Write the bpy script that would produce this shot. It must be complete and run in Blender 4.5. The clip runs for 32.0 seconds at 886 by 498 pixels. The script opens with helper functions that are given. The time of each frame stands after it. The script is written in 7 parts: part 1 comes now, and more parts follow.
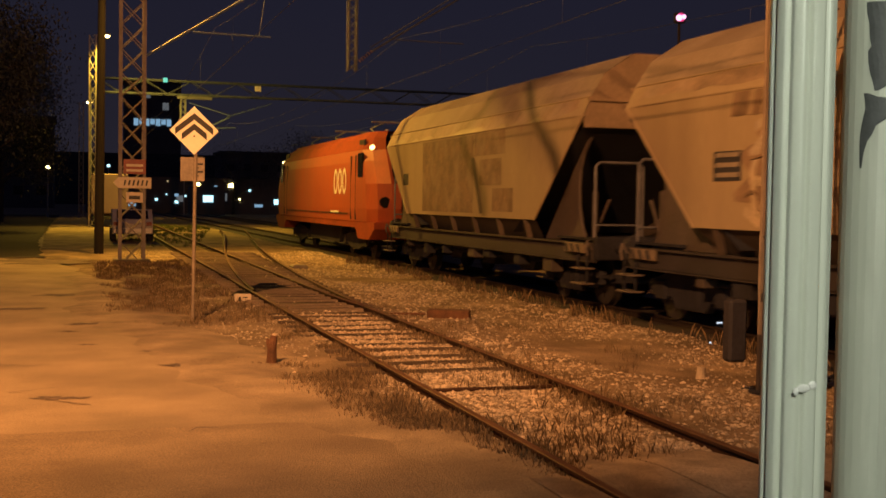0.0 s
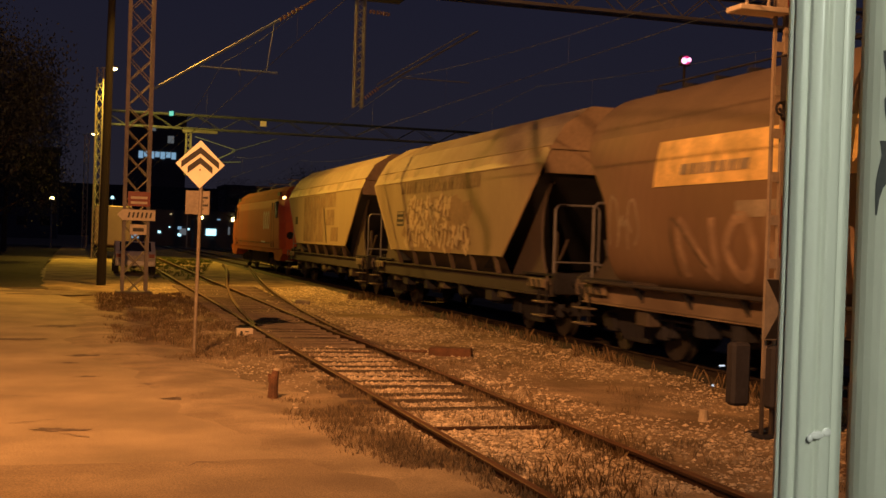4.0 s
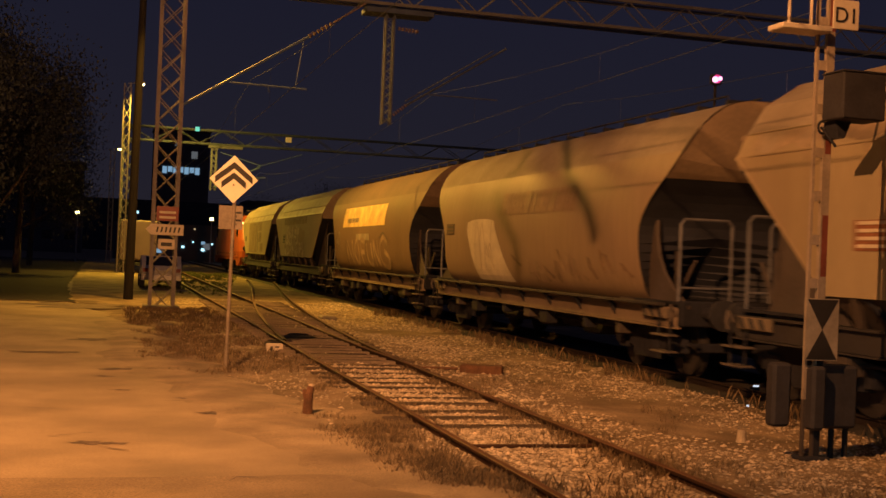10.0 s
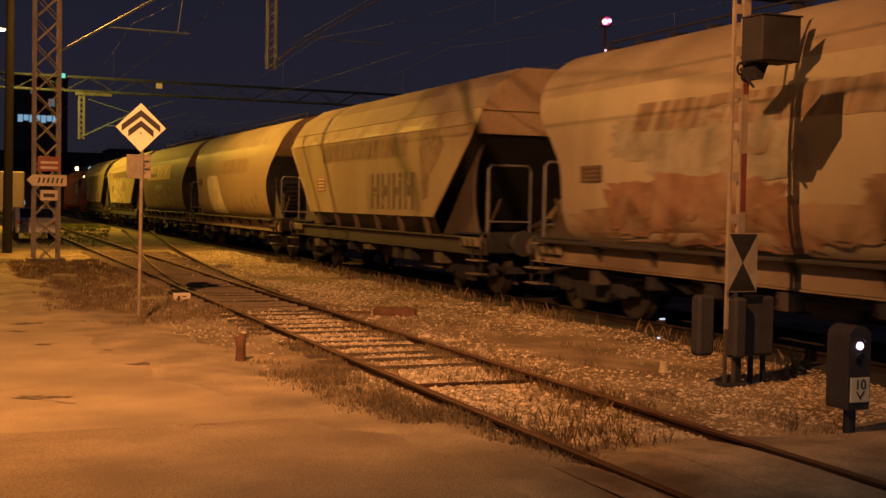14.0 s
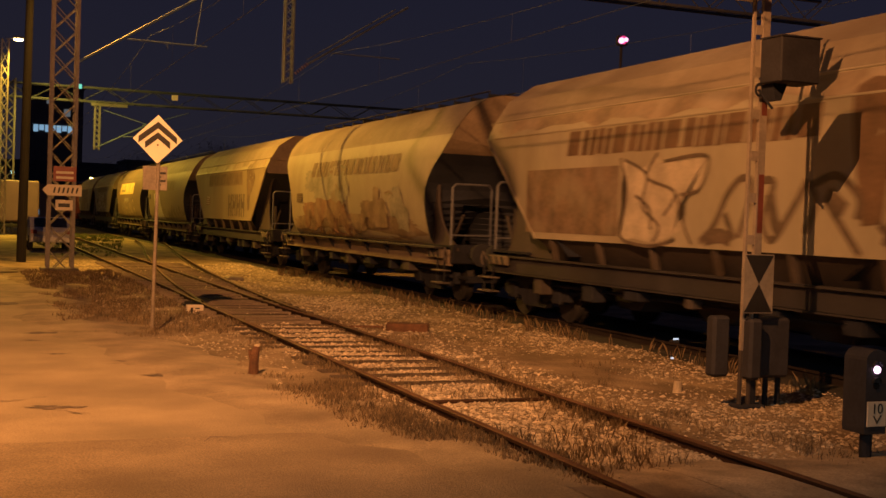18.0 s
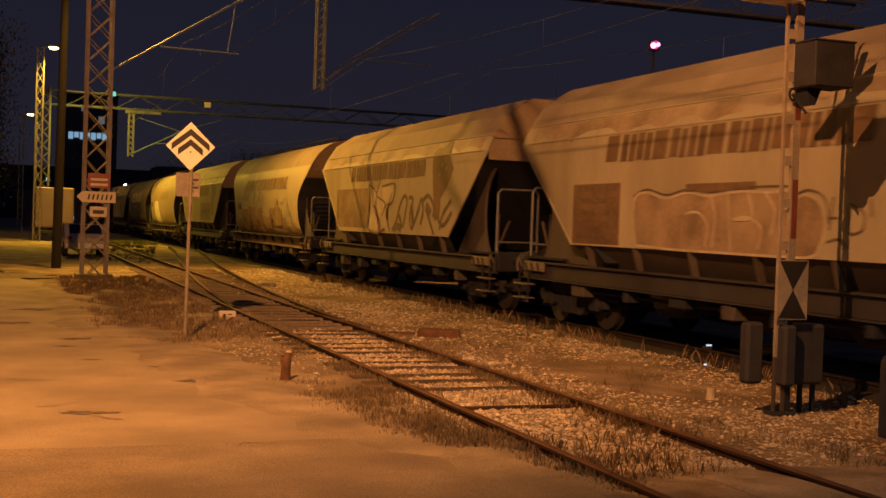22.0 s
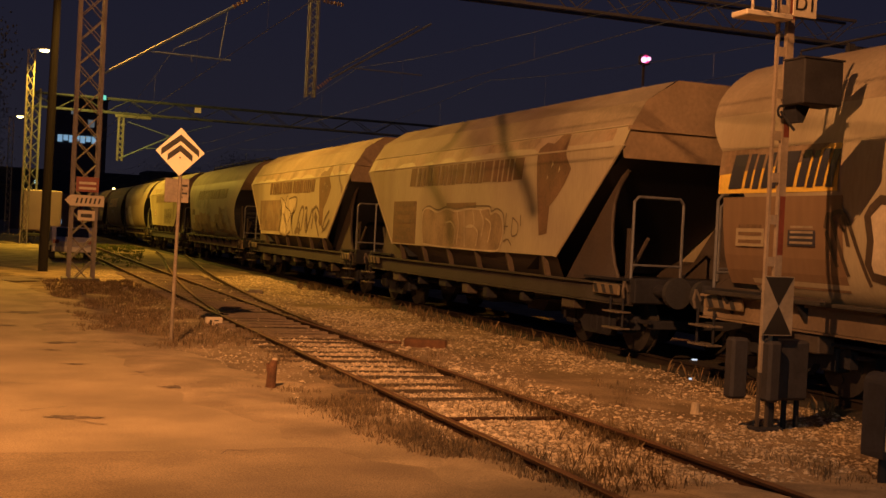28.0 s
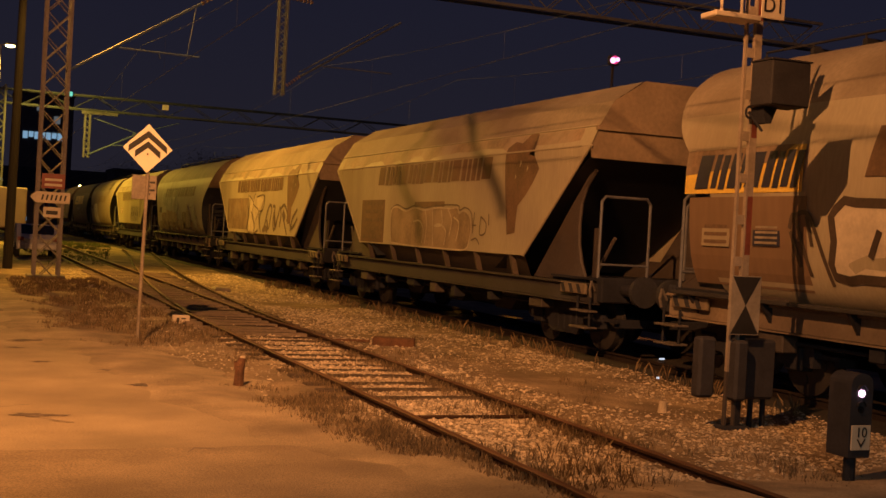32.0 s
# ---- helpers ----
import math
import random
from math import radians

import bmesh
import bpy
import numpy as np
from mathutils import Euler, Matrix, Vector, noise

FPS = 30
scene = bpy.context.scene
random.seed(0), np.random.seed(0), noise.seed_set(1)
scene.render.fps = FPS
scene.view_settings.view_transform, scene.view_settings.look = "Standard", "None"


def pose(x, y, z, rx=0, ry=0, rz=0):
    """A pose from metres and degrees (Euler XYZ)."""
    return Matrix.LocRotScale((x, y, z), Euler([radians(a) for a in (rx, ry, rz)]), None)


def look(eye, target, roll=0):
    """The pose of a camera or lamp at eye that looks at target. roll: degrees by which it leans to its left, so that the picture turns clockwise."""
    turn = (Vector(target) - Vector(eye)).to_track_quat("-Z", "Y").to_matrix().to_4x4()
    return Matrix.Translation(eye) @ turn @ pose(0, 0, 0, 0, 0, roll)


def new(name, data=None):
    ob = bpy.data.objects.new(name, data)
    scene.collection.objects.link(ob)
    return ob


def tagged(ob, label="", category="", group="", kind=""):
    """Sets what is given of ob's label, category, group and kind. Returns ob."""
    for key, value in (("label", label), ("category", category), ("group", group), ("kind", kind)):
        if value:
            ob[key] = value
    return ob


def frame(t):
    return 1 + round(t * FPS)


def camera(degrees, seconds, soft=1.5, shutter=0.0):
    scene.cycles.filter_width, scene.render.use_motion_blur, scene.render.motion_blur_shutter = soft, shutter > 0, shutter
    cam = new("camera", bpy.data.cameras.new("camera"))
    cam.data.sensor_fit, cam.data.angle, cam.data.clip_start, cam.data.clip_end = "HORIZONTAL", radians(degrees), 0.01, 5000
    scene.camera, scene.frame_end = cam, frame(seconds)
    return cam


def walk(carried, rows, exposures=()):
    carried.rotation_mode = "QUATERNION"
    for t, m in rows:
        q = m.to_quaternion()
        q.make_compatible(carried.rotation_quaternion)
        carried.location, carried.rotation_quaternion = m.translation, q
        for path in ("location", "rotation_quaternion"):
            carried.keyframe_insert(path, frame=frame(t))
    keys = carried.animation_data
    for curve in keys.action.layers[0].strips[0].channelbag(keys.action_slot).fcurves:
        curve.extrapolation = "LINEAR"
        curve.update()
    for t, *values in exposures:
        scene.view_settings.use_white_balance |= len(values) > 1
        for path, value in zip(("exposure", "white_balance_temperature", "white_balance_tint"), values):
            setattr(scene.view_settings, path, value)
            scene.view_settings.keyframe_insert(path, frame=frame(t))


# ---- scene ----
cam = camera(41.0, 32.0, soft=1.5, shutter=1.0)
PATH = [
    (0, (1.163, -2.325, 1.914), (1.751, -0.415, 1.836), 0.9),
    (0.5, (1.16, -2.315, 1.913), (1.744, -0.403, 1.853), 1.2),
    (1, (1.147, -2.325, 1.916), (1.73, -0.412, 1.86), 1.4),
    (1.5, (1.143, -2.318, 1.914), (1.725, -0.405, 1.863), 1.5),
    (2, (1.141, -2.317, 1.914), (1.722, -0.404, 1.873), 1.7),
    (2.5, (1.155, -2.297, 1.91), (1.738, -0.384, 1.876), 1.9),
    (3, (1.137, -2.323, 1.916), (1.72, -0.41, 1.891), 1.9),
    (3.5, (1.14, -2.32, 1.917), (1.724, -0.407, 1.897), 1.9),
    (5.5, (1.133, -2.317, 1.918), (1.711, -0.402, 1.924), 2.0),
    (6, (1.14, -2.303, 1.916), (1.709, -0.386, 1.927), 2.0),
    (6.5, (1.139, -2.303, 1.914), (1.704, -0.384, 1.927), 2.2),
    (7, (1.15, -2.286, 1.91), (1.707, -0.365, 1.928), 2.2),
    (7.5, (1.147, -2.295, 1.911), (1.701, -0.373, 1.928), 2.3),
    (8, (1.154, -2.291, 1.91), (1.705, -0.369, 1.928), 2.3),
    (8.5, (1.155, -2.29, 1.909), (1.703, -0.367, 1.928), 2.3),
    (9, (1.151, -2.284, 1.911), (1.697, -0.36, 1.928), 2.2),
    (9.5, (1.102, -2.258, 1.913), (1.652, -0.335, 1.93), 2.4),
    (10, (0.978, -2.24, 1.902), (1.527, -0.317, 1.915), 2.4),
    (10.5, (0.819, -2.235, 1.898), (1.359, -0.309, 1.908), 2.3),
    (11, (0.622, -2.225, 1.898), (1.216, -0.315, 1.891), 1.4),
    (11.5, (0.466, -2.192, 1.886), (1.143, -0.311, 1.869), -0.0),
    (12, (0.371, -2.218, 1.881), (1.103, -0.358, 1.801), -0.2),
    (12.5, (0.303, -2.244, 1.878), (1.058, -0.395, 1.771), -0.1),
    (13, (0.264, -2.209, 1.886), (1.026, -0.362, 1.799), 0.4),
    (13.5, (0.26, -2.182, 1.89), (1.021, -0.334, 1.812), 0.5),
    (14, (0.257, -2.199, 1.881), (1.017, -0.351, 1.806), 1.1),
    (14.5, (0.272, -2.189, 1.884), (1.032, -0.34, 1.81), 1.4),
    (15, (0.269, -2.189, 1.886), (1.03, -0.341, 1.817), 1.9),
    (15.5, (0.26, -2.186, 1.89), (1.023, -0.338, 1.828), 2.2),
    (17.5, (0.226, -2.172, 1.886), (0.973, -0.317, 1.834), 2.1),
    (18, (0.224, -2.173, 1.885), (0.966, -0.316, 1.836), 2.0),
    (18.5, (0.219, -2.174, 1.893), (0.956, -0.315, 1.846), 1.9),
    (19, (0.221, -2.174, 1.892), (0.95, -0.312, 1.845), 1.9),
    (19.5, (0.225, -2.164, 1.892), (0.945, -0.299, 1.845), 1.9),
    (20, (0.228, -2.163, 1.887), (0.943, -0.296, 1.839), 1.9),
    (20.5, (0.237, -2.151, 1.885), (0.946, -0.281, 1.835), 1.9),
    (21, (0.237, -2.15, 1.891), (0.94, -0.278, 1.843), 1.8),
    (21.5, (0.234, -2.165, 1.889), (0.931, -0.29, 1.844), 1.9),
    (22, (0.23, -2.164, 1.888), (0.922, -0.288, 1.847), 1.9),
    (22.5, (0.227, -2.176, 1.885), (0.915, -0.299, 1.845), 2.0),
    (23, (0.233, -2.171, 1.887), (0.921, -0.293, 1.846), 1.9),
    (23.5, (0.232, -2.173, 1.887), (0.917, -0.294, 1.846), 1.9),
    (24, (0.231, -2.177, 1.888), (0.915, -0.298, 1.849), 2.1),
    (24.5, (0.228, -2.176, 1.892), (0.914, -0.298, 1.854), 2.3),
    (25, (0.225, -2.174, 1.882), (0.913, -0.296, 1.849), 2.5),
    (25.5, (0.231, -2.172, 1.887), (0.922, -0.295, 1.853), 2.6),
    (27.5, (0.231, -2.177, 1.889), (0.937, -0.307, 1.861), 2.9),
    (28, (0.224, -2.186, 1.897), (0.934, -0.317, 1.873), 2.9),
    (28.5, (0.217, -2.186, 1.892), (0.93, -0.318, 1.871), 3.0),
    (29, (0.211, -2.197, 1.889), (0.933, -0.332, 1.869), 3.1),
    (29.5, (0.21, -2.19, 1.886), (0.943, -0.329, 1.868), 3.2),
    (30, (0.222, -2.173, 1.885), (0.965, -0.316, 1.86), 3.2),
    (30.5, (0.225, -2.172, 1.882), (0.981, -0.32, 1.858), 3.2),
    (31, (0.216, -2.167, 1.89), (0.976, -0.317, 1.864), 3.3),
    (31.5, (0.216, -2.171, 1.884), (0.977, -0.322, 1.86), 3.3),
    (32, (0.217, -2.174, 1.883), (0.977, -0.324, 1.861), 3.2),
]
walk(cam, [(t, look(eye, target, roll)) for t, eye, target, roll in PATH], [(0, 0.04), (3, 0.0), (6, -0.14), (9, -0.12), (11, 0.05), (13, 0.08), (15, 0.03), (18, 0.0), (25, -0.02), (32, -0.06)])

# ---- light: a moonless night, sodium street lamps, one cold lamp under the station eaves ----
world = bpy.data.worlds.new("night")
scene.world = world
world.use_nodes = True
wn = world.node_tree
sky_way = wn.nodes.new("ShaderNodeTexCoord")
sky_split = wn.nodes.new("ShaderNodeSeparateXYZ")
sky_ramp = wn.nodes.new("ShaderNodeValToRGB")
sky_ramp.color_ramp.elements[0].position, sky_ramp.color_ramp.elements[1].position = 0.0, 0.35
sky_ramp.color_ramp.elements[0].color = (0.0165, 0.0145, 0.0215, 1)
sky_ramp.color_ramp.elements[1].color = (0.0078, 0.0090, 0.0240, 1)
wn.links.new(sky_way.outputs["Generated"], sky_split.inputs[0])
wn.links.new(sky_split.outputs[2], sky_ramp.inputs[0])
wn.links.new(sky_ramp.outputs[0], wn.nodes["Background"].inputs[0])
wn.nodes["Background"].inputs[1].default_value = 1.0


def spot(name, eye, target, watts, colour, degrees=140, radius=0.12, blend=0.8):
    data = bpy.data.lights.new(name, "SPOT")
    data.energy, data.color, data.spot_size, data.spot_blend = watts, colour, radians(degrees), blend
    data.shadow_soft_size = radius
    ob = new(name, data)
    ob.matrix_world = look(eye, target)
    return ob


SODIUM = (1.0, 0.402, 0.125)
AMBER = (1.0, 0.465, 0.060)
YELLOW = (1.0, 0.58, 0.055)
spot("sodium_lamp_light", (-1.8, 2.0, 9.75), (5.0, 52.0, 0), 19800, SODIUM, 145, 0.05, 1.0)
spot("pole_lamp_light", (2.35, 38.3, 11.3), (8.6, 33.0, 0), 10500, AMBER, 132, 0.10, 1.0)
spot("street_lamp_light", (2.75, 75.5, 12.0), (9.0, 71.0, 0), 15000, YELLOW, 156, 0.12, 1.0)
spot("street_lamp_light_far", (2.1, 115.0, 10.8), (9.0, 105.0, 0), 5000, YELLOW, 160, 0.12)
spot("eaves_lamp_light", (1.3, -3.6, 3.3), (2.5, -0.4, 1.9), 385, (0.95, 1.0, 0.84), 46, 0.10, 0.5)

# ---- materials ----


def material(name, base, rough=0.8, metal=0.0, vary=0.25, scale=3.0, fine=40.0, bump=0.15, stain=None, stain_amount=0.4,
             streak=False, islands=False, spec=0.5, grainy=1.2):
    m = bpy.data.materials.new(name)
    m.use_nodes = True
    nt = m.node_tree
    b = nt.nodes["Principled BSDF"]
    b.inputs["Roughness"].default_value = rough
    b.inputs["Metallic"].default_value = metal
    b.inputs["Specular IOR Level"].default_value = spec
    tc = nt.nodes.new("ShaderNodeTexCoord")
    mp = nt.nodes.new("ShaderNodeMapping")
    nt.links.new(tc.outputs["Object"], mp.inputs[0])
    if streak:
        mp.inputs["Scale"].default_value = (1, 1, 0.16)

    def tex(s, detail):
        n = nt.nodes.new("ShaderNodeTexNoise")
        n.inputs["Scale"].default_value, n.inputs["Detail"].default_value = s, detail
        nt.links.new(mp.outputs[0], n.inputs["Vector"])
        return n

    def rgb(c):
        return (c[0], c[1], c[2], 1)

    coarse, grain = tex(scale, 6), tex(fine, 4)
    ramp = nt.nodes.new("ShaderNodeValToRGB")
    ramp.color_ramp.elements[0].position, ramp.color_ramp.elements[1].position = 0.3, 0.72
    ramp.color_ramp.elements[0].color = rgb([c * (1 - vary) for c in base])
    ramp.color_ramp.elements[1].color = rgb([min(1, c * (1 + vary)) for c in base])
    nt.links.new(coarse.outputs[0], ramp.inputs[0])
    out = ramp.outputs[0]

    def mix(kind, fac, a, bsock):
        n = nt.nodes.new("ShaderNodeMix")
        n.data_type, n.blend_type = "RGBA", kind
        if isinstance(fac, float):
            n.inputs[0].default_value = fac
        else:
            nt.links.new(fac, n.inputs[0])
        nt.links.new(a, n.inputs[6])
        if isinstance(bsock, tuple):
            n.inputs[7].default_value = bsock
        else:
            nt.links.new(bsock, n.inputs[7])
        return n.outputs[2]

    gr = nt.nodes.new("ShaderNodeMapRange")
    gr.inputs[3].default_value, gr.inputs[4].default_value = max(0.0, 1 - vary * grainy), 1 + vary * grainy
    nt.links.new(grain.outputs[0], gr.inputs[0])
    gcol = nt.nodes.new("ShaderNodeCombineColor")
    for i in range(3):
        nt.links.new(gr.outputs[0], gcol.inputs[i])
    out = mix("MULTIPLY", 1.0, out, gcol.outputs[0])
    if stain:
        st = tex(scale * 0.55, 8)
        sr = nt.nodes.new("ShaderNodeValToRGB")
        sr.color_ramp.elements[0].position, sr.color_ramp.elements[1].position = 0.46, 0.66
        sr.color_ramp.elements[0].color, sr.color_ramp.elements[1].color = (0, 0, 0, 1), (stain_amount,) * 3 + (1,)
        nt.links.new(st.outputs[0], sr.inputs[0])
        out = mix("MIX", sr.outputs[0], out, rgb(stain))
    if islands:
        geo = nt.nodes.new("ShaderNodeNewGeometry")
        ir = nt.nodes.new("ShaderNodeMapRange")
        ir.inputs[3].default_value, ir.inputs[4].default_value = 0.55, 1.5
        nt.links.new(geo.outputs["Random Per Island"], ir.inputs[0])
        icol = nt.nodes.new("ShaderNodeCombineColor")
        for i in range(3):
            nt.links.new(ir.outputs[0], icol.inputs[i])
        out = mix("MULTIPLY", 1.0, out, icol.outputs[0])
    nt.links.new(out, b.inputs["Base Color"])
    rr = nt.nodes.new("ShaderNodeMapRange")
    rr.inputs[3].default_value, rr.inputs[4].default_value = max(0.05, rough - 0.15), min(1, rough + 0.15)
    nt.links.new(coarse.outputs[0], rr.inputs[0])
    nt.links.new(rr.outputs[0], b.inputs["Roughness"])
    if bump:
        bp = nt.nodes.new("ShaderNodeBump")
        bp.inputs["Strength"].default_value, bp.inputs["Distance"].default_value = bump, 0.02
        nt.links.new(grain.outputs[0], bp.inputs["Height"])
        nt.links.new(bp.outputs[0], b.inputs["Normal"])
    return m


def glow(name, colour, strength):
    m = bpy.data.materials.new(name)
    m.use_nodes = True
    b = m.node_tree.nodes["Principled BSDF"]
    b.inputs["Base Color"].default_value = (0.02, 0.02, 0.02, 1)
    b.inputs["Emission Color"].default_value = (*colour, 1)
    b.inputs["Emission Strength"].default_value = strength
    return m


M_ASPHALT = material("asphalt", (0.37, 0.290, 0.175), 0.85, vary=0.20, scale=1.0, fine=70, bump=0.6, grainy=3.2, stain=(0.185, 0.142, 0.088), stain_amount=0.55)
M_ASPHALT_NEAR = material("older_brown_asphalt", (0.32, 0.245, 0.146), 0.85, vary=0.24, scale=1.3, fine=70, bump=0.7, grainy=3.6, stain=(0.19, 0.14, 0.09), stain_amount=0.6)
M_SAND = material("sandy_dirt", (0.35, 0.273, 0.166), 0.95, vary=0.3, scale=1.6, fine=60, bump=0.8, grainy=2.5, stain=(0.15, 0.11, 0.065), stain_amount=0.6)
M_CONCRETE_SLAB = material("crossing_slab", (0.15, 0.13, 0.11), 0.9, vary=0.25, scale=2, fine=40, bump=0.3, stain=(0.06, 0.05, 0.04))
M_DIRT = material("gravelly_dirt", (0.285, 0.218, 0.138), 0.95, vary=0.5, scale=1.1, fine=30, bump=1.0, stain=(0.14, 0.10, 0.06), stain_amount=0.65, spec=0.12)
M_DIRT_DARK = material("dark_crack_dirt", (0.07, 0.055, 0.04), 0.95, vary=0.3, scale=4, fine=30, bump=0.3)
M_BED_DARK = material("dark_ballast", (0.03, 0.025, 0.022), 0.9, vary=0.4, scale=3, fine=30, bump=1.0)
M_RAIL_DARK = material("dark_rail", (0.035, 0.027, 0.024), 0.6, 0.3, vary=0.3, scale=3, fine=60, bump=0.1, spec=0.12)
M_CROSSING = material("dusty_crossing_infill", (0.40, 0.31, 0.20), 0.9, vary=0.4, scale=2.2, fine=40, bump=0.8, stain=(0.11, 0.08, 0.055), stain_amount=0.7)
M_POTHOLE = material("damp_pothole_dirt", (0.165, 0.125, 0.088), 0.95, vary=0.45, scale=5, fine=30, bump=0.8)
M_STONE = material("ballast_stone", (0.40, 0.325, 0.225), 0.9, vary=0.25, scale=6, fine=40, bump=0.2, islands=True)
M_RAIL_HEAD = material("rust_rail_head_highlight", (0.135, 0.075, 0.042), 0.55, 0.1, vary=0.3, scale=2, fine=50, bump=0.1, spec=0.12)
M_SLEEPER_PALE = material("bleached_sleeper", (0.20, 0.155, 0.115), 0.9, vary=0.4, scale=2, fine=35, bump=0.5, stain=(0.08, 0.06, 0.045), stain_amount=0.6, spec=0.12)
M_BED_BROWN = material("rusty_brown_ballast", (0.075, 0.053, 0.037), 0.95, vary=0.5, scale=3, fine=30, bump=1.0, spec=0.12)
M_CRACK = material("dusty_crack_fill", (0.20, 0.155, 0.108), 0.95, vary=0.35, scale=6, fine=30, bump=0.5)
M_WEED = material("dry_weeds", (0.15, 0.105, 0.056), 0.9, vary=0.3, scale=4, fine=30, bump=0, islands=True)
M_GREEN = material("green_grass", (0.075, 0.10, 0.03), 0.9, vary=0.3, scale=4, fine=30, bump=0, islands=True)
M_RAIL = material("rusty_rail", (0.052, 0.028, 0.018), 0.75, 0.1, vary=0.3, scale=3, fine=60, bump=0.2, spec=0.12)
M_SLEEPER = material("old_oak_sleeper", (0.075, 0.055, 0.04), 0.9, vary=0.35, scale=2, fine=35, bump=0.5, stain=(0.16, 0.125, 0.09), stain_amount=0.5, spec=0.12)
M_WAGON = material("grey_wagon_paint", (0.37, 0.328, 0.235), 0.6, vary=0.15, scale=0.9, fine=24, bump=0.08, stain=(0.22, 0.165, 0.115), stain_amount=0.6, streak=True)
M_WAGON_BROWN = material("rusty_wagon_paint", (0.18, 0.12, 0.078), 0.6, vary=0.18, scale=0.6, fine=8, bump=0.06, stain=(0.15, 0.09, 0.055), stain_amount=0.6, streak=True)
M_WAGON_TAN = material("stained_wagon_paint", (0.29, 0.215, 0.145), 0.55, vary=0.14, scale=0.6, fine=8, bump=0.05, stain=(0.17, 0.11, 0.07), stain_amount=0.6, streak=True)
M_ROOF = material("dirty_wagon_roof", (0.30, 0.25, 0.185), 0.75, vary=0.22, scale=0.8, fine=16, bump=0.08, stain=(0.19, 0.14, 0.095), stain_amount=0.7)
M_ROOF_BROWN = material("rusty_wagon_roof", (0.17, 0.12, 0.085), 0.75, vary=0.22, scale=0.8, fine=16, bump=0.08)
M_ENDWALL = material("dirty_end_wall", (0.24, 0.178, 0.118), 0.75, vary=0.25, scale=1.2, fine=14, bump=0.1)
M_BLACKISH = material("sooty_steel", (0.032, 0.033, 0.042), 0.8, 0.2, vary=0.3, scale=2, fine=25, bump=0.2)
M_FRAME = material("grimy_underframe", (0.024, 0.025, 0.034), 0.85, 0.0, vary=0.35, scale=1.5, fine=18, bump=0.2, spec=0.2)
M_FRAME_LIGHT = material("dusty_underframe", (0.065, 0.053, 0.048), 0.75, 0.1, vary=0.3, scale=1.5, fine=18, bump=0.15)
M_WHEEL = material("wheel_steel", (0.06, 0.055, 0.055), 0.6, 0.6, vary=0.3, scale=3, fine=30, bump=0.1)
M_PIPE = material("galvanised_handrail", (0.155, 0.16, 0.18), 0.5, 0.3, vary=0.2, scale=5, fine=30, bump=0.05)
M_DECAL = material("faded_brown_lettering", (0.15, 0.092, 0.055), 0.65, vary=0.3, scale=2.5, fine=20, bump=0.0)
M_DECAL_PALE = material("weathered_brown_panel", (0.19, 0.13, 0.085), 0.65, vary=0.35, scale=3.5, fine=14, bump=0.0, stain=(0.30, 0.24, 0.17), stain_amount=0.6)
M_SPRAY_DARK = material("black_spray_paint", (0.07, 0.05, 0.04), 0.6, vary=0.3, scale=3, fine=20, bump=0.0)
M_SPRAY_LIGHT = material("pale_spray_paint", (0.62, 0.55, 0.43), 0.6, vary=0.15, scale=3, fine=20, bump=0.0)
M_SPRAY_RUST = material("red_brown_spray_paint", (0.25, 0.10, 0.05), 0.6, vary=0.3, scale=3, fine=20, bump=0.0)
M_SPRAY_GREY = material("grey_spray_paint", (0.27, 0.23, 0.18), 0.6, vary=0.3, scale=3, fine=20, bump=0.0)
M_YELLOW = material("yellow_banner_paint", (0.74, 0.52, 0.09), 0.55, vary=0.15, scale=2, fine=20, bump=0.0)
M_YELLOW_FADED = material("faded_yellow_banner", (0.74, 0.53, 0.20), 0.6, vary=0.3, scale=3, fine=20, bump=0.0)
M_DECAL_FAINT = material("faint_brown_paint", (0.27, 0.19, 0.125), 0.65, vary=0.25, scale=3, fine=16, bump=0.0)
M_SPRAY_GREY3 = material("dull_brown_grey_spray", (0.30, 0.215, 0.15), 0.65, vary=0.35, scale=3, fine=16, bump=0.0, stain=(0.21, 0.145, 0.1), stain_amount=0.7)
M_SPRAY_GREY2 = material("dark_grey_spray_paint", (0.12, 0.085, 0.06), 0.6, vary=0.4, scale=4, fine=20, bump=0.0)
M_SMEAR = material("brushed_out_graffiti", (0.21, 0.145, 0.095), 0.65, vary=0.4, scale=2.5, fine=14, bump=0.0, stain=(0.34, 0.27, 0.19), stain_amount=0.8)
M_DIRTBAND = material("washed_down_dirt", (0.27, 0.20, 0.135), 0.7, vary=0.35, scale=1.6, fine=14, bump=0.0, stain=(0.38, 0.325, 0.25), stain_amount=0.7)
M_BUBBLE = material("mottled_brown_graffiti_fill", (0.27, 0.195, 0.13), 0.65, vary=0.35, scale=2.2, fine=16, bump=0.0, stain=(0.37, 0.29, 0.2), stain_amount=0.6)
M_PRINT = material("worn_small_print", (0.14, 0.09, 0.058), 0.65, vary=0.3, scale=6, fine=20, bump=0.0)
M_TUBE = material("dull_galvanised_tube", (0.065, 0.11, 0.22), 0.6, 0.0, vary=0.2, scale=5, fine=30, bump=0.05)
M_LOCO_ROOF = material("dull_red_roof_paint", (0.25, 0.058, 0.026), 0.85, vary=0.2, scale=1, fine=12, bump=0.05, spec=0.1)
M_STICKER = material("torn_grey_sticker", (0.055, 0.056, 0.055), 0.6, vary=0.25, scale=20, fine=90, bump=0.05)
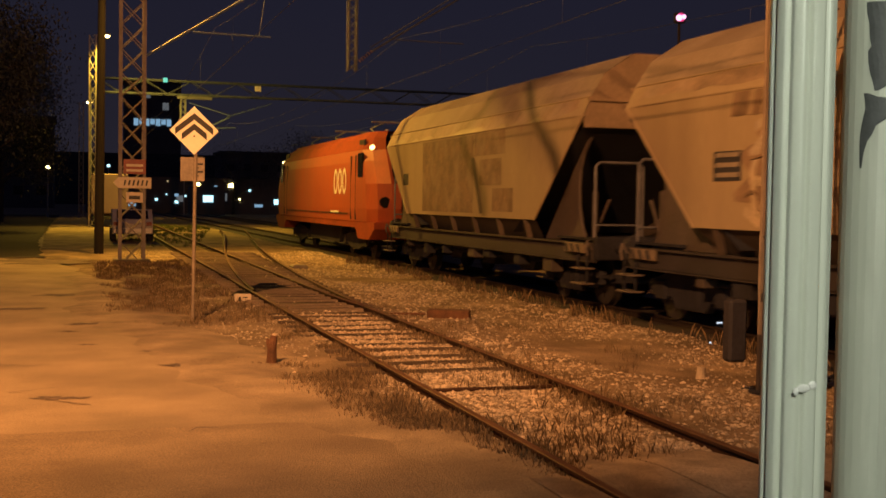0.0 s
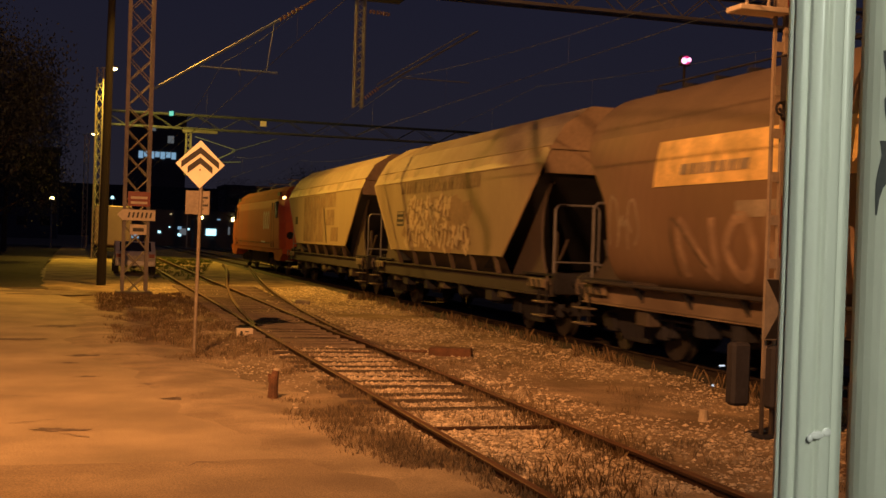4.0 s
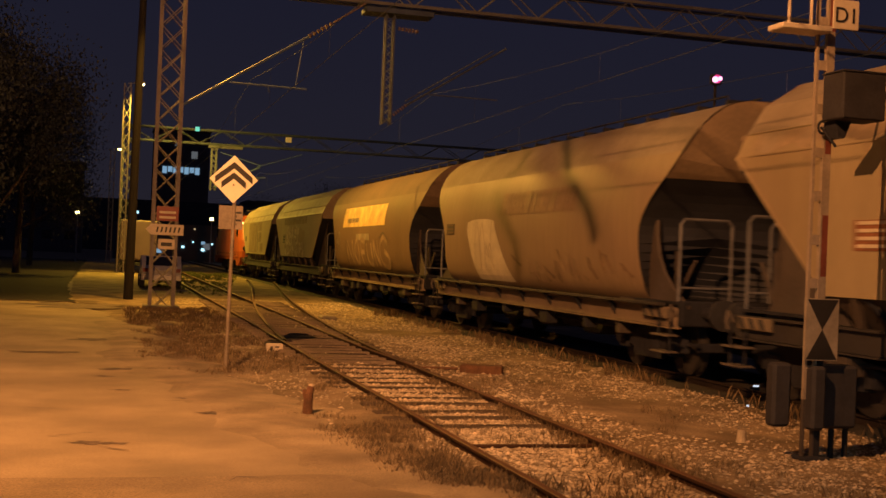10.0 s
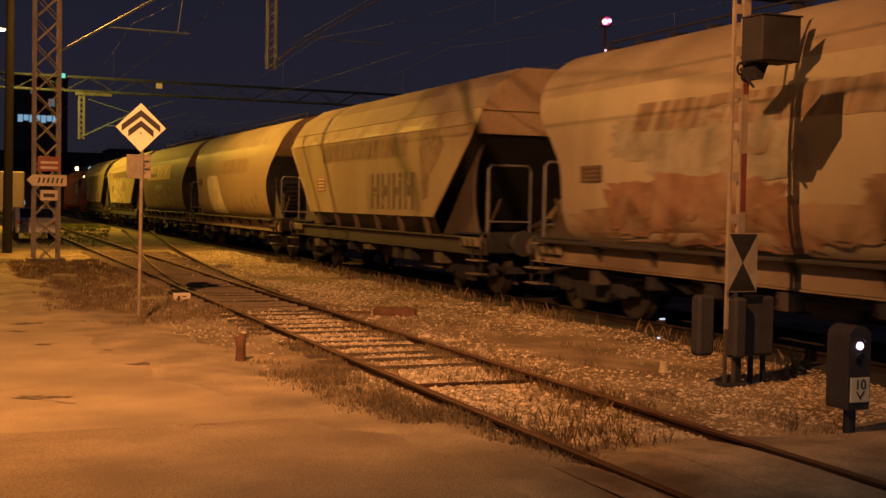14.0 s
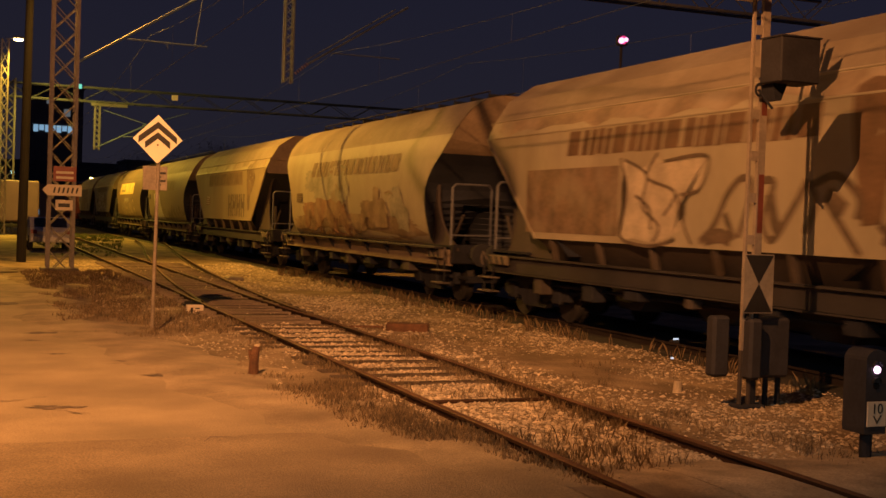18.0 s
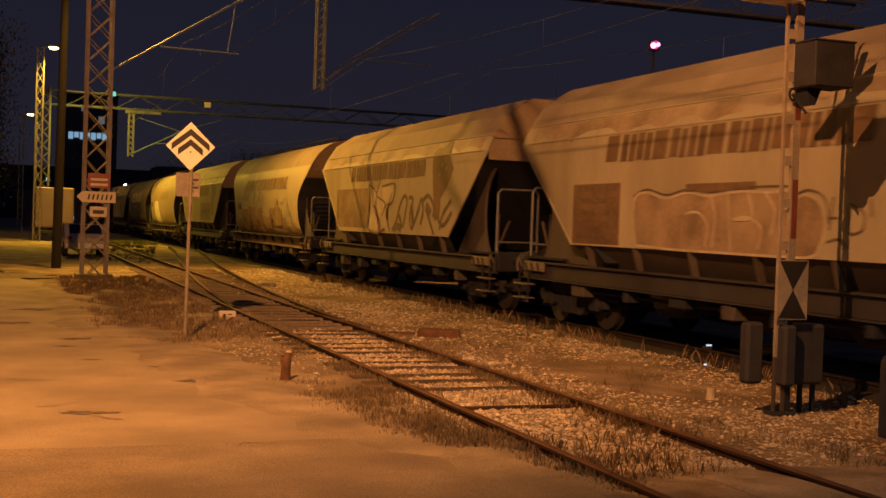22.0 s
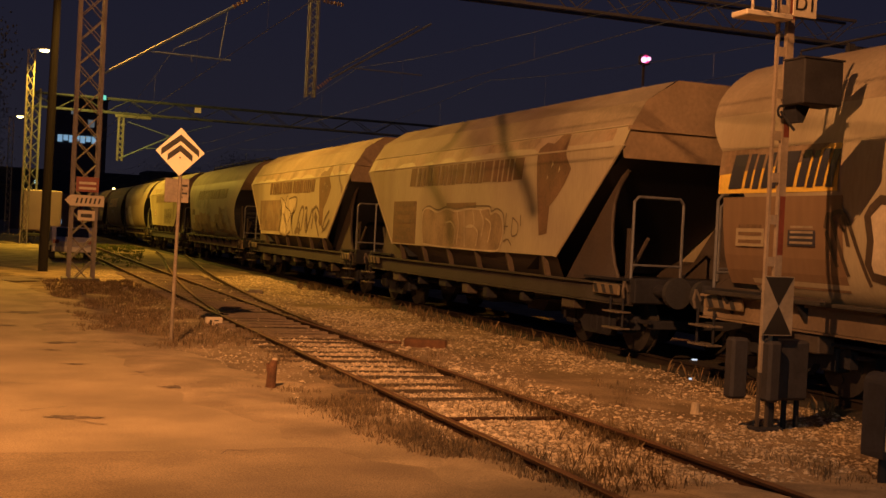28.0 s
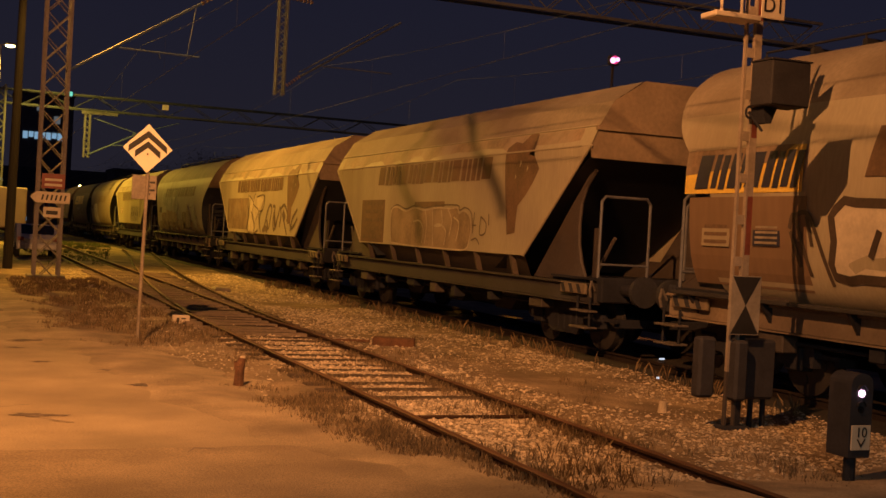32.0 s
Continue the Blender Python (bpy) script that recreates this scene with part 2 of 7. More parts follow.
M_HOPPER_SHADE = material("shaded_lower_hopper", (0.052, 0.04, 0.035), 0.8, vary=0.3, scale=1.2, fine=14, bump=0.1)
M_CABINET = material("grimy_cabinet_paint", (0.030, 0.028, 0.034), 0.8, vary=0.3, scale=5, fine=30, bump=0.1)
M_SILL = material("grimy_sill", (0.032, 0.029, 0.032), 0.8, vary=0.35, scale=1.5, fine=18, bump=0.15, stain=(0.03, 0.024, 0.022), stain_amount=0.6)
M_SILL_TAN = material("dusty_tan_sill", (0.20, 0.155, 0.11), 0.75, vary=0.25, scale=1.2, fine=18, bump=0.1, stain=(0.08, 0.055, 0.04), stain_amount=0.6)
M_WAGON_WARM = material("ochre_grey_wagon_paint", (0.33, 0.268, 0.168), 0.6, vary=0.15, scale=0.9, fine=24, bump=0.08, stain=(0.22, 0.155, 0.10), stain_amount=0.6, streak=True)
M_SMEAR_RED = material("worn_red_brown_graffiti", (0.22, 0.124, 0.08), 0.65, vary=0.4, scale=2.5, fine=14, bump=0.0, stain=(0.33, 0.24, 0.165), stain_amount=0.8)
M_SMEAR_GREY = material("worn_grey_green_graffiti", (0.25, 0.235, 0.185), 0.65, vary=0.35, scale=2.5, fine=14, bump=0.0, stain=(0.38, 0.34, 0.27), stain_amount=0.8)
M_ASPHALT_FAR = material("dark_far_asphalt", (0.032, 0.028, 0.026), 0.85, vary=0.35, scale=0.6, fine=40, bump=0.5, stain=(0.022, 0.02, 0.018), stain_amount=0.6, spec=0.12)
M_BOARD = material("weathered_board_paint", (0.27, 0.23, 0.18), 0.6, vary=0.2, scale=5, fine=30, bump=0.03)
M_TAG_PALE = material("ochre_spray_paint", (0.52, 0.43, 0.29), 0.6, vary=0.2, scale=3, fine=20, bump=0.0)
M_FIN = material("dusty_brown_fin_plate", (0.065, 0.053, 0.049), 0.75, vary=0.3, scale=1.4, fine=18, bump=0.1, stain=(0.07, 0.05, 0.038), stain_amount=0.6)
M_TREAD = material("worn_pale_steel", (0.13, 0.11, 0.095), 0.6, 0.2, vary=0.3, scale=4, fine=30, bump=0.1)
M_SLOPE = material("shaded_slope_end", (0.022, 0.025, 0.040), 0.8, vary=0.3, scale=1.2, fine=18, bump=0.1)
M_TAG_DULL = material("dull_pale_spray_paint", (0.45, 0.385, 0.285), 0.6, vary=0.25, scale=3, fine=20, bump=0.0)
M_RIB = material("dusty_rib_steel", (0.08, 0.06, 0.048), 0.8, vary=0.3, scale=2, fine=18, bump=0.1)
M_CHEVRON = material("dusty_striped_plate", (0.17, 0.135, 0.095), 0.7, vary=0.25, scale=4, fine=25, bump=0.05)
M_NAVY = material("dark_blue_letter_paint", (0.025, 0.025, 0.05), 0.5, vary=0.2, scale=4, fine=20, bump=0.0)
M_RED = material("red_locomotive_paint", (0.36, 0.075, 0.024), 0.55, vary=0.14, scale=1, fine=16, bump=0.03, stain=(0.26, 0.085, 0.045), stain_amount=0.4, streak=True)
M_WHITE = material("white_paint", (0.78, 0.77, 0.72), 0.5, vary=0.06, scale=4, fine=30, bump=0.02)
M_GLASSY = material("dark_window_glass", (0.015, 0.015, 0.018), 0.08, vary=0.1, scale=3, fine=30, bump=0)
M_SIGN = material("sign_face", (0.82, 0.77, 0.60), 0.45, vary=0.05, scale=4, fine=30, bump=0.0)
M_SIGN_BLACK = material("sign_black", (0.022, 0.02, 0.02), 0.5, vary=0.2, scale=4, fine=30, bump=0.0)
M_POST = material("painted_steel_post", (0.36, 0.34, 0.31), 0.55, 0.2, vary=0.2, scale=3, fine=30, bump=0.1)
M_BACKPLATE = material("dull_grey_plate", (0.24, 0.20, 0.155), 0.6, 0.1, vary=0.3, scale=4, fine=30, bump=0.1)
M_LATTICE = material("rust_stained_lattice_steel", (0.20, 0.18, 0.18), 0.7, 0.2, vary=0.3, scale=2, fine=20, bump=0.15)
M_GANTRY = material("weathered_gantry_steel", (0.12, 0.135, 0.18), 0.65, 0.2, vary=0.25, scale=1.5, fine=20, bump=0.1)
M_BEAM = material("grey_beam_steel", (0.12, 0.125, 0.14), 0.75, 0.0, vary=0.25, scale=1.5, fine=20, bump=0.1)
M_GANTRY_DARK = material("dull_gantry_steel", (0.055, 0.075, 0.13), 0.75, 0.1, vary=0.25, scale=1.5, fine=20, bump=0.1)
M_WIRE = material("dull_grey_wire", (0.10, 0.125, 0.18), 0.45, 0.6, vary=0.2, scale=3, fine=20, bump=0)
M_INSULATOR = material("brown_glazed_insulator", (0.16, 0.12, 0.11), 0.25, vary=0.2, scale=5, fine=30, bump=0)
M_COLUMN = material("mint_green_enamel", (0.58, 0.60, 0.51), 0.35, vary=0.07, scale=3, fine=45, bump=0.06, stain=(0.33, 0.36, 0.30), stain_amount=0.35, streak=True)
M_PIPE_GREEN = material("worn_grey_green_pipe", (0.48, 0.49, 0.41), 0.45, vary=0.15, scale=3, fine=35, bump=0.06, stain=(0.20, 0.15, 0.10), stain_amount=0.5, streak=True)
M_RED_SIGN = material("red_enamel_sign", (0.24, 0.05, 0.035), 0.45, vary=0.15, scale=4, fine=30, bump=0)
M_WHITE_SIGN = material("off_white_sign", (0.60, 0.52, 0.40), 0.5, vary=0.1, scale=5, fine=30, bump=0)
M_RUST = material("rusty_iron", (0.13, 0.062, 0.032), 0.85, 0.2, vary=0.4, scale=8, fine=50, bump=0.5)
M_WOOD_DARK = material("tarred_timber_post", (0.013, 0.011, 0.010), 0.9, vary=0.3, scale=3, fine=30, bump=0.4)
M_LEAF = material("dark_foliage", (0.045, 0.055, 0.062), 0.8, vary=0.3, scale=2, fine=20, bump=0, islands=True, spec=0.03)
M_BARK = material("bark", (0.09, 0.07, 0.05), 0.95, vary=0.3, scale=4, fine=30, bump=0.6)
M_BUILDING = material("dark_plaster", (0.12, 0.11, 0.11), 0.9, vary=0.2, scale=0.3, fine=6, bump=0.1)
M_VAN = material("white_van_body", (0.20, 0.145, 0.17), 0.45, vary=0.1, scale=1, fine=12, bump=0.02)
M_CAR = material("silver_car_paint", (0.55, 0.54, 0.50), 0.3, 0.3, vary=0.08, scale=1, fine=12, bump=0)
M_RUBBER = material("tyre_rubber", (0.02, 0.02, 0.02), 0.9, vary=0.2, scale=5, fine=30, bump=0.1)
G_LAMP = glow("sodium_lamp_glass", (1.0, 0.78, 0.28), 14)
G_SODIUM = glow("orange_sodium_glass", (1.0, 0.55, 0.15), 10)
G_COLD = glow("cold_tube_glass", (0.85, 1.0, 0.9), 6)
G_RED = glow("red_signal_lens", (1.0, 0.42, 0.72), 2.3)
G_RED_HALO = glow("red_signal_halo", (1.0, 0.05, 0.25), 0.8)
M_MAST = material("yellowed_mast_paint", (0.30, 0.245, 0.19), 0.6, vary=0.2, scale=4, fine=30, bump=0.1)
M_MAST_RED = material("dull_red_mast_paint", (0.17, 0.045, 0.03), 0.6, vary=0.25, scale=4, fine=30, bump=0.1)
G_PINK = glow("signal_lens_white", (1.0, 0.6, 0.85), 3)
G_TRACK = glow("cold_track_glint", (0.75, 0.85, 1.0), 0.9)
G_WINDOW = glow("lit_window_blue", (0.35, 0.62, 0.9), 0.55)
G_WINDOW_WARM = glow("lit_window_warm", (1.0, 0.75, 0.4), 0.9)
G_WINDOW_DIM = glow("dim_window", (0.5, 0.55, 0.6), 0.18)
G_GREEN = glow("green_lit_sign", (0.15, 0.9, 0.7), 0.8)
G_SHOP = glow("lit_shopfront", (0.45, 0.85, 1.0), 2.0)
G_HEAD = glow("locomotive_marker_lamp", (1.0, 0.6, 0.2), 5)

# ---- mesh helpers ----


def part(name, bm, mat, parent=None, label="", smooth=False):
    me = bpy.data.meshes.new(name)
    if smooth:
        for f in bm.faces:
            f.smooth = True
    bm.to_mesh(me)
    bm.free()
    for m in mat if isinstance(mat, (list, tuple)) else (mat,):
        me.materials.append(m)
    ob = new(name, me)
    if parent is not None:
        ob.parent = parent
    if label:
        ob["label"] = label
    return ob


def empty(name, m, label, category, group=""):
    ob = new(name)
    ob.empty_display_size = 0.2
    ob.matrix_world = m
    return tagged(ob, label, category, group)


def box(bm, x0, x1, y0, y1, z0, z1, bevel=0.0, m=None):
    r = bmesh.ops.create_cube(bm, size=1)
    vs = r["verts"]
    t = Matrix.LocRotScale(((x0 + x1) / 2, (y0 + y1) / 2, (z0 + z1) / 2), None, (x1 - x0, y1 - y0, z1 - z0))
    bmesh.ops.transform(bm, matrix=(m @ t) if m else t, verts=vs)
    if bevel:
        es = list({e for v in vs for e in v.link_edges})
        bmesh.ops.bevel(bm, geom=es, offset=bevel, segments=1, affect="EDGES")
    return bm


def tube(bm, p, q, r, n=8, r2=None):
    p, q = Vector(p), Vector(q)
    d = q - p
    m = Matrix.Translation((p + q) / 2) @ d.to_track_quat("Z", "Y").to_matrix().to_4x4()
    bmesh.ops.create_cone(bm, cap_ends=True, segments=n, radius1=r, radius2=r if r2 is None else r2, depth=d.length, matrix=m)
    return bm


def path_tube(bm, pts, r, n=7):
    for a, b in zip(pts, pts[1:]):
        tube(bm, a, b, r, n)
    for a in pts[1:-1]:
        bmesh.ops.create_icosphere(bm, subdivisions=1, radius=r * 1.02, matrix=Matrix.Translation(a))
    return bm


def prism(bm, pts, axis, a, b):
    """A polygon of (u, v) pushed from a to b along an axis; x: u, v = y, z; y: x, z; z: x, y."""
    def place(u, v, w):
        return {"x": (w, u, v), "y": (u, w, v), "z": (u, v, w)}[axis]
    lo = [bm.verts.new(place(u, v, a)) for u, v in pts]
    hi = [bm.verts.new(place(u, v, b)) for u, v in pts]
    n = len(pts)
    bm.faces.new(lo)
    bm.faces.new(hi)
    for i in range(n):
        bm.faces.new((lo[i], lo[(i + 1) % n], hi[(i + 1) % n], hi[i]))
    bmesh.ops.recalc_face_normals(bm, faces=bm.faces)
    return bm


def B():
    return bmesh.new()


def sweep(bm, profile, pts):
    """A profile of (side, up) carried along points; side is to the right of the way."""
    rings = []
    for i, p in enumerate(pts):
        a, b = Vector(pts[max(0, i - 1)]), Vector(pts[min(len(pts) - 1, i + 1)])
        d = (b - a).normalized()
        s = Vector((d.y, -d.x, 0)).normalized()
        rings.append([bm.verts.new(Vector(p) + s * u + Vector((0, 0, v))) for u, v in profile])
    n = len(profile)
    for r0, r1 in zip(rings, rings[1:]):
        for i in range(n):
            bm.faces.new((r0[i], r0[(i + 1) % n], r1[(i + 1) % n], r1[i]))
    bm.faces.new(rings[0])
    bm.faces.new(rings[-1])
    bmesh.ops.recalc_face_normals(bm, faces=bm.faces)
    return bm


# ---- ground ----
TRACK_X, RAIL_Z = 10.9, 0.15


def asphalt_edge(y):
    ys = (5.4, 6.6, 7.25, 8.4, 10, 11.7, 13.4, 15, 17.4, 18.3, 23.4, 31.7, 34.5, 50, 90)
    xs = (4.02, 3.85, 3.6, 3.25, 2.9, 2.62, 2.5, 2.1, 1.73, 1.6, 1.75, 1.0, 0.2, -0.4, -0.6)
    return float(np.interp(y, ys, xs)) + 0.10 * math.sin(y * 2.3) + 0.06 * math.sin(y * 5.9 + 1)


def ground_z(x, y):
    """Height of the ballast, heaped up to the rails of the siding."""
    heap = max(0.0, min(1.0, (x - 3.35) / 0.55)) * max(0.0, min(1.0, (7.6 - x) / 1.3)) * max(0.0, min(1.0, (y - 4.5) / 1.0))
    z = 0.056 * heap * (1.0 if y < 30 else max(0.0, 1 - (y - 30) / 12))
    if 4 < y < 46 and 2 < x < 14:
        z += 0.025 * noise.noise((x * 0.7, y * 0.5, 3)) + 0.008 * noise.noise((x * 2, y * 2, 7))
    return z


def make_ground():
    bm = B()
    xs = [-400, -120, -40, -15, -6] + [x * 0.5 for x in range(-8, 6)] + [3 + x * 0.2 for x in range(0, 26)] + [8.2 + 0.5 * x for x in range(0, 14)] + [18, 25, 40, 90, 400]
    ys = [-120, -30, -12, -4, 0] + [y * 0.5 for y in range(4, 90)] + [50, 60, 75, 100, 160, 300, 700]
    grid = []
    for y in ys:
        row = []
        for x in xs:
            z = ground_z(x, y)
            if x < asphalt_edge(max(5.4, min(90, y))) + 0.2 or y < 4.6:
                z = min(z, 0.0) - 0.02
            row.append(bm.verts.new((x, y, z)))
        grid.append(row)
    for r0, r1 in zip(grid, grid[1:]):
        for i in range(len(xs) - 1):
            bm.faces.new((r0[i], r0[i + 1], r1[i + 1], r1[i]))
    return tagged(part("ground", bm, M_DIRT, smooth=True), "stony brown railway ground with patches of dirt", "ground", kind="structure")


def yard_rise(y):
    """The yard rises a little towards the level crossing."""
    return max(0.0, min(1.0, (7.2 - y) / 1.7))


def asphalt_z(x, y):
    return 0.03 + 0.075 * yard_rise(y) * max(0.0, min(1.0, (x - 1.0) / 2.4))


def crossing_z(x, y):
    """Height of the crossing infill, running out into the ballast."""
    end = 5.15 + 0.35 * noise.noise((x * 1.3, 2, 0)) + 0.2 * noise.noise((x * 4, 4, 0))
    drop = max(0.0, min(1.0, (y - end + 0.5) / 2.0))
    return 0.136 + 0.012 * noise.noise((x * 1.3, y, 6)) - 0.15 * drop * drop * (3 - 2 * drop)


def make_asphalt():
    bm = B()
    ys = [-40, -10, 0, 2, 4, 5.4] + [5.4 + 0.25 * i for i in range(1, 140)] + [45, 60, 90]
    rows = []
    for y in ys:
        e = asphalt_edge(y) if y >= 5.4 else 4.02
        us = (-60, -20, -8, -4, -2, -1, 0, 1, 2, 3)
        rows.append([bm.verts.new((x, y, asphalt_z(x, y) + 0.002 * noise.noise((x * 0.8, y * 0.8, 1)))) for x in
                     [u for u in us if u < e - 0.3] + [e - 0.15 + 0 * u for u in us if u >= e - 0.3]] + [bm.verts.new((e, y, 0.105 * yard_rise(y)))])
    for r0, r1 in zip(rows, rows[1:]):
        for i in range(len(r0) - 1):
            bm.faces.new((r0[i], r0[i + 1], r1[i + 1], r1[i]))
    bmesh.ops.remove_doubles(bm, verts=bm.verts, dist=0.0005)
    return tagged(part("pavement", bm, M_ASPHALT, smooth=True), "worn sodium-lit asphalt yard with cracked broken edge", "pavement", kind="structure")


def make_near_asphalt():
    """An older, browner surface on the station side of a seam across the yard."""
    bm = B()
    xs = [-60, -20, -8, -4, -2] + [-1.5 + 0.25 * k for k in range(21)]
    ys = [-0.85, 2, 4, 5.2, 6, 6.6, 7.0, 7.3, 7.55]
    rows = []
    for y in ys:
        row = []
        for x in xs:
            seam = y == ys[-1]
            yy = y + (0.06 * noise.noise((x * 1.7, 5, 0)) + 0.03 * noise.noise((x * 6, 1, 0)) if seam else 0)
            row.append(bm.verts.new((min(x, asphalt_edge(max(5.4, yy)) - 0.32), yy, asphalt_z(x, y) + 0.0075 + 0.0015 * noise.noise((x * 3, y * 3, 2)))))
        rows.append(row)
    for p, q in zip(rows, rows[1:]):
        for i in range(len(xs) - 1):
            if q[i + 1].co.x - q[i].co.x > 0.001 or p[i + 1].co.x - p[i].co.x > 0.001:
                bm.faces.new((p[i], p[i + 1], q[i + 1], q[i]))
    tagged(part("pavement", bm, M_ASPHALT_NEAR, smooth=True), "older brown asphalt beside the station", "pavement", kind="structure")


def make_far_asphalt():
    bm = B()
    rows = []
    for k in range(60):
        y = 36.2 + 1.5 * k
        e = asphalt_edge(y) - 0.05
        rows.append([bm.verts.new((x, y + (0.25 * noise.noise((x * 0.8, 3, 0)) if k == 0 else 0), 0.05)) for x in (-60, -20, -8, -4, -2, -1.2, e)])
    for p, q in zip(rows, rows[1:]):
        for i in range(6):
            bm.faces.new((p[i], p[i + 1], q[i + 1], q[i]))
    tagged(part("pavement", bm, M_ASPHALT_FAR), "much darker asphalt beyond the gutter", "pavement", kind="structure")
    bm = B()
    prev = None
    for k in range(40):
        x = -12 + 0.33 * k
        y = 36.0 + 0.25 * noise.noise((x * 0.8, 3, 0))
        w = 0.18 + 0.12 * noise.noise((x * 1.5, 8, 0))
        pair = [bm.verts.new((x, y - w, 0.056)), bm.verts.new((x, y + w, 0.056))]
        if prev:
            bm.faces.new((prev[0], pair[0], pair[1], prev[1]))
        prev = pair
    tagged(part("gutter", bm, M_DIRT_DARK), "dark dirt-filled gutter across the yard", "gutter", kind="structure")


def make_apron():
    """Sandy dirt that the broken asphalt edge runs out into."""
    bm = B()
    rows = []
    for k in range(-11, 100):
        y = 5.2 + 0.22 * k
        e = asphalt_edge(max(5.4, y))
        w = 0.55 + 0.5 * max(0.0, min(1.0, (y - 7) / 3)) * max(0.0, min(1.0, (20 - y) / 4)) + 0.35 * noise.noise((y * 0.9, 4, 1))
        row = []
        for i in range(8):
            x = e - 0.75 + (w + 0.75) * i / 7 + 0.06 * noise.noise((e + i * 0.3, y * 3, 0))
            z = asphalt_z(x, y) + (-0.02, 0.005, 0.016, 0.02, 0.02, 0.0, -0.05, -0.06)[i]
            if i > 1:
                z = max(z, ground_z(x, y) + (0, 0, 0.022, 0.032, 0.032, 0.028, 0.01, -0.03)[i])
            if i > 2:
                z = max(z, crossing_z(x, y) - 0.012)
            row.append(bm.verts.new((x, y, z + (0.005 * noise.noise((x * 3, y * 3, 8)) if i > 1 else 0))))
        rows.append(row)
    for p, q in zip(rows, rows[1:]):
        for i in range(7):
            bm.faces.new((p[i], p[i + 1], q[i + 1], q[i]))
    tagged(part("dirt_apron", bm, M_SAND, smooth=True), "sandy dirt along the broken asphalt edge", "ground", kind="structure")


make_ground()
YARD = make_asphalt()
make_apron()
make_near_asphalt()
make_far_asphalt()


def stains():
    """Shallow potholes and dirt-filled breaks in the asphalt."""
    rnd = random.Random(17)
    for x, y, rx, ry in ((1.3, 16.0, 0.35, 0.14), (2.25, 11.3, 0.2, 0.12), (0.95, 9.25, 0.26, 0.09), (1.25, 13.4, 0.14, 0.06), (1.02, 15.0, 0.14, 0.07), (0.1, 18.6, 0.5, 0.2), (1.0, 21.5, 0.5, 0.3), (0.6, 33.8, 1.3, 1.5), (2.0, 12.6, 0.12, 0.05)):
        bm = B()
        n = 34
        mid = bm.verts.new((x, y, 0.037))
        ring = []
        for i in range(n):
            a = 6.2832 * i / n
            k = 1 + 0.9 * noise.noise((x * 3 + 1.6 * math.cos(a), y * 3 + 1.6 * math.sin(a), 2)) + rnd.uniform(-0.4, 0.35)
            ring.append(bm.verts.new((x + rx * k * math.cos(a), y + ry * k * math.sin(a), 0.036)))
        for i in range(n):
            bm.faces.new((mid, ring[i], ring[(i + 1) % n]))
        part("pothole", bm, M_POTHOLE, YARD, "shallow dirt-filled pothole")


stains()


def cracks():
    rnd = random.Random(23)
    for x, y, a, n in ((0.55, 9.6, 0.9, 9), (1.25, 8.75, 2.4, 7), (0.2, 11.6, 0.2, 11), (1.75, 12.3, 0.6, 8), (2.0, 7.3, 0.1, 7), (-0.6, 13.5, 0.4, 12), (0.9, 17.5, 0.1, 9), (2.55, 6.2, 2.8, 6)):
        bm = B()
        prev = None
        for i in range(n):
            w = 0.003 + 0.006 * math.sin(math.pi * i / (n - 1)) * rnd.uniform(0.2, 1.3)
            pair = [bm.verts.new((x, y - w * 2, 0.0405)), bm.verts.new((x, y + w * 2, 0.0405))]
            if prev:
                bm.faces.new((prev[0], pair[0], pair[1], prev[1]))
            prev = pair
            b = a + rnd.uniform(-1.1, 1.1)
            x, y = x + 0.075 * math.cos(b), y + 0.075 * math.sin(b)
        part("crack", bm, M_CRACK, YARD, "short jagged crack")


cracks()

RAIL = [(-0.07, -0.15), (0.07, -0.15), (0.07, -0.13), (0.012, -0.11), (0.012, -0.045), (0.036, -0.03), (0.036, -0.006), (0.028, 0), (-0.028, 0),
        (-0.036, -0.006), (-0.036, -0.03), (-0.012, -0.045), (-0.012, -0.11), (-0.07, -0.13)]


def rail(name, pts, label, shiny=False, parent=None):
    ob = part(name, sweep(B(), RAIL, pts), (M_RAIL_DARK, M_RAIL_DARK) if shiny else (M_RAIL, M_RAIL_HEAD), parent, label)
    for f in ob.data.polygons:
        # siding rail tops: lighter rust, with the lit highlight put into the colour
        if f.normal.z > 0.6 and f.center.z > RAIL_Z - 0.02:
            f.material_index = 1
    return ob


def track(name, label, lines, shiny=False):
    t = empty(name, Matrix.Identity(4), label, "railway track")
    t["kind"] = "structure"
    for pts in lines:
        rail("rail", pts, "", shiny, t)
    return t


def straight(x, y0, y1, step=6.0, x1=None, bend=0.0):
    n = max(2, int((y1 - y0) / step) + 1)
    return [(x + ((x1 - x) if x1 is not None else 0) * i / (n - 1) + bend * math.sin(i * 1.7), y0 + (y1 - y0) * i / (n - 1), RAIL_Z) for i in range(n)]


def curve(points, n=24):
    ys = [p[1] for p in points]
    xs = [p[0] for p in points]
    c = np.polyfit(ys, xs, 3)
    return [(float(np.polyval(c, y)), float(y), RAIL_Z) for y in np.linspace(ys[0], ys[-1], n)]


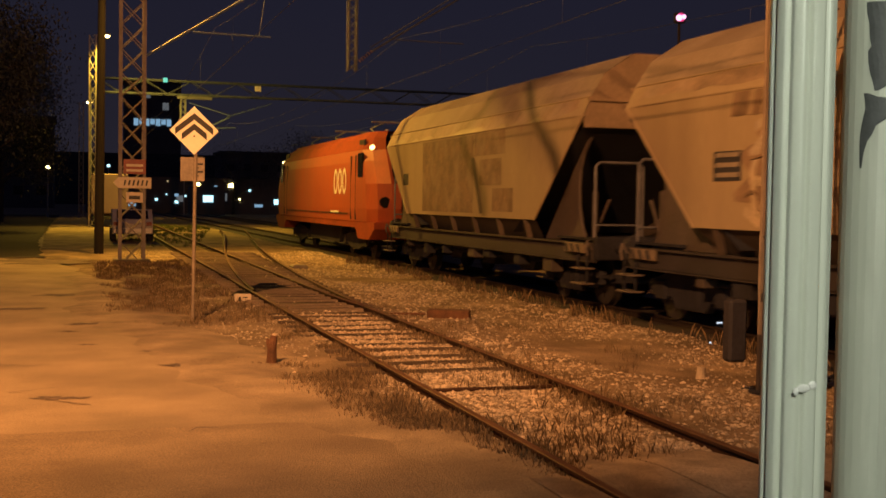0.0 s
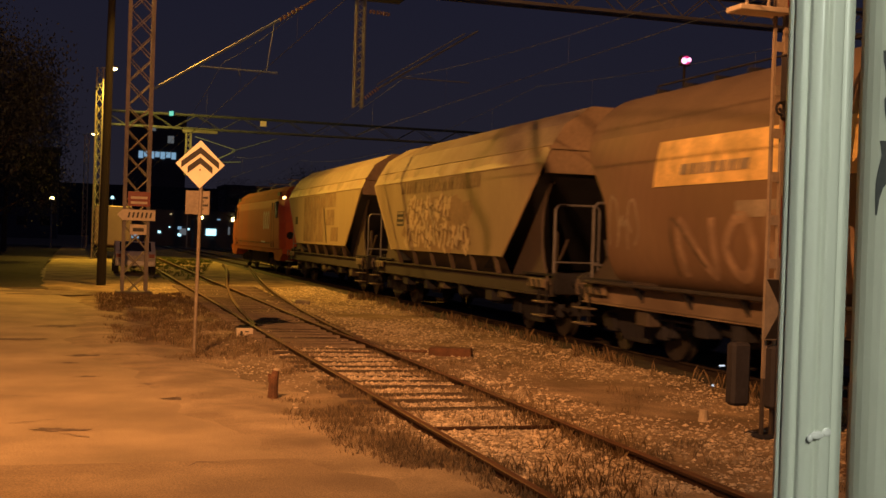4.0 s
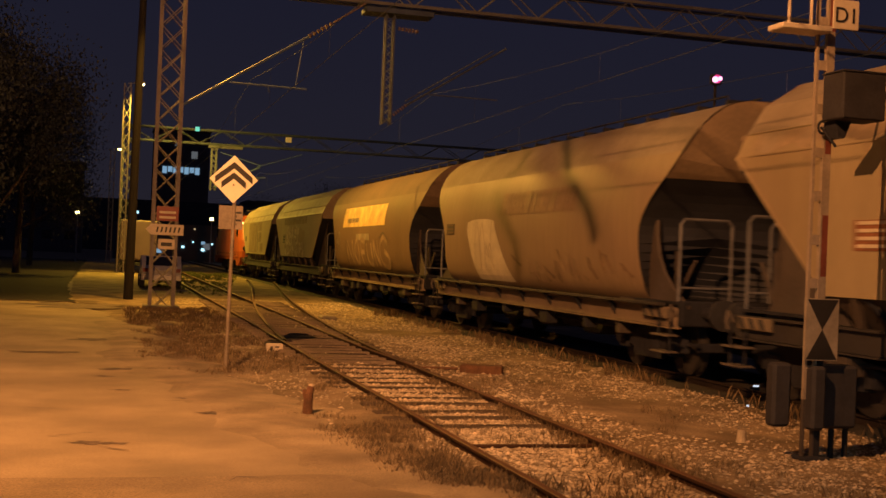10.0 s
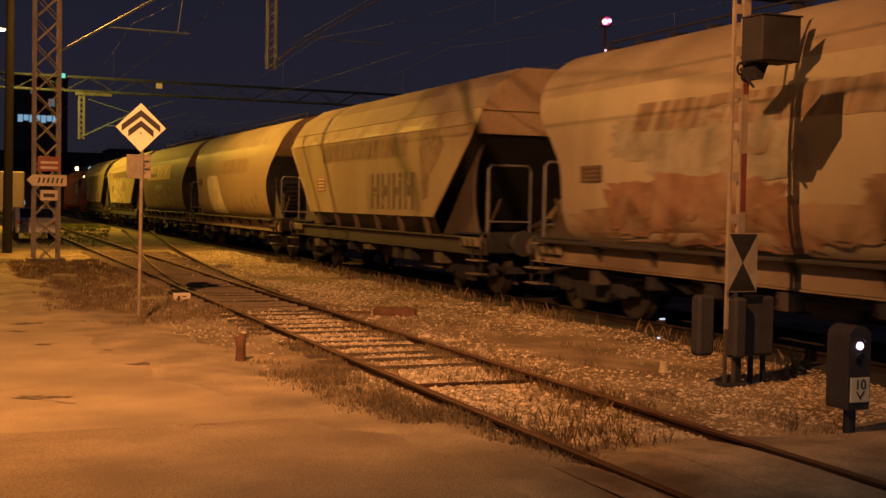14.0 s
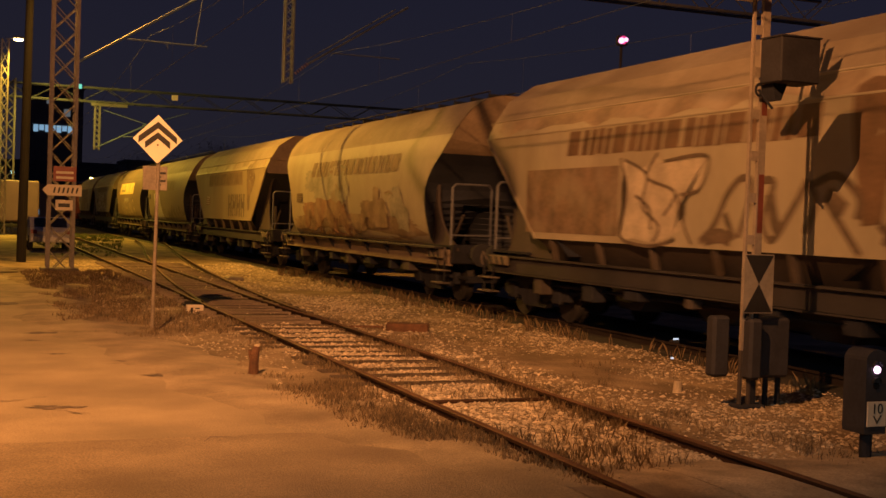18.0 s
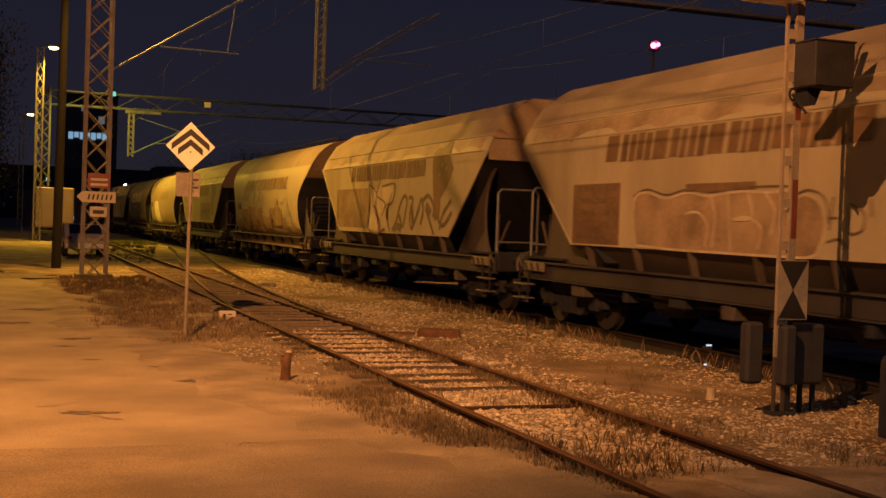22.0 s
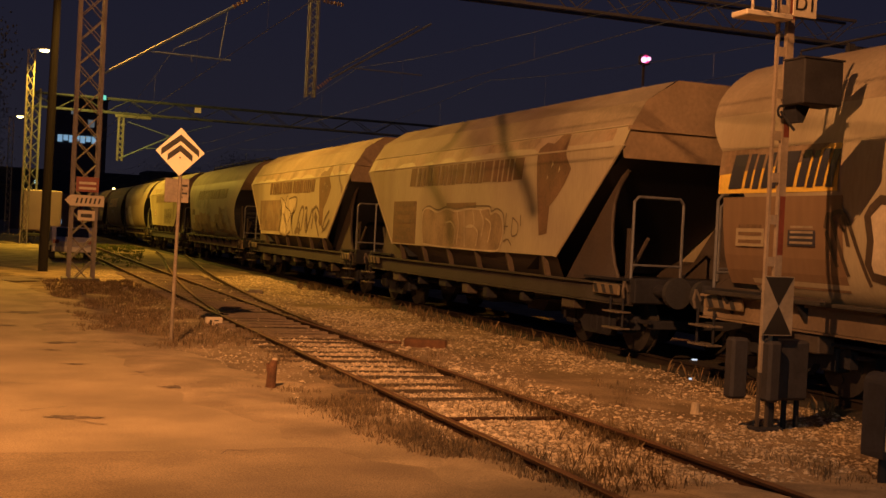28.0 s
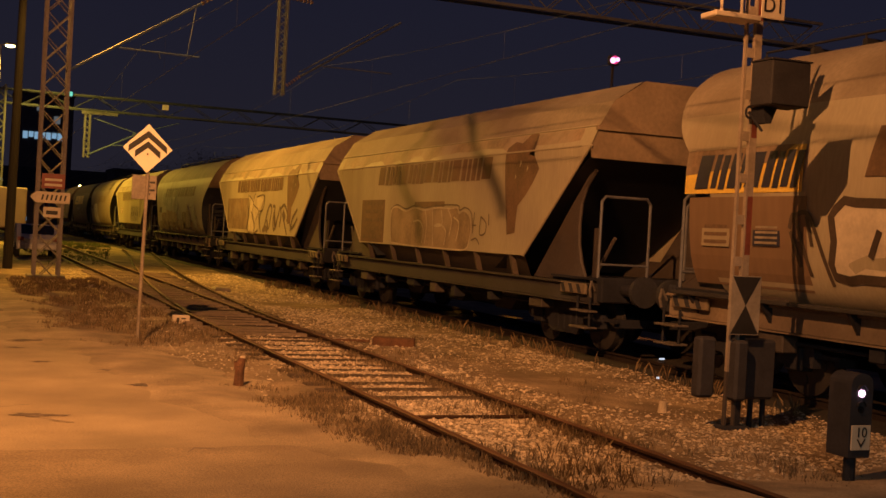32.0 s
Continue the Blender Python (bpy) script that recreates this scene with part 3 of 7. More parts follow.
main_track = track("main_track", "dark main railway track under the train", [straight(TRACK_X - 0.75, -70, 260), straight(TRACK_X + 0.75, -70, 260)], True)
siding = track("siding_track", "rusty siding with weathered sleepers beside the yard",
               [straight(4.30, -12, 22, 3, 4.38) + straight(4.42, 24, 140, 4, 4.9), straight(5.75, -12, 17, 3, 5.80) + straight(5.72, 19.5, 140, 4, 6.25)])
turnout = track("turnout", "curved turnout rails leaving the siding",
                [curve([(4.46, 21), (4.88, 27.4), (5.37, 33), (6.35, 42), (7.25, 49.8), (9.1, 68)]), curve([(5.82, 17), (6.10, 23.6), (6.40, 28), (6.90, 34.5), (7.83, 43.3), (8.6, 50.5), (10.5, 68)])])
far_track = track("far_track", "second main track behind the train", [straight(TRACK_X + 3.8, -70, 260), straight(TRACK_X + 5.2, -70, 260)], True)


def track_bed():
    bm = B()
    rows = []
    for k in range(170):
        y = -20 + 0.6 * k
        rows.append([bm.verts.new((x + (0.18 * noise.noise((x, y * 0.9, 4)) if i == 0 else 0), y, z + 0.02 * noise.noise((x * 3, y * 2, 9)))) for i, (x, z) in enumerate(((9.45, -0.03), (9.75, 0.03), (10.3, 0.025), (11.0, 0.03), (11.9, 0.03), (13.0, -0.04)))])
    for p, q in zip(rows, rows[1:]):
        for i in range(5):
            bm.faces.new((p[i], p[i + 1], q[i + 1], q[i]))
    tagged(part("track_bed", bm, M_BED_DARK), "near-black ballast bed under the main track", "ballast", kind="structure")


track_bed()


def make_sleeper_mesh(mat=None):
    me = bpy.data.meshes.new("sleeper")
    bm = B()
    box(bm, -1.25, 1.25, -0.12, 0.12, -0.12, 0.02, 0.015)
    for v in bm.verts:
        v.co.z += 0.012 * noise.noise(v.co * 3)
    bm.to_mesh(me)
    bm.free()
    me.materials.append(mat or M_SLEEPER)
    return me


def sleepers(parent, x_of, y0, y1, step, width=None, lift=-0.008, mat=None):
    me = make_sleeper_mesh(mat)
    y = y0
    rnd = random.Random(5)
    while y < y1:
        ob = new("sleeper", me)
        ob.parent = parent
        w = width(y) if width else 1.0
        ob.matrix_basis = Matrix.LocRotScale((x_of(y), y + rnd.uniform(-0.04, 0.04), (lift + ground_z(x_of(y), y) if y > 8 else -0.02) + rnd.uniform(-0.008, 0.006)), Euler((0, 0, rnd.uniform(-0.03, 0.03))), (w * 0.8, 1, 1))
        y += step


SLEEPER_Y0, SLEEPER_STEP = 10.1, 0.60


def turnout_bed():
    """Dark rust-stained ballast between the rails where the tracks part."""
    bm = B()
    rows = []
    for k in range(60):
        y = 16.9 + 0.4 * k
        right = 5.95 + 2.0 * max(0.0, (y - 20) / 24) ** 1.4
        rows.append([bm.verts.new((x, y, ground_z(x, y) + 0.016 + 0.012 * noise.noise((x * 3, y * 3, 2)) - (0.05 if i in (0, 5) or k == 0 else 0)))
                     for i, x in enumerate(4.32 + (right - 4.32) * q / 5 for q in range(6))])
    for p, q in zip(rows, rows[1:]):
        for i in range(5):
            bm.faces.new((p[i], p[i + 1], q[i + 1], q[i]))
    tagged(part("turnout_bed", bm, M_BED_BROWN, smooth=True), "dark rust-stained ballast between the turnout rails", "ballast", kind="structure")


turnout_bed()
part("tie_bar", box(B(), 4.36, 5.74, 8.66, 8.71, 0.065, 0.10, 0.008), M_RAIL, siding, "flat rusty tie bar between the rails")
sleepers(siding, lambda y: 5.07, SLEEPER_Y0, 16.8, SLEEPER_STEP, lift=-0.004)
sleepers(turnout, lambda y: 5.1 + 0.5 * ((y - 17) / 22) ** 1.5, SLEEPER_Y0 + 12 * SLEEPER_STEP, 40, SLEEPER_STEP, lambda y: 1.0 + 0.42 * (y - 17) / 22, 0.022, M_SLEEPER_PALE)
sleepers(main_track, lambda y: TRACK_X, 2, 60, 0.62)

# ---- the train ----


def slab(bm, x, outline, depth=0.006):
    """A flat decal of (y, z) points lying on the plane x, proud towards the yard."""
    f = [bm.verts.new((x - depth, u, v)) for u, v in outline]
    bk = [bm.verts.new((x + 0.004, u, v)) for u, v in outline]
    n = len(outline)
    bm.faces.new(f)
    for i in range(n):
        bm.faces.new((f[i], f[(i + 1) % n], bk[(i + 1) % n], bk[i]))
    bmesh.ops.recalc_face_normals(bm, faces=bm.faces)


def stroke(bm, x_of, pts, w):
    """A painted stroke of width w along (y, z) points on a side whose x is x_of(z)."""
    prev = None
    for i, (u, v) in enumerate(pts):
        a, b = pts[max(0, i - 1)], pts[min(len(pts) - 1, i + 1)]
        du, dv = b[0] - a[0], b[1] - a[1]
        n = math.hypot(du, dv) or 1
        ou, ov = -dv / n * w / 2, du / n * w / 2
        pair = [bm.verts.new((x_of(v + s * ov) - 0.006, u + s * ou, v + s * ov)) for s in (1, -1)]
        if prev:
            bm.faces.new((prev[0], prev[1], pair[1], pair[0]))
        prev = pair


def smooth_path(pts, n=5):
    """A rounded path through control points."""
    out = []
    for i in range(len(pts) - 1):
        p0, p1, p2, p3 = pts[max(0, i - 1)], pts[i], pts[i + 1], pts[min(len(pts) - 1, i + 2)]
        for k in range(n):
            t = k / n
            out.append(tuple(0.5 * (2 * b + (c - a) * t + (2 * a - 5 * b + 4 * c - d) * t * t + (3 * b - a - 3 * c + d) * t ** 3) for a, b, c, d in zip(p0, p1, p2, p3)))
    return out + [pts[-1]]


def scrawl(wagon, seed, y0, y1, z0, z1, letters, w, x_of, mat, label):
    """Loose spray strokes of arches, zigzags, hooks and loops, one after another, in a band."""
    rnd = random.Random(seed)
    step = (y1 - y0) / letters
    shapes = [[(0.0, 0.1), (0.15, 0.8), (0.45, 1.0), (0.8, 0.75), (0.95, 0.3), (0.7, 0.1)],
              [(0.1, 1.0), (0.45, 0.7), (0.3, 0.35), (0.7, 0.0)],
              [(0.95, 0.9), (0.55, 0.75), (0.75, 0.45), (0.3, 0.4), (0.4, 0.1), (0.0, 0.0)],
              [(0.2, 0.6), (0.5, 0.95), (0.8, 0.6), (0.5, 0.3), (0.25, 0.55), (0.45, 0.75)],
              [(0.0, 0.35), (0.3, 0.55), (0.6, 0.35), (1.0, 0.6), (1.15, 0.4)],
              [(0.4, 1.05), (0.2, 0.5), (0.5, -0.05)]]
    for k in range(letters):
        c = y0 + step * k
        pts = [(c + step * 1.12 * (1 - u + rnd.uniform(-0.12, 0.12)), z0 + (z1 - z0) * (v + rnd.uniform(-0.12, 0.12))) for u, v in rnd.choice(shapes)]
        bm = B()
        stroke(bm, lambda z, q=0.0009 * k: x_of(z) - q, smooth_path(pts), w * rnd.uniform(0.7, 1.2))
        part("graffiti_stroke", bm, mat, wagon, label if k == 0 else "")


def blob(seed, cy, cz, ry, rz, x_of, n=22, rough=0.25):
    rnd = random.Random(seed)
    bm = B()
    mid = bm.verts.new((x_of(cz) - 0.005, cy, cz))
    ring = []
    for i in range(n):
        a = 6.2832 * i / n
        k = 1 + rnd.uniform(-rough, rough)
        u, v = cy + ry * k * math.copysign(abs(math.cos(a)) ** 0.6, math.cos(a)), cz + rz * k * math.copysign(abs(math.sin(a)) ** 0.6, math.sin(a))
        ring.append(bm.verts.new((x_of(v) - 0.005, u, v)))
    for i in range(n):
        bm.faces.new((mid, ring[i], ring[(i + 1) % n]))
    return bm


def decal(x_of, outline, lift=0.006, cuts=(1.55, 1.95, 2.4, 2.8, 3.15, 3.30, 3.45, 3.62, 3.80, 4.02)):
    """A painted shape of (y, z) corners, cut at the bends of the side and laid on it."""
    bm = B()
    bm.faces.new([bm.verts.new((0, u, v)) for u, v in outline])
    bmesh.ops.triangulate(bm, faces=bm.faces)
    for z in cuts:
        bmesh.ops.bisect_plane(bm, geom=list(bm.verts) + list(bm.edges) + list(bm.faces), plane_co=(0, 0, z), plane_no=(0, 0, 1))
    for v in bm.verts:
        v.co.x = x_of(v.co.z) - lift
    return bm


def letters(w, y0, y1, z0, z1, count, x_of, mat, label, slant=0.24, name="lettering_block"):
    """Plain slanted bars of letter size in a row, one part for each place."""
    step = (y1 - y0) / count
    rnd = random.Random(count)
    h = z1 - z0
    for k in range(count):
        a, d = y0 + step * (k + 0.04), step * rnd.uniform(0.82, 0.90)
        c, low = rnd.uniform(0.40, 0.62), rnd.uniform(0.0, 0.05)
        bars = [(0, low, c, 1), (c + 0.15, 0, 1, 1 - low)] if k % 3 else [(0, low, 0.92, 1)]
        bm = B()
        for u0, v0, u1, v1 in bars:
            zs = [z0 + h * (v0 + (v1 - v0) * i / 3) for i in range(4)]
            rows = [[bm.verts.new((x_of(z) - 0.010, a + d * u - slant * (z - z0), z)) for u in (u0, u1)] for z in zs]
            for p, r in zip(rows, rows[1:]):
                bm.faces.new((p[0], p[1], r[1], r[0]))
        part(name, bm, mat, w, label if k == 0 else "")


WHEEL_R = 0.46
WHEELSETS = []


def wheelset(parent, y):
    bm = B()
    for s in (-1, 1):
        bmesh.ops.create_cone(bm, cap_ends=True, segments=28, radius1=WHEEL_R, radius2=WHEEL_R, depth=0.12, matrix=pose(s * 0.76, 0, 0, 0, 90, 0))
        bmesh.ops.create_cone(bm, cap_ends=True, segments=28, radius1=WHEEL_R + 0.03, radius2=WHEEL_R + 0.03, depth=0.03, matrix=pose(s * 0.69, 0, 0, 0, 90, 0))
        bmesh.ops.create_cone(bm, cap_ends=True, segments=16, radius1=0.14, radius2=0.10, depth=0.1, matrix=pose(s * 0.86, 0, 0, 0, 90, 0))
        for k in range(4):
            a = k * math.pi / 2
            tube(bm, (s * 0.825, 0.27 * math.cos(a), 0.27 * math.sin(a)), (s * 0.835, 0.27 * math.cos(a), 0.27 * math.sin(a)), 0.06, 8)
    tube(bm, (-0.8, 0, 0), (0.8, 0, 0), 0.08, 10)
    ob = part("wheelset", bm, M_WHEEL, parent, "steel wheels on an axle")
    ob.matrix_basis = pose(0, y, WHEEL_R)
    WHEELSETS.append(ob)
    return ob


def bogie(parent, y, base=1.8):
    bm = B()
    h = base / 2
    for s in (-1, 1):
        x = s * 1.0
        prism(bm, [(-h - 0.35, 0.38), (-h + 0.3, 0.38), (-0.45, 0.22), (0.45, 0.22), (h - 0.3, 0.38), (h + 0.35, 0.38), (h + 0.35, 0.62), (0.5, 0.78), (-0.5, 0.78), (-h - 0.35, 0.62)], "x", x - 0.06, x + 0.06)
        for q in (-h, h):
            box(bm, x - 0.1, x + 0.12, q - 0.16, q + 0.16, 0.32, 0.62, 0.02)
        for q in (-0.22, 0, 0.22):
            tube(bm, (x, q, 0.26), (x, q, 0.60), 0.075, 10)
        box(bm, x - 0.02, x + 0.02, -h - 0.75, -h - 0.35, 0.5, 0.56)
    box(bm, -1.0, 1.0, -0.2, 0.2, 0.45, 0.75, 0.02)
    for q in (-h - 0.62, h + 0.62):
        box(bm, -0.95, 0.95, q - 0.05, q + 0.05, 0.42, 0.56, 0.01)
    ob = part("bogie", bm, M_FRAME, parent, "grimy four-wheel bogie")
    ob.matrix_basis = pose(0, y, 0)
    for q in (-h, h):
        wheelset(ob, q)
    return ob


def buffers_and_steps(w, half, light):
    for e in (-1, 1):
        bm = B()
        box(bm, -1.3, 1.3, min(e * (half - 0.62), e * (half - 0.80)), max(e * (half - 0.62), e * (half - 0.80)), 0.82, 1.22, 0.02)
        box(bm, -0.25, 0.25, min(e * (half - 0.62), e * (half - 0.4)), max(e * (half - 0.62), e * (half - 0.4)), 0.9, 1.15, 0.02)
        part("headstock", bm, M_FRAME, w, "dirty steel headstock")
        for s in (-1, 1):
            b = B()
            tube(b, (s * 0.875, e * (half - 0.62), 1.03), (s * 0.875, e * (half - 0.12), 1.03), 0.10, 12)
            bf = part("buffer", b, M_FRAME, w)
            b = B()
            tube(b, (s * 0.875, e * (half - 0.12), 1.03), (s * 0.875, e * (half - 0.03), 1.03), 0.24, 18)
            part("buffer_plate", b, M_BLACKISH, bf)
            y = e * (half - 0.95)
            st = part("step", box(B(), s * 1.42 - 0.12, s * 1.42 + 0.12, y - 0.25, y + 0.25, 0.40, 0.43, 0.006), M_TREAD, w, "worn pale shunter's step")
            part("upper_tread", box(B(), s * 1.42 - 0.12, s * 1.42 + 0.12, y - 0.25, y + 0.25, 0.66, 0.69, 0.006), M_TREAD, st)
            for q in (y - 0.2, y + 0.2):
                part("hanger", tube(B(), (s * 1.42, q, 0.9), (s * 1.42, q, 0.41), 0.02, 6), M_FRAME, st, "dark step hanger")
            b = B()
            tube(b, (s * 1.36, e * (half - 0.72), 1.0), (s * 1.44, e * (half - 0.70), 1.16), 0.018, 6)
            path_tube(b, [(s * 1.44, e * (half - 0.70), 1.16), (s * 1.47, e * (half - 0.70), 1.02), (s * 1.44, e * (half - 0.70), 0.90)], 0.022, 6)
            part("lamp_bracket", b, M_TREAD, w, "pale tail lamp bracket")
            b = B()
            yy = e * (half - 1.35)
            box(b, s * 1.40 - 0.025, s * 1.40 + 0.025, yy - 0.42, yy + 0.42, 0.93, 1.10, 0.01)
            ch = part("chevron_plate", b, M_CHEVRON, w, "striped plate on the wagon corner")
            b = B()
            for k in range(3):
                u = yy - 0.30 + 0.26 * k
                slab(b, s * 1.40 - 0.026, [(u, 0.945), (u + 0.1, 0.945), (u + 0.18, 1.085), (u + 0.08, 1.085)])
            if s < 0:
                part("stripe", b, M_BLACKISH, ch)
            else:
                b.free()


def end_rails(w, half, lowest, barrel=False):
    """Handrails, ladder and diagonal stays on each end platform."""
    for e in (-1, 1):
        y = e * (half - 0.85)
        bm = B()
        box(bm, -1.3, 1.3, min(y, y - e * 1.5), max(y, y - e * 1.5), 1.16, 1.20)
        part("end_platform", bm, M_FRAME, w, "steel chequer end platform")
        for s in (-1, 1):
            bm = B()
            path_tube(bm, [(s * 1.25, y, 1.2), (s * 1.25, y, 2.42), (s * 1.18, y, 2.50), (s * 0.42, y, 2.50), (s * 0.35, y, 2.42), (s * 0.35, y, 1.2)], 0.024)
            tube(bm, (s * 1.25, y, 1.42), (s * 0.35, y, 1.42), 0.020, 6)
            part("handrail", bm, M_PIPE, w, "bent tubular handrail")
            bm = B()
            tube(bm, (s * 1.05, e * (half - 1.30), lowest), (s * 1.0, e * (half - 0.80), 1.85), 0.032, 6)
            box(bm, s * 1.05 - 0.03, s * 1.05 + 0.03, min(e * (half - 1.34), e * (half - 1.24)), max(e * (half - 1.34), e * (half - 1.24)), 1.2, 2.0)
            part("stay", bm, M_FRAME_LIGHT, w, "short diagonal steel stay and post")
        # fin-shaped plate that carries the hopper end
        for s in (-1, 1):
            arch = [(6.28, 1.115), (6.08, 1.40), (5.96, 1.72), (5.93, 2.05), (5.97, 2.40), (6.12, 2.68), (6.40, 2.93)]
            out = [(4.42, 1.115)] + arch + [(6.30, 2.93), (5.55, 2.24)]
            if barrel:
                arch = [(7.0, 1.115), (6.46, 1.38), (6.12, 1.64), (5.92, 1.90), (5.82, 2.2), (5.80, 2.5)]
                out = [(4.42, 1.115)] + arch + [(5.5, 2.5)]
            bm = prism(B(), [(e * (u - 7.6 + half), v) for u, v in out][::e], "x", s * 1.18 - 0.025, s * 1.18 + 0.025)
            g = part("gusset", bm, M_FIN, w, "fin-shaped hopper support plate")
            bm = B()
            for (a, b), (c, d) in zip(arch, arch[1:]):
                tube(bm, (s * 1.18, e * (a - 7.6 + half), b), (s * 1.18, e * (c - 7.6 + half), d), 0.035, 6)
            part("fin_rim", bm, M_FIN, g, "rolled rim of the arch")


def underframe(w, half, light, seed):
    mat = M_SILL_TAN if light else M_SILL
    for s in (-1, 1):
        bm = B()
        x = s * 1.30
        box(bm, x - 0.04, x + 0.04, -half + 0.75, half - 0.75, 0.80, 1.08, 0.01)
        box(bm, x - 0.10, x + 0.06, -half + 0.75, half - 0.75, 1.08, 1.11)
        box(bm, x - 0.10, x + 0.06, -half + 0.75, half - 0.75, 0.78, 0.80)
        part("solebar", bm, mat, w, "long steel side sill")
    rnd = random.Random(seed)
    for k in range(7):
        y = -4.6 + 9.2 * k / 6 + rnd.uniform(-0.4, 0.4)
        bm = B()
        ww, hh = rnd.uniform(0.15, 0.5), rnd.uniform(0.14, 0.28)
        box(bm, -1.36, -1.12, y - ww / 2, y + ww / 2, 0.76 - hh, 0.76, 0.015)
        part("brake_gear", bm, M_FRAME_LIGHT if k % 3 == 0 else M_FRAME, w, "boxed brake gear under the sill")
    bm = B()
    tube(bm, (-0.5, -1.8, 0.62), (-0.5, -0.5, 0.62), 0.19, 14)
    tube(bm, (0.5, 0.6, 0.62), (0.5, 1.7, 0.62), 0.19, 14)
    tube(bm, (-1.15, -5.0, 0.66), (-1.15, 5.0, 0.66), 0.025, 6)
    part("air_tank", bm, M_FRAME, w, "brake air tanks and pipe")
    bm = B()
    for y in (-2.4, 0, 2.4):
        prism(bm, [(y - 0.9, 1.0), (y + 0.9, 1.0), (y + 0.35, 0.40), (y - 0.35, 0.40)], "x", -0.8, 0.8)
    part("discharge_chute", bm, M_BLACKISH, w, "dark grain discharge chutes")


def angular_wagon(label, seed, paint=M_WAGON):
    """A grain hopper with flat sides, sloping ends and a faceted roof."""
    w = empty("hopper_wagon", Matrix.Identity(4), label, "freight wagon", "freight train")
    half, L1, L2 = 7.6, 4.53, 6.74
    sec = [(1.0, 0.98, 3.9), (1.50, 1.47, L1), (1.50, 3.30, L2), (1.36, 3.62, L2), (1.10, 4.04, L2 - 0.03), (0.55, 4.40, L2 - 0.10)]
    bm = B()
    seg = [-1, -0.72, -0.36, 0, 0.36, 0.72, 1]
    for s in (-1, 1):
        grid = [[bm.verts.new((s * x, L * k, z)) for k in seg] for x, z, L in sec[1:]]
        for a, b in zip(grid, grid[1:]):
            for i in range(len(seg) - 1):
                bm.faces.new((a[i], a[i + 1], b[i + 1], b[i]))
        if s == -1:
            top = grid[-1]
        else:
            for i in range(len(seg) - 1):
                bm.faces.new((top[i], top[i + 1], grid[-1][i + 1], grid[-1][i]))
    bmesh.ops.recalc_face_normals(bm, faces=bm.faces)
    body = part("body", bm, (paint, M_ROOF), w, "flat pale side panels and dirty faceted roof")
    for f in body.data.polygons:
        f.material_index = 1 if f.center.z > 3.6 else 0
    for e in (-1, 1):
        bm = B()
        pts = [(x, z) for x, z, L in sec[2:]]
        ring = [bm.verts.new((-x, e * (L2 - 0.02), z)) for x, z in pts] + [bm.verts.new((x, e * (L2 - 0.02), z)) for x, z in reversed(pts)]
        low = [bm.verts.new((1.5, e * (L2 - 0.04), 3.10)), bm.verts.new((-1.5, e * (L2 - 0.04), 3.10))]
        low[0].co.x, low[1].co.x = 1.46, -1.46
        bm.faces.new(ring + low)
        box(bm, -1.40, 1.40, e * L2 - 0.02, e * L2 + 0.05, 3.55, 3.62)
        part("end_wall", bm, M_ENDWALL, w, "brown upper end wall with a rib")
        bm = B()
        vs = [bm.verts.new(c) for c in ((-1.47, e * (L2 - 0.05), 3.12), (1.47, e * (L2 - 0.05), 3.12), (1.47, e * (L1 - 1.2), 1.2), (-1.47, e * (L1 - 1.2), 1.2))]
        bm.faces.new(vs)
        # near-black colour carries the shade of the recess between wagons
        part("slope_sheet", bm, M_SLOPE, w, "sloping hopper end, recess shade in its colour")
        # edge flange along the slanted side edge
        for s in (-1, 1):
            bm = B()
            tube(bm, (s * 1.495, e * L1, 1.47), (s * 1.495, e * L2, 3.30), 0.025, 6)
            part("edge_flange", bm, paint, w)
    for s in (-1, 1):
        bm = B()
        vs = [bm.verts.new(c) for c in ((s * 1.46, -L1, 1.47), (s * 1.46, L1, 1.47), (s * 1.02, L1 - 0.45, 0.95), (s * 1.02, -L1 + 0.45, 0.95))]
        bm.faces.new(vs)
        # shade under the body side is put into this sheet's dark brown
        part("lower_hopper", bm, M_HOPPER_SHADE, w, "lower hopper sheet with shade in its dark colour")
        for k in range(6):
            y = -L1 + 0.55 + (2 * L1 - 1.1) * k / 5
            bm = B()
            prism(bm, [(s * 1.495, 1.46), (s * 1.40, 1.46), (s * 1.30, 1.112), (s * 1.40, 1.112)], "y", y - 0.035, y + 0.035)
            part("rib", bm, M_RIB, w)
        bm = B()
        box(bm, s * 1.506 - 0.007, s * 1.506 + 0.007, -L2 + 0.3, L2 - 0.3, 3.285, 3.315, 0.004)
        part("waist_bead", bm, paint, w, "raised bead along the side")
        part("roof_bead", tube(B(), (s * 1.362, -L2 + 0.1, 3.625), (s * 1.362, L2 - 0.1, 3.625), 0.016, 6), paint, w, "raised bead along the roof edge")
    dirt_band(w, seed, 6.35)
    bm = B()
    for q in (-0.3, 0.3):
        tube(bm, (q, -6.2, 4.44), (q, 6.2, 4.44), 0.02, 6)
    for k in range(13):
        y = -6 + k
        box(bm, -0.32, 0.32, y - 0.04, y + 0.04, 4.35, 4.43)
    for y in (-4.2, -1.4, 1.4, 4.2):
        tube(bm, (0, y, 4.3), (0, y, 4.44), 0.28, 14)
    part("roof_walkway", bm, M_FRAME, w, "hatches and grating along the roof ridge")
    underframe(w, half, False, seed)
    buffers_and_steps(w, half, False)
    end_rails(w, half, 1.2)
    bogie(w, -5.35)
    bogie(w, 5.35)
    return w


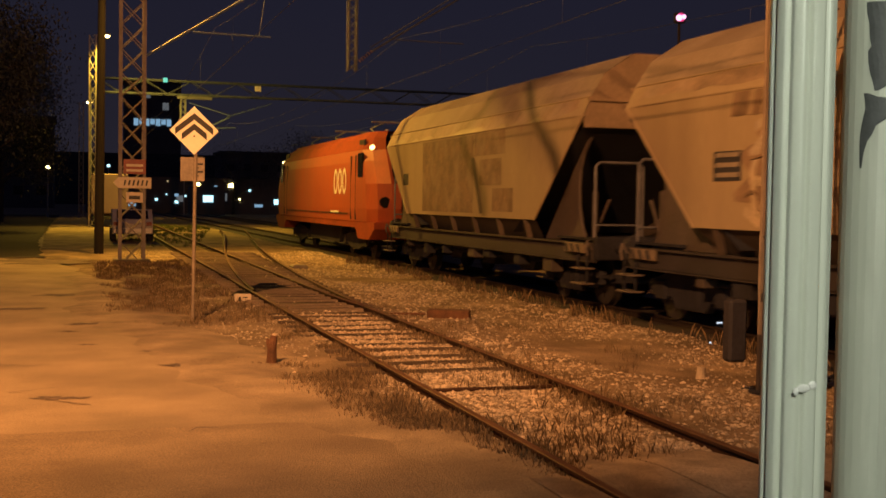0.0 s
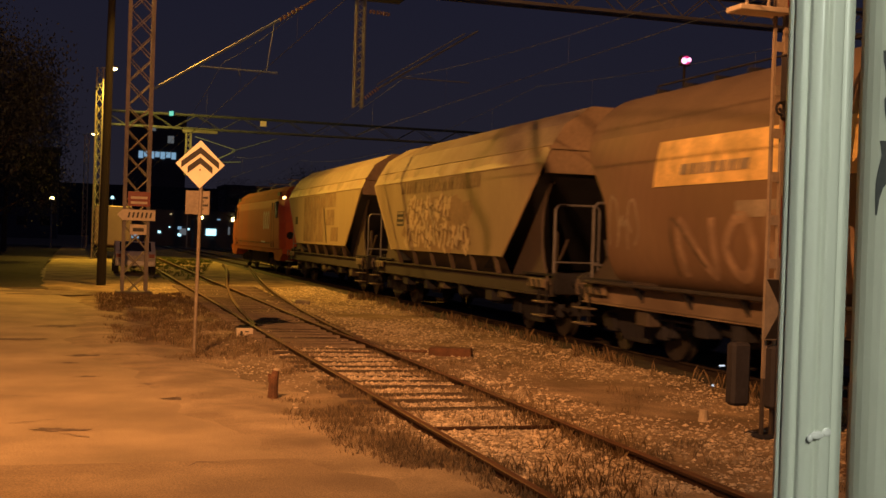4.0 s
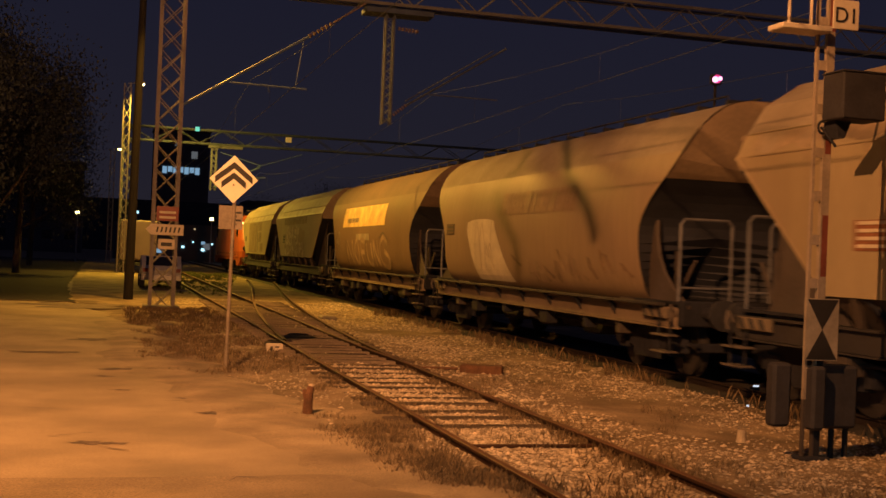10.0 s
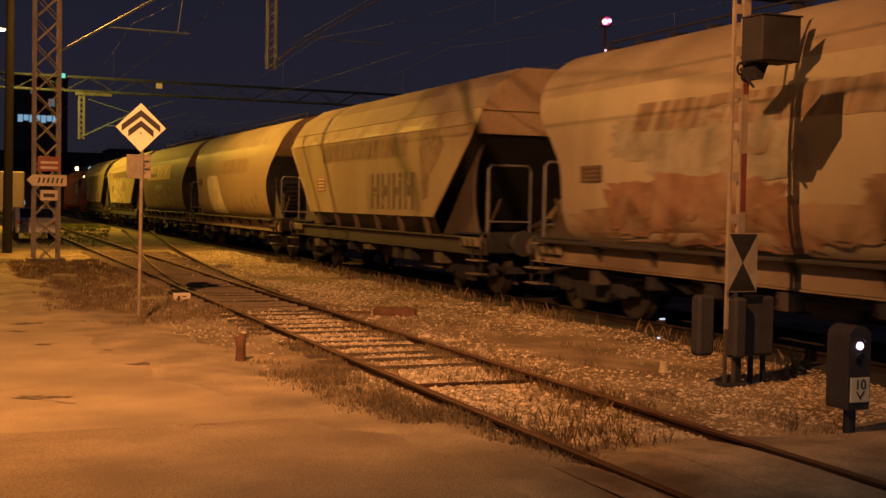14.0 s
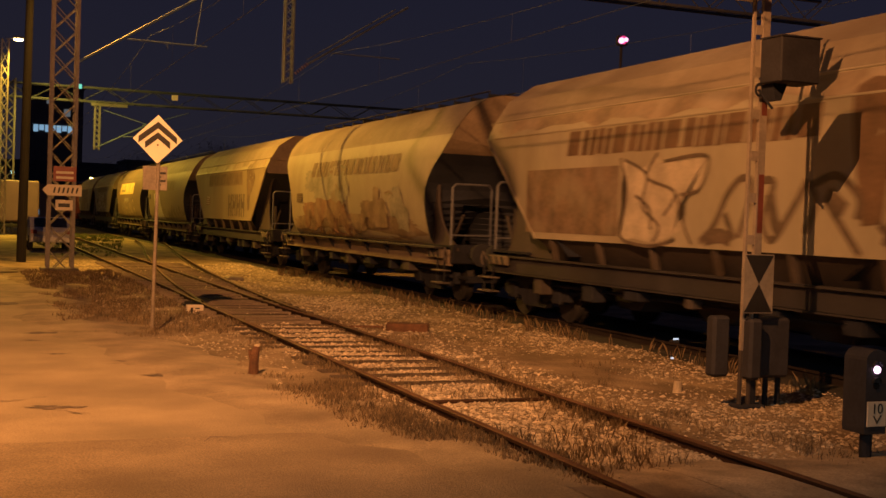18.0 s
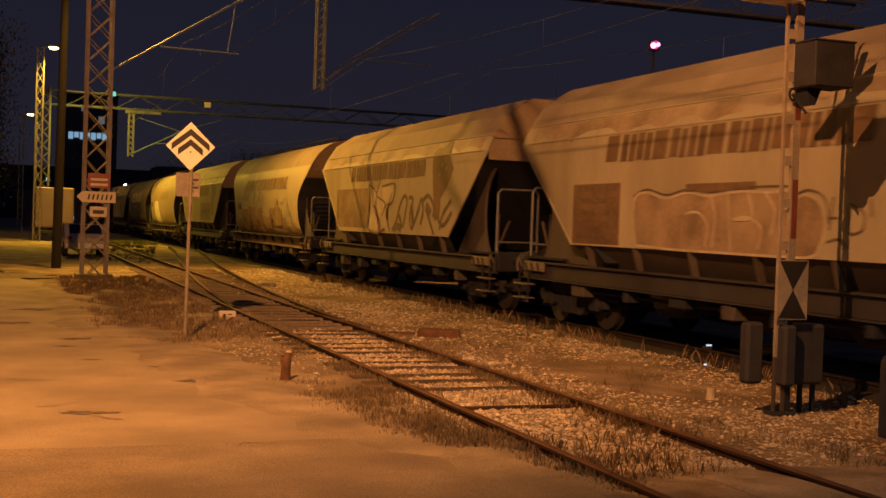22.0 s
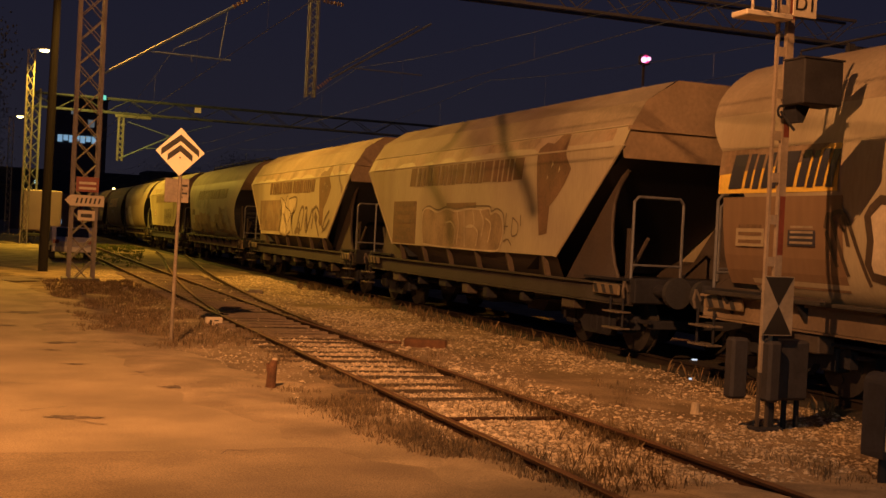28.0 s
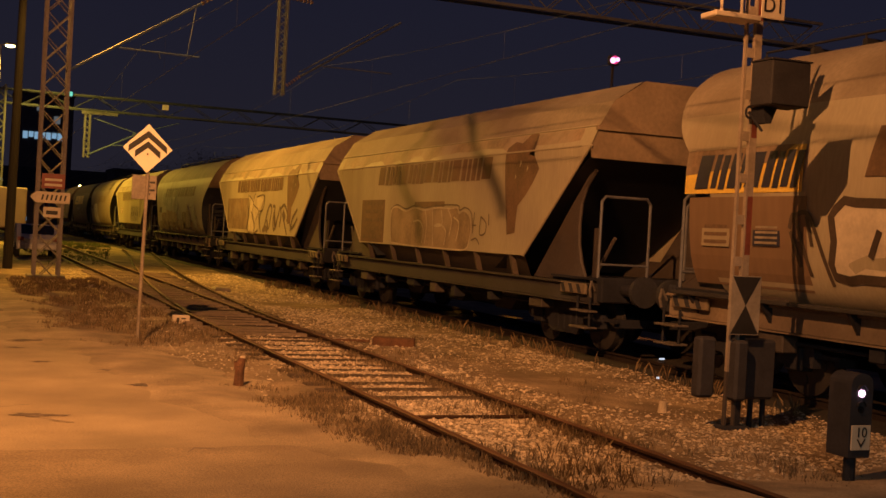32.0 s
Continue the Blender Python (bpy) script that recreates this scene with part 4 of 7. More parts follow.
ROUND = smooth_path([(0.95, 1.02, 5.70), (1.25, 1.24, 5.75), (1.40, 1.55, 5.80), (1.47, 1.95, 5.76), (1.50, 2.4, 5.80), (1.49, 2.8, 6.12), (1.44, 3.15, 6.55), (1.36, 3.45, 6.82), (1.20, 3.80, 6.98), (0.95, 4.10, 7.02), (0.62, 4.32, 7.0), (0.25, 4.42, 6.98)], 3)


def round_x(z):
    return -float(np.interp(z, [p[1] for p in ROUND], [p[0] for p in ROUND])) - 0.004


def flat_x(z):
    return -float(np.interp(z, [1.47, 3.30, 3.62, 4.04, 4.40], [1.50, 1.50, 1.36, 1.10, 0.55]))


def round_wagon(label, seed, mat):
    """A grain hopper with barrel-shaped sides."""
    w = empty("hopper_wagon", Matrix.Identity(4), label, "freight wagon", "freight train")
    half = 7.65
    seg = [-1, -0.9, -0.66, -0.33, 0, 0.33, 0.66, 0.9, 1]
    bm = B()
    for s in (-1, 1):
        grid = [[bm.verts.new((s * x, L * k, z)) for k in seg] for x, z, L in ROUND]
        for a, b in zip(grid, grid[1:]):
            for i in range(len(seg) - 1):
                bm.faces.new((a[i], a[i + 1], b[i + 1], b[i])).smooth = True
        if s == -1:
            top = grid[-1]
        else:
            for i in range(len(seg) - 1):
                bm.faces.new((top[i], top[i + 1], grid[-1][i + 1], grid[-1][i]))
    bmesh.ops.recalc_face_normals(bm, faces=bm.faces)
    body = part("body", bm, (mat, M_ROOF_BROWN if mat is M_WAGON_BROWN else M_ROOF), w, "barrel-shaped side shell with dirty roof")
    for f in body.data.polygons:
        f.material_index = 1 if f.center.z > 3.6 else 0
    for e in (-1, 1):
        bm = B()
        pts = [(x - 0.01, z, L) for x, z, L in ROUND[18:]]
        ring = [bm.verts.new((-x, e * (L - 0.02), z)) for x, z, L in pts] + [bm.verts.new((x, e * (L - 0.02), z)) for x, z, L in reversed(pts)]
        bm.faces.new(ring)
        part("end_wall", bm, M_ROOF_BROWN if mat is M_WAGON_BROWN else M_ENDWALL, w, "brown upper end wall")
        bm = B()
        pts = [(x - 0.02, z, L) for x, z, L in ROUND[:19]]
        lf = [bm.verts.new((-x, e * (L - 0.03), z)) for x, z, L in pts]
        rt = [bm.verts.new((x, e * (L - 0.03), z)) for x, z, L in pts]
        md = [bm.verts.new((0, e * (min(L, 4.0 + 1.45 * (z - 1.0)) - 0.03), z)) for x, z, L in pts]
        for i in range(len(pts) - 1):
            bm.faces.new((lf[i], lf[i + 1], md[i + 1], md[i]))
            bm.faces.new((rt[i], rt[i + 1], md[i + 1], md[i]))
        # the dished end gets its void-like darkness from the colour as well
        part("slope_sheet", bm, M_SLOPE, w, "dished hopper end, recess shade in its colour")
    bm = B()
    for q in (-0.3, 0.3):
        tube(bm, (q, -6.4, 4.55), (q, 6.4, 4.55), 0.018, 6)
    for k in range(14):
        y = -6.4 + 12.8 * k / 13
        box(bm, -0.32, 0.32, y - 0.04, y + 0.04, 4.40, 4.49)
        tube(bm, (-0.3, y, 4.4), (-0.3, y, 4.56), 0.014, 5)
    part("roof_walkway", bm, M_FRAME, w, "grating and rail along the roof ridge")
    for s in (-1, 1):
        bm = B()
        box(bm, s * 1.44 - 0.09, s * 1.44 + 0.09, -6.6, 6.6, 1.12, 1.17, 0.01)
        part("side_walkway", bm, M_SILL, w, "pale running board along the sill")
        for k in range(9):
            y = -6.2 + 12.4 * k / 8
            bm = B()
            prism(bm, [(s * 1.50, 1.12), (s * 1.32, 1.12), (s * 1.32, 0.85)], "y", y - 0.03, y + 0.03)
            part("bracket", bm, M_FRAME, w)
    underframe(w, half, True, seed)
    buffers_and_steps(w, half, True)
    end_rails(w, half, 1.2, True)
    bogie(w, -5.4)
    bogie(w, 5.4)
    return w


def placard(w, y, z, ww, hh, x_of, mat, rows=0, label="dark data panel", ink=None):
    bm = B()
    slab(bm, x_of(z), [(y - ww / 2, z - hh / 2), (y + ww / 2, z - hh / 2), (y + ww / 2, z + hh / 2), (y - ww / 2, z + hh / 2)])
    p = part("placard", bm, mat, w, label)
    if rows:
        bm = B()
        for k in range(rows):
            v = z + hh / 2 - hh * (k + 0.6) / rows
            slab(bm, x_of(z) - 0.007, [(y - ww * 0.42, v), (y + ww * 0.40, v), (y + ww * 0.40, v + hh * 0.45 / rows), (y - ww * 0.42, v + hh * 0.45 / rows)])
        part("print", bm, ink or M_PRINT, p)
    return p


def figure(w, y, x_of, mat):
    """A stencilled plume-like emblem, kept as a plain shape."""
    out = [(0.34, 3.10), (0.32, 3.40), (0.10, 3.50), (-0.20, 3.46), (-0.45, 3.64), (-0.74, 3.60), (-0.70, 3.38), (-0.62, 3.24), (-0.84, 3.20), (-1.04, 2.98),
           (-0.82, 2.74), (-0.55, 2.52), (-0.26, 2.34), (-0.20, 1.86), (0.12, 1.82), (0.15, 2.20), (0.24, 2.42), (0.31, 2.8)]
    e = part("emblem", decal(x_of, [(y + u, v) for u, v in out], 0.006), mat, w, "faded brown stencilled emblem")
    for u, v, r in ((-0.30, 3.08, 0.055), (-0.58, 2.98, 0.05), (-0.12, 2.85, 0.04)):
        part("stencil_gap", decal(x_of, [(y + u + r * 0.6, v - r), (y + u - r, v + r * 0.2), (y + u - r * 0.3, v + r * 1.4)], 0.011), M_WAGON, e, "bare gap in the stencil")


def dirt_band(w, seed, half):
    """Brown dirt washed down over the upper side, with a ragged lower edge."""
    rnd = random.Random(seed)
    n = 30
    prev = None
    bm = B()
    for k in range(n + 1):
        y = half - 2 * half * k / n
        low = 3.44 - (rnd.uniform(0.05, 0.30) if rnd.random() < 0.28 else rnd.uniform(0, 0.06))
        col = [bm.verts.new((flat_x(z) - 0.004, y + rnd.uniform(-0.06, 0.06), z)) for z in (3.60, 3.52, max(low, 3.302), low)]
        if prev:
            for i in range(3):
                bm.faces.new((prev[i], prev[i + 1], col[i + 1], col[i]))
        prev = col
    bmesh.ops.remove_doubles(bm, verts=bm.verts, dist=0.001)
    part("dirt_band", bm, M_DIRTBAND, w, "brown dirt streaks below the roof edge")


def strokes(w, x_of, lines, width, mat, label, lift=0.0):
    """Hand-drawn spray strokes, one part each."""
    for k, pts in enumerate(lines):
        bm = B()
        stroke(bm, lambda z, q=lift + 0.0006 * k: x_of(z) - q, smooth_path(list(pts), 6), width)
        part("graffiti_stroke", bm, mat, w, label if k == 0 else "")


R_ROWS = [(0, -78.35), (0.5, -76.3), (1, -74.3), (1.5, -72.15), (2, -69.95), (2.5, -67.8), (3, -65.6), (3.5, -63.4), (5.5, -54.75), (6, -52.6), (6.5, -50.4), (7, -48.18), (7.5, -45.9), (8, -43.6), (8.5, -41.35), (9, -39.05),
          (9.5, -36.75), (10, -34.4), (10.5, -32.0), (11, -29.6), (11.5, -27.15), (12, -24.68), (12.5, -22.25), (13, -19.82), (13.5, -17.4), (14, -15.02), (14.5, -12.7), (15, -10.4), (15.5, -8.02), (16.5, -3.3), (17.5, 1.35),
          (18, 3.48), (18.5, 5.62), (19, 7.70), (19.5, 9.7), (20, 11.6), (20.5, 13.45), (21, 15.22), (21.5, 16.93), (22, 18.5), (22.5, 19.95), (23, 21.28), (23.5, 22.5), (24, 23.58), (24.5, 24.52), (25, 25.34), (25.5, 26.02),
          (26, 26.6), (26.5, 27.05), (27, 27.4), (27.5, 27.62), (28, 27.72), (28.5, 27.76), (32, 27.76)]
VEHICLES = []


def block_graffiti(w, seed, y0, y1, z0, z1, count):
    """Dense chunky pale strokes, leaning and crossing, with brown gaps."""
    rnd = random.Random(seed)
    for k in range(count):
        c = y0 + (y1 - y0) * (k + 0.5) / count
        h = z1 - z0
        lean = rnd.uniform(-0.16, 0.16)
        lines = [[(c + lean, z0 + h * rnd.uniform(0.0, 0.2)), (c - lean, z0 + h * rnd.uniform(0.8, 1.08))]]
        for q in range(2):
            z = z0 + h * rnd.uniform(0.1, 0.9)
            lines.append([(c + rnd.uniform(0.05, 0.22), z), (c - rnd.uniform(0.05, 0.25), z + rnd.uniform(-0.2, 0.2))])
        strokes(w, flat_x, lines, rnd.uniform(0.09, 0.15), rnd.choice((M_TAG_PALE, M_TAG_PALE, M_TAG_DULL)), "chunky pale graffiti stroke", 0.0008 * k)
        z = z0 + h * rnd.uniform(0.2, 0.8)
        strokes(w, flat_x, [[(c + 0.16, z), (c - 0.02, z + rnd.uniform(-0.12, 0.12)), (c - 0.18, z + rnd.uniform(-0.1, 0.1))]], 0.035, M_DECAL_PALE, "brown graffiti outline", 0.022 + 0.0005 * k)


def place_vehicle(w, offset):
    w.matrix_world = pose(TRACK_X, R_ROWS[0][1] + offset, RAIL_Z)
    VEHICLES.append((w, offset))


def quad(x_of, pts, lift=0.006, n=6):
    """A painted four-cornered patch that follows the side; corners top-left, top-right, bottom-right, bottom-left as (y, z)."""
    bm = B()
    tl, tr, br, bl = [Vector((0, *p)) for p in pts]
    rows = []
    for i in range(n + 1):
        t = i / n
        a, b = tl.lerp(bl, t), tr.lerp(br, t)
        rows.append([bm.verts.new((x_of(p.z) - lift, p.y, p.z)) for p in (a.lerp(b, k / 4) for k in range(5))])
    for p, q in zip(rows, rows[1:]):
        for k in range(4):
            bm.faces.new((p[k], p[k + 1], q[k + 1], q[k]))
    return bm


def patch(w, x_of, y0, y1, z0, z1, mat, label, name="panel", lift=0.006):
    return part(name, quad(x_of, [(y0, z1), (y1, z1), (y1, z0), (y0, z0)], lift), mat, w, label)


def smears(w, seed, y0, y1, z0, z1, count, x_of, mat):
    """Slanting brushed-out patches of paint."""
    rnd = random.Random(seed)
    for k in range(count):
        y = y0 + (y1 - y0) * (k + rnd.uniform(0.1, 0.9)) / count
        za = z0 + (z1 - z0) * rnd.uniform(0, 0.4)
        zb = za + (z1 - z0) * rnd.uniform(0.3, 0.6)
        d, lean = rnd.uniform(0.10, 0.24), rnd.uniform(0.1, 0.5)
        pts = [(y + lean, zb), (y + lean - d, zb - 0.04)] + [(y - d * 0.8 + lean * 0.5, (za + zb) / 2), (y - d, za + 0.05), (y - d * 0.3, za), (y + 0.05, za + 0.1), (y + d * 0.3 + lean * 0.5, (za + zb) / 2)]
        bm = B()
        mid = bm.verts.new((x_of((za + zb) / 2) - 0.006 - 0.0004 * k, y + lean * 0.4, (za + zb) / 2))
        ring = [bm.verts.new((x_of(v) - 0.006 - 0.0004 * k, u, v)) for u, v in pts]
        for a, b in zip(ring, ring[1:] + ring[:1]):
            bm.faces.new((mid, a, b))
        part("graffiti_smear", bm, mat, w, "brushed-out dark graffiti smear" if k == 0 else "")


def make_train():
    # 1: angular, a large dark faded panel
    w = angular_wagon("pale angular grain hopper wagon with large faded brown panel", 1, M_WAGON_WARM)
    patch(w, flat_x, 3.1, -0.9, 1.55, 3.25, M_DECAL_PALE, "large faded brown panel")
    patch(w, flat_x, -0.95, -2.9, 2.78, 3.27, M_DECAL_PALE, "faded brown panel")
    patch(w, flat_x, -1.3, -2.7, 2.15, 2.70, M_DECAL_PALE, "faded brown panel")
    patch(w, flat_x, -2.14, -3.39, 1.6, 2.08, M_DECAL_PALE, "faded brown panel")
    part("slash", quad(flat_x, [(-0.75, 2.75), (-0.95, 2.75), (-1.55, 1.55), (-1.35, 1.55)], 0.009), M_SPRAY_DARK, w, "thin dark painted slash")
    placard(w, 4.7, 2.36, 0.5, 0.30, flat_x, M_BLACKISH, 0)
    place_vehicle(w, 101.5)
    # 2: angular, dense pale graffiti
    w = angular_wagon("pale angular grain hopper wagon covered in light graffiti", 2, M_WAGON_WARM)
    letters(w, 3.6, -3.0, 2.95, 3.27, 13, flat_x, M_DECAL_PALE, "faded brown lettering block")
    part("graffiti_ground", blob(21, 0.4, 2.18, 2.85, 0.66, flat_x, 44, 0.10), M_DECAL_FAINT, w, "brown graffiti ground")
    block_graffiti(w, 22, 3.05, -0.9, 2.2, 2.86, 13)
    block_graffiti(w, 25, 3.15, -2.35, 1.55, 2.22, 17)
    placard(w, 3.65, 2.31, 0.7, 0.4, flat_x, M_BLACKISH, 3, "dark data panel with pale print", M_SPRAY_GREY)
    place_vehicle(w, 86.35)
    # 3: round, brown, yellow banner
    w = round_wagon("rust-brown barrel-sided grain hopper wagon with yellow banner", 3, M_WAGON_BROWN)
    patch(w, round_x, 4.1, -2.6, 2.67, 3.36, M_YELLOW_FADED, "long faded yellow banner", "banner")
    letters(w, 3.3, 1.4, 2.82, 2.98, 7, lambda z: round_x(z) - 0.004, M_SPRAY_GREY, "faint lettering block, half worn away", 0.1)
    patch(w, round_x, 1.72, -0.38, 2.2, 2.42, M_SPRAY_GREY, "pale painted strip")
    strokes(w, round_x, [[(3.2, 1.35), (3.25, 2.15), (2.4, 1.4), (2.35, 2.2)], [(1.7, 2.2), (2.0, 1.8), (1.7, 1.4), (1.3, 1.7), (1.45, 2.15), (1.7, 2.2)], [(0.75, 1.35), (0.95, 2.15), (0.3, 2.15)], [(0.85, 1.8), (0.35, 1.8)],
                         [(0.0, 2.1), (-0.1, 1.5), (-0.5, 1.38), (-0.75, 1.6), (-0.65, 2.1)], [(-1.2, 1.35), (-1.05, 2.15), (-1.75, 1.4), (-1.6, 2.2)], [(-3.0, 2.1), (-2.5, 2.3), (-2.0, 2.0), (-2.1, 1.5), (-2.7, 1.35), (-3.2, 1.6), (-2.6, 1.85)]],
            0.17, M_SPRAY_GREY3, "worn grey block graffiti stroke")
    strokes(w, round_x, [[(3.45, 1.35), (3.5, 2.2), (2.6, 1.5)], [(-1.9, 2.25), (-2.5, 2.42), (-3.3, 2.1)], [(-2.2, 1.3), (-2.8, 1.2), (-3.45, 1.55)], [(0.15, 2.2), (0.1, 1.5), (-0.5, 1.25)]], 0.07, M_SPRAY_GREY2, "dark shade beside the graffiti", 0.008)
    scrawl(w, 32, 4.6, 5.6, 1.7, 2.6, 3, 0.05, round_x, M_SPRAY_GREY, "faint grey graffiti stroke")
    place_vehicle(w, 71.05)
    # 4: round, pale cut-out patch
    w = round_wagon("tan barrel-sided grain hopper wagon with pale repainted patch", 4, M_WAGON_TAN)
    part("pale_patch", quad(round_x, [(3.8, 2.45), (1.75, 2.55), (0.7, 1.26), (3.2, 1.26)], 0.006, 10), M_SPRAY_LIGHT, w, "pale repainted slanting patch")
    part("pale_patch", blob(44, 2.75, 2.42, 1.02, 0.26, lambda z: round_x(z) - 0.001, 24, 0.06), M_SPRAY_LIGHT, w, "pale bulging top of the patch")
    scrawl(w, 42, 1.7, 3.1, 1.5, 2.5, 4, 0.02, lambda z: round_x(z) - 0.003, M_DECAL_FAINT, "thin dark scribble on the patch")
    letters(w, 1.4, -3.0, 2.72, 3.2, 9, round_x, M_DECAL_FAINT, "faded brown lettering block")
    smears(w, 43, -5.4, 0.2, 1.28, 2.1, 16, round_x, M_SMEAR)
    smears(w, 45, -1.9, 1.2, 2.66, 3.2, 7, round_x, M_SMEAR)
    placard(w, 5.2, 2.45, 0.65, 0.27, round_x, M_SPRAY_DARK, 3)
    place_vehicle(w, 55.8)
    # 5: angular, lettering and dark block graffiti
    w = angular_wagon("pale angular grain hopper wagon with dark block graffiti", 5, M_WAGON_WARM)
    letters(w, 3.4, -2.9, 2.80, 3.22, 13, flat_x, M_DECAL_PALE, "faded brown lettering block")
    patch(w, flat_x, 3.5, -3.0, 2.76, 3.26, M_DECAL_FAINT, "faint brown band behind the lettering", "band", 0.003)
    for k in range(4):
        y = -0.55 - 0.75 * k
        part("graffiti_letter", quad(flat_x, [(y, 2.42), (y - 0.2, 2.42), (y - 0.24, 1.6), (y - 0.05, 1.6)]), M_SPRAY_GREY2, w, "dark block graffiti letter")
        part("graffiti_letter", quad(flat_x, [(y - 0.42, 2.42), (y - 0.62, 2.42), (y - 0.64, 1.6), (y - 0.46, 1.6)]), M_SPRAY_GREY2, w)
        part("graffiti_letter", quad(flat_x, [(y - 0.15, 2.1 + 0.1 * (k % 2)), (y - 0.5, 2.1), (y - 0.5, 1.9), (y - 0.15, 1.9)]), M_SPRAY_GREY2, w)
    scrawl(w, 52, -3.6, -0.3, 1.55, 2.45, 7, 0.05, flat_x, M_SPRAY_GREY, "grey graffiti scribble")
    figure(w, -4.05, flat_x, M_DECAL_PALE)
    placard(w, 3.6, 2.2, 0.75, 0.36, flat_x, M_SPRAY_RUST, 4, "red-brown plate with pale print", M_SPRAY_LIGHT)
    place_vehicle(w, 40.2)
    # 6: round, red-brown lower graffiti
    w = round_wagon("tan barrel-sided grain hopper wagon with red-brown graffiti", 6, M_WAGON)
    letters(w, 3.6, -4.0, 2.82, 3.25, 13, round_x, M_DECAL_PALE, "faded brown lettering block")
    part("graffiti_ground", blob(61, 0.0, 1.50, 5.4, 0.30, round_x, 70, 0.08), M_SMEAR, w, "brown grime along the sill")
    for k, (cy, cz, ry, rz) in enumerate(((3.3, 2.75, 0.9, 0.30), (2.2, 2.55, 1.0, 0.42), (1.0, 2.75, 0.8, 0.36), (0.4, 2.45, 0.6, 0.30), (-3.9, 2.1, 0.45, 0.35), (-4.3, 1.75, 0.4, 0.3))):
        part("graffiti_smear", blob(640 + k, cy, cz, ry, rz, lambda z, q=0.003 + 0.0015 * k: round_x(z) - q, 40, 0.16), M_SMEAR_GREY, w, "washed-out grey graffiti cloud" if k == 0 else "")
    for k, (cy, cz, ry, rz) in enumerate(((3.4, 1.75, 0.95, 0.42), (2.1, 1.7, 1.0, 0.50), (0.9, 1.68, 0.9, 0.46), (-0.1, 1.55, 0.5, 0.30))):
        part("graffiti_smear", blob(620 + k, cy, cz, ry, rz, lambda z, q=0.013 + 0.0015 * k: round_x(z) - q, 44, 0.18), M_SMEAR_RED, w, "worn red-brown graffiti cloud" if k == 0 else "")
    for k, (cy, cz, ry, rz) in enumerate(((-1.8, 1.95, 0.55, 0.20), (-2.6, 1.85, 0.7, 0.34), (-2.5, 2.25, 0.22, 0.24), (-1.0, 1.6, 0.6, 0.22))):
        part("graffiti_smear", blob(660 + k, cy, cz, ry, rz, lambda z, q=0.021 + 0.0015 * k: round_x(z) - q, 30, 0.14), M_SMEAR, w, "dull brown overpainted letter" if k == 0 else "")
    strokes(w, round_x, [[(3.9, 1.5), (3.6, 1.9), (3.2, 1.6), (2.9, 2.0), (2.6, 1.55)], [(2.4, 1.95), (2.1, 1.6), (1.7, 1.95), (1.5, 1.5), (1.1, 1.85)], [(0.9, 1.4), (0.6, 1.8), (0.2, 1.5)], [(0.9, 2.6), (0.5, 2.45), (0.3, 2.75)], [(-3.2, 2.32), (-3.5, 2.36), (-3.75, 2.3)], [(-0.3, 1.5), (-0.9, 1.35), (-1.4, 1.6)]], 0.045, M_DECAL_FAINT, "faint worn graffiti line", 0.03)
    placard(w, 4.75, 2.25, 0.65, 0.26, round_x, M_SPRAY_DARK, 4)
    place_vehicle(w, 24.3)
    # 7: angular, lettering, dark panel and white and black tags
    w = angular_wagon("pale angular grain hopper wagon with black and white tags", 7)
    letters(w, 3.45, -2.9, 2.85, 3.26, 13, flat_x, M_DECAL, "dark brown lettering block")
    placard(w, 3.32, 2.12, 3.2, 1.08, flat_x, M_DECAL_PALE, 0, "weathered brown data panel")
    part("graffiti_fill", decal(flat_x, [(1.60, 2.72), (0.95, 2.60), (0.70, 2.78), (0.45, 2.66), (-0.58, 2.70), (-0.48, 2.30), (-0.12, 2.22), (0.10, 1.95), (-0.12, 1.75), (0.20, 1.62), (0.68, 1.50), (1.25, 1.56), (1.62, 1.52), (1.45, 2.1)], 0.007), M_TAG_DULL, w, "pale angular tag fill")
    strokes(w, flat_x, [[(1.68, 2.77), (1.46, 2.25), (1.66, 1.68), (1.42, 1.49)], [(1.55, 2.74), (0.92, 2.50), (1.0, 2.04), (0.54, 1.76), (0.67, 1.52)], [(0.62, 2.81), (0.89, 2.46), (0.15, 2.24), (0.41, 1.90)],
                        [(0.45, 2.68), (-0.61, 2.72), (-0.47, 2.28), (0.0, 2.2)], [(0.1, 2.22), (-0.1, 1.8), (-0.31, 1.52)], [(1.42, 1.5), (0.7, 1.46), (0.1, 1.58)], [(1.2, 2.2), (0.8, 2.0), (0.75, 1.7)]], 0.05, M_SPRAY_GREY2, "thin dark tag outline", 0.006)
    strokes(w, flat_x, [[(-0.5, 1.56), (-0.81, 1.78), (-1.1, 2.2), (-1.42, 2.41), (-1.62, 2.25), (-1.36, 1.64)], [(-1.05, 1.95), (-1.28, 1.62)], [(-1.78, 2.37), (-2.06, 2.33), (-1.86, 1.92), (-2.05, 1.62), (-2.45, 2.04), (-2.69, 2.36)],
                        [(-2.69, 2.34), (-2.84, 2.1), (-2.68, 1.72)], [(-2.79, 2.3), (-3.20, 2.40), (-3.57, 2.15), (-3.55, 1.9)], [(-3.02, 2.12), (-3.28, 1.85), (-3.62, 1.5)], [(-4.0, 1.62), (-4.16, 1.94), (-4.36, 2.1), (-4.7, 2.28)], [(-3.9, 1.85), (-4.22, 1.72), (-4.75, 2.02)]],
            0.10, M_SPRAY_GREY2, "bold black looping tag stroke")
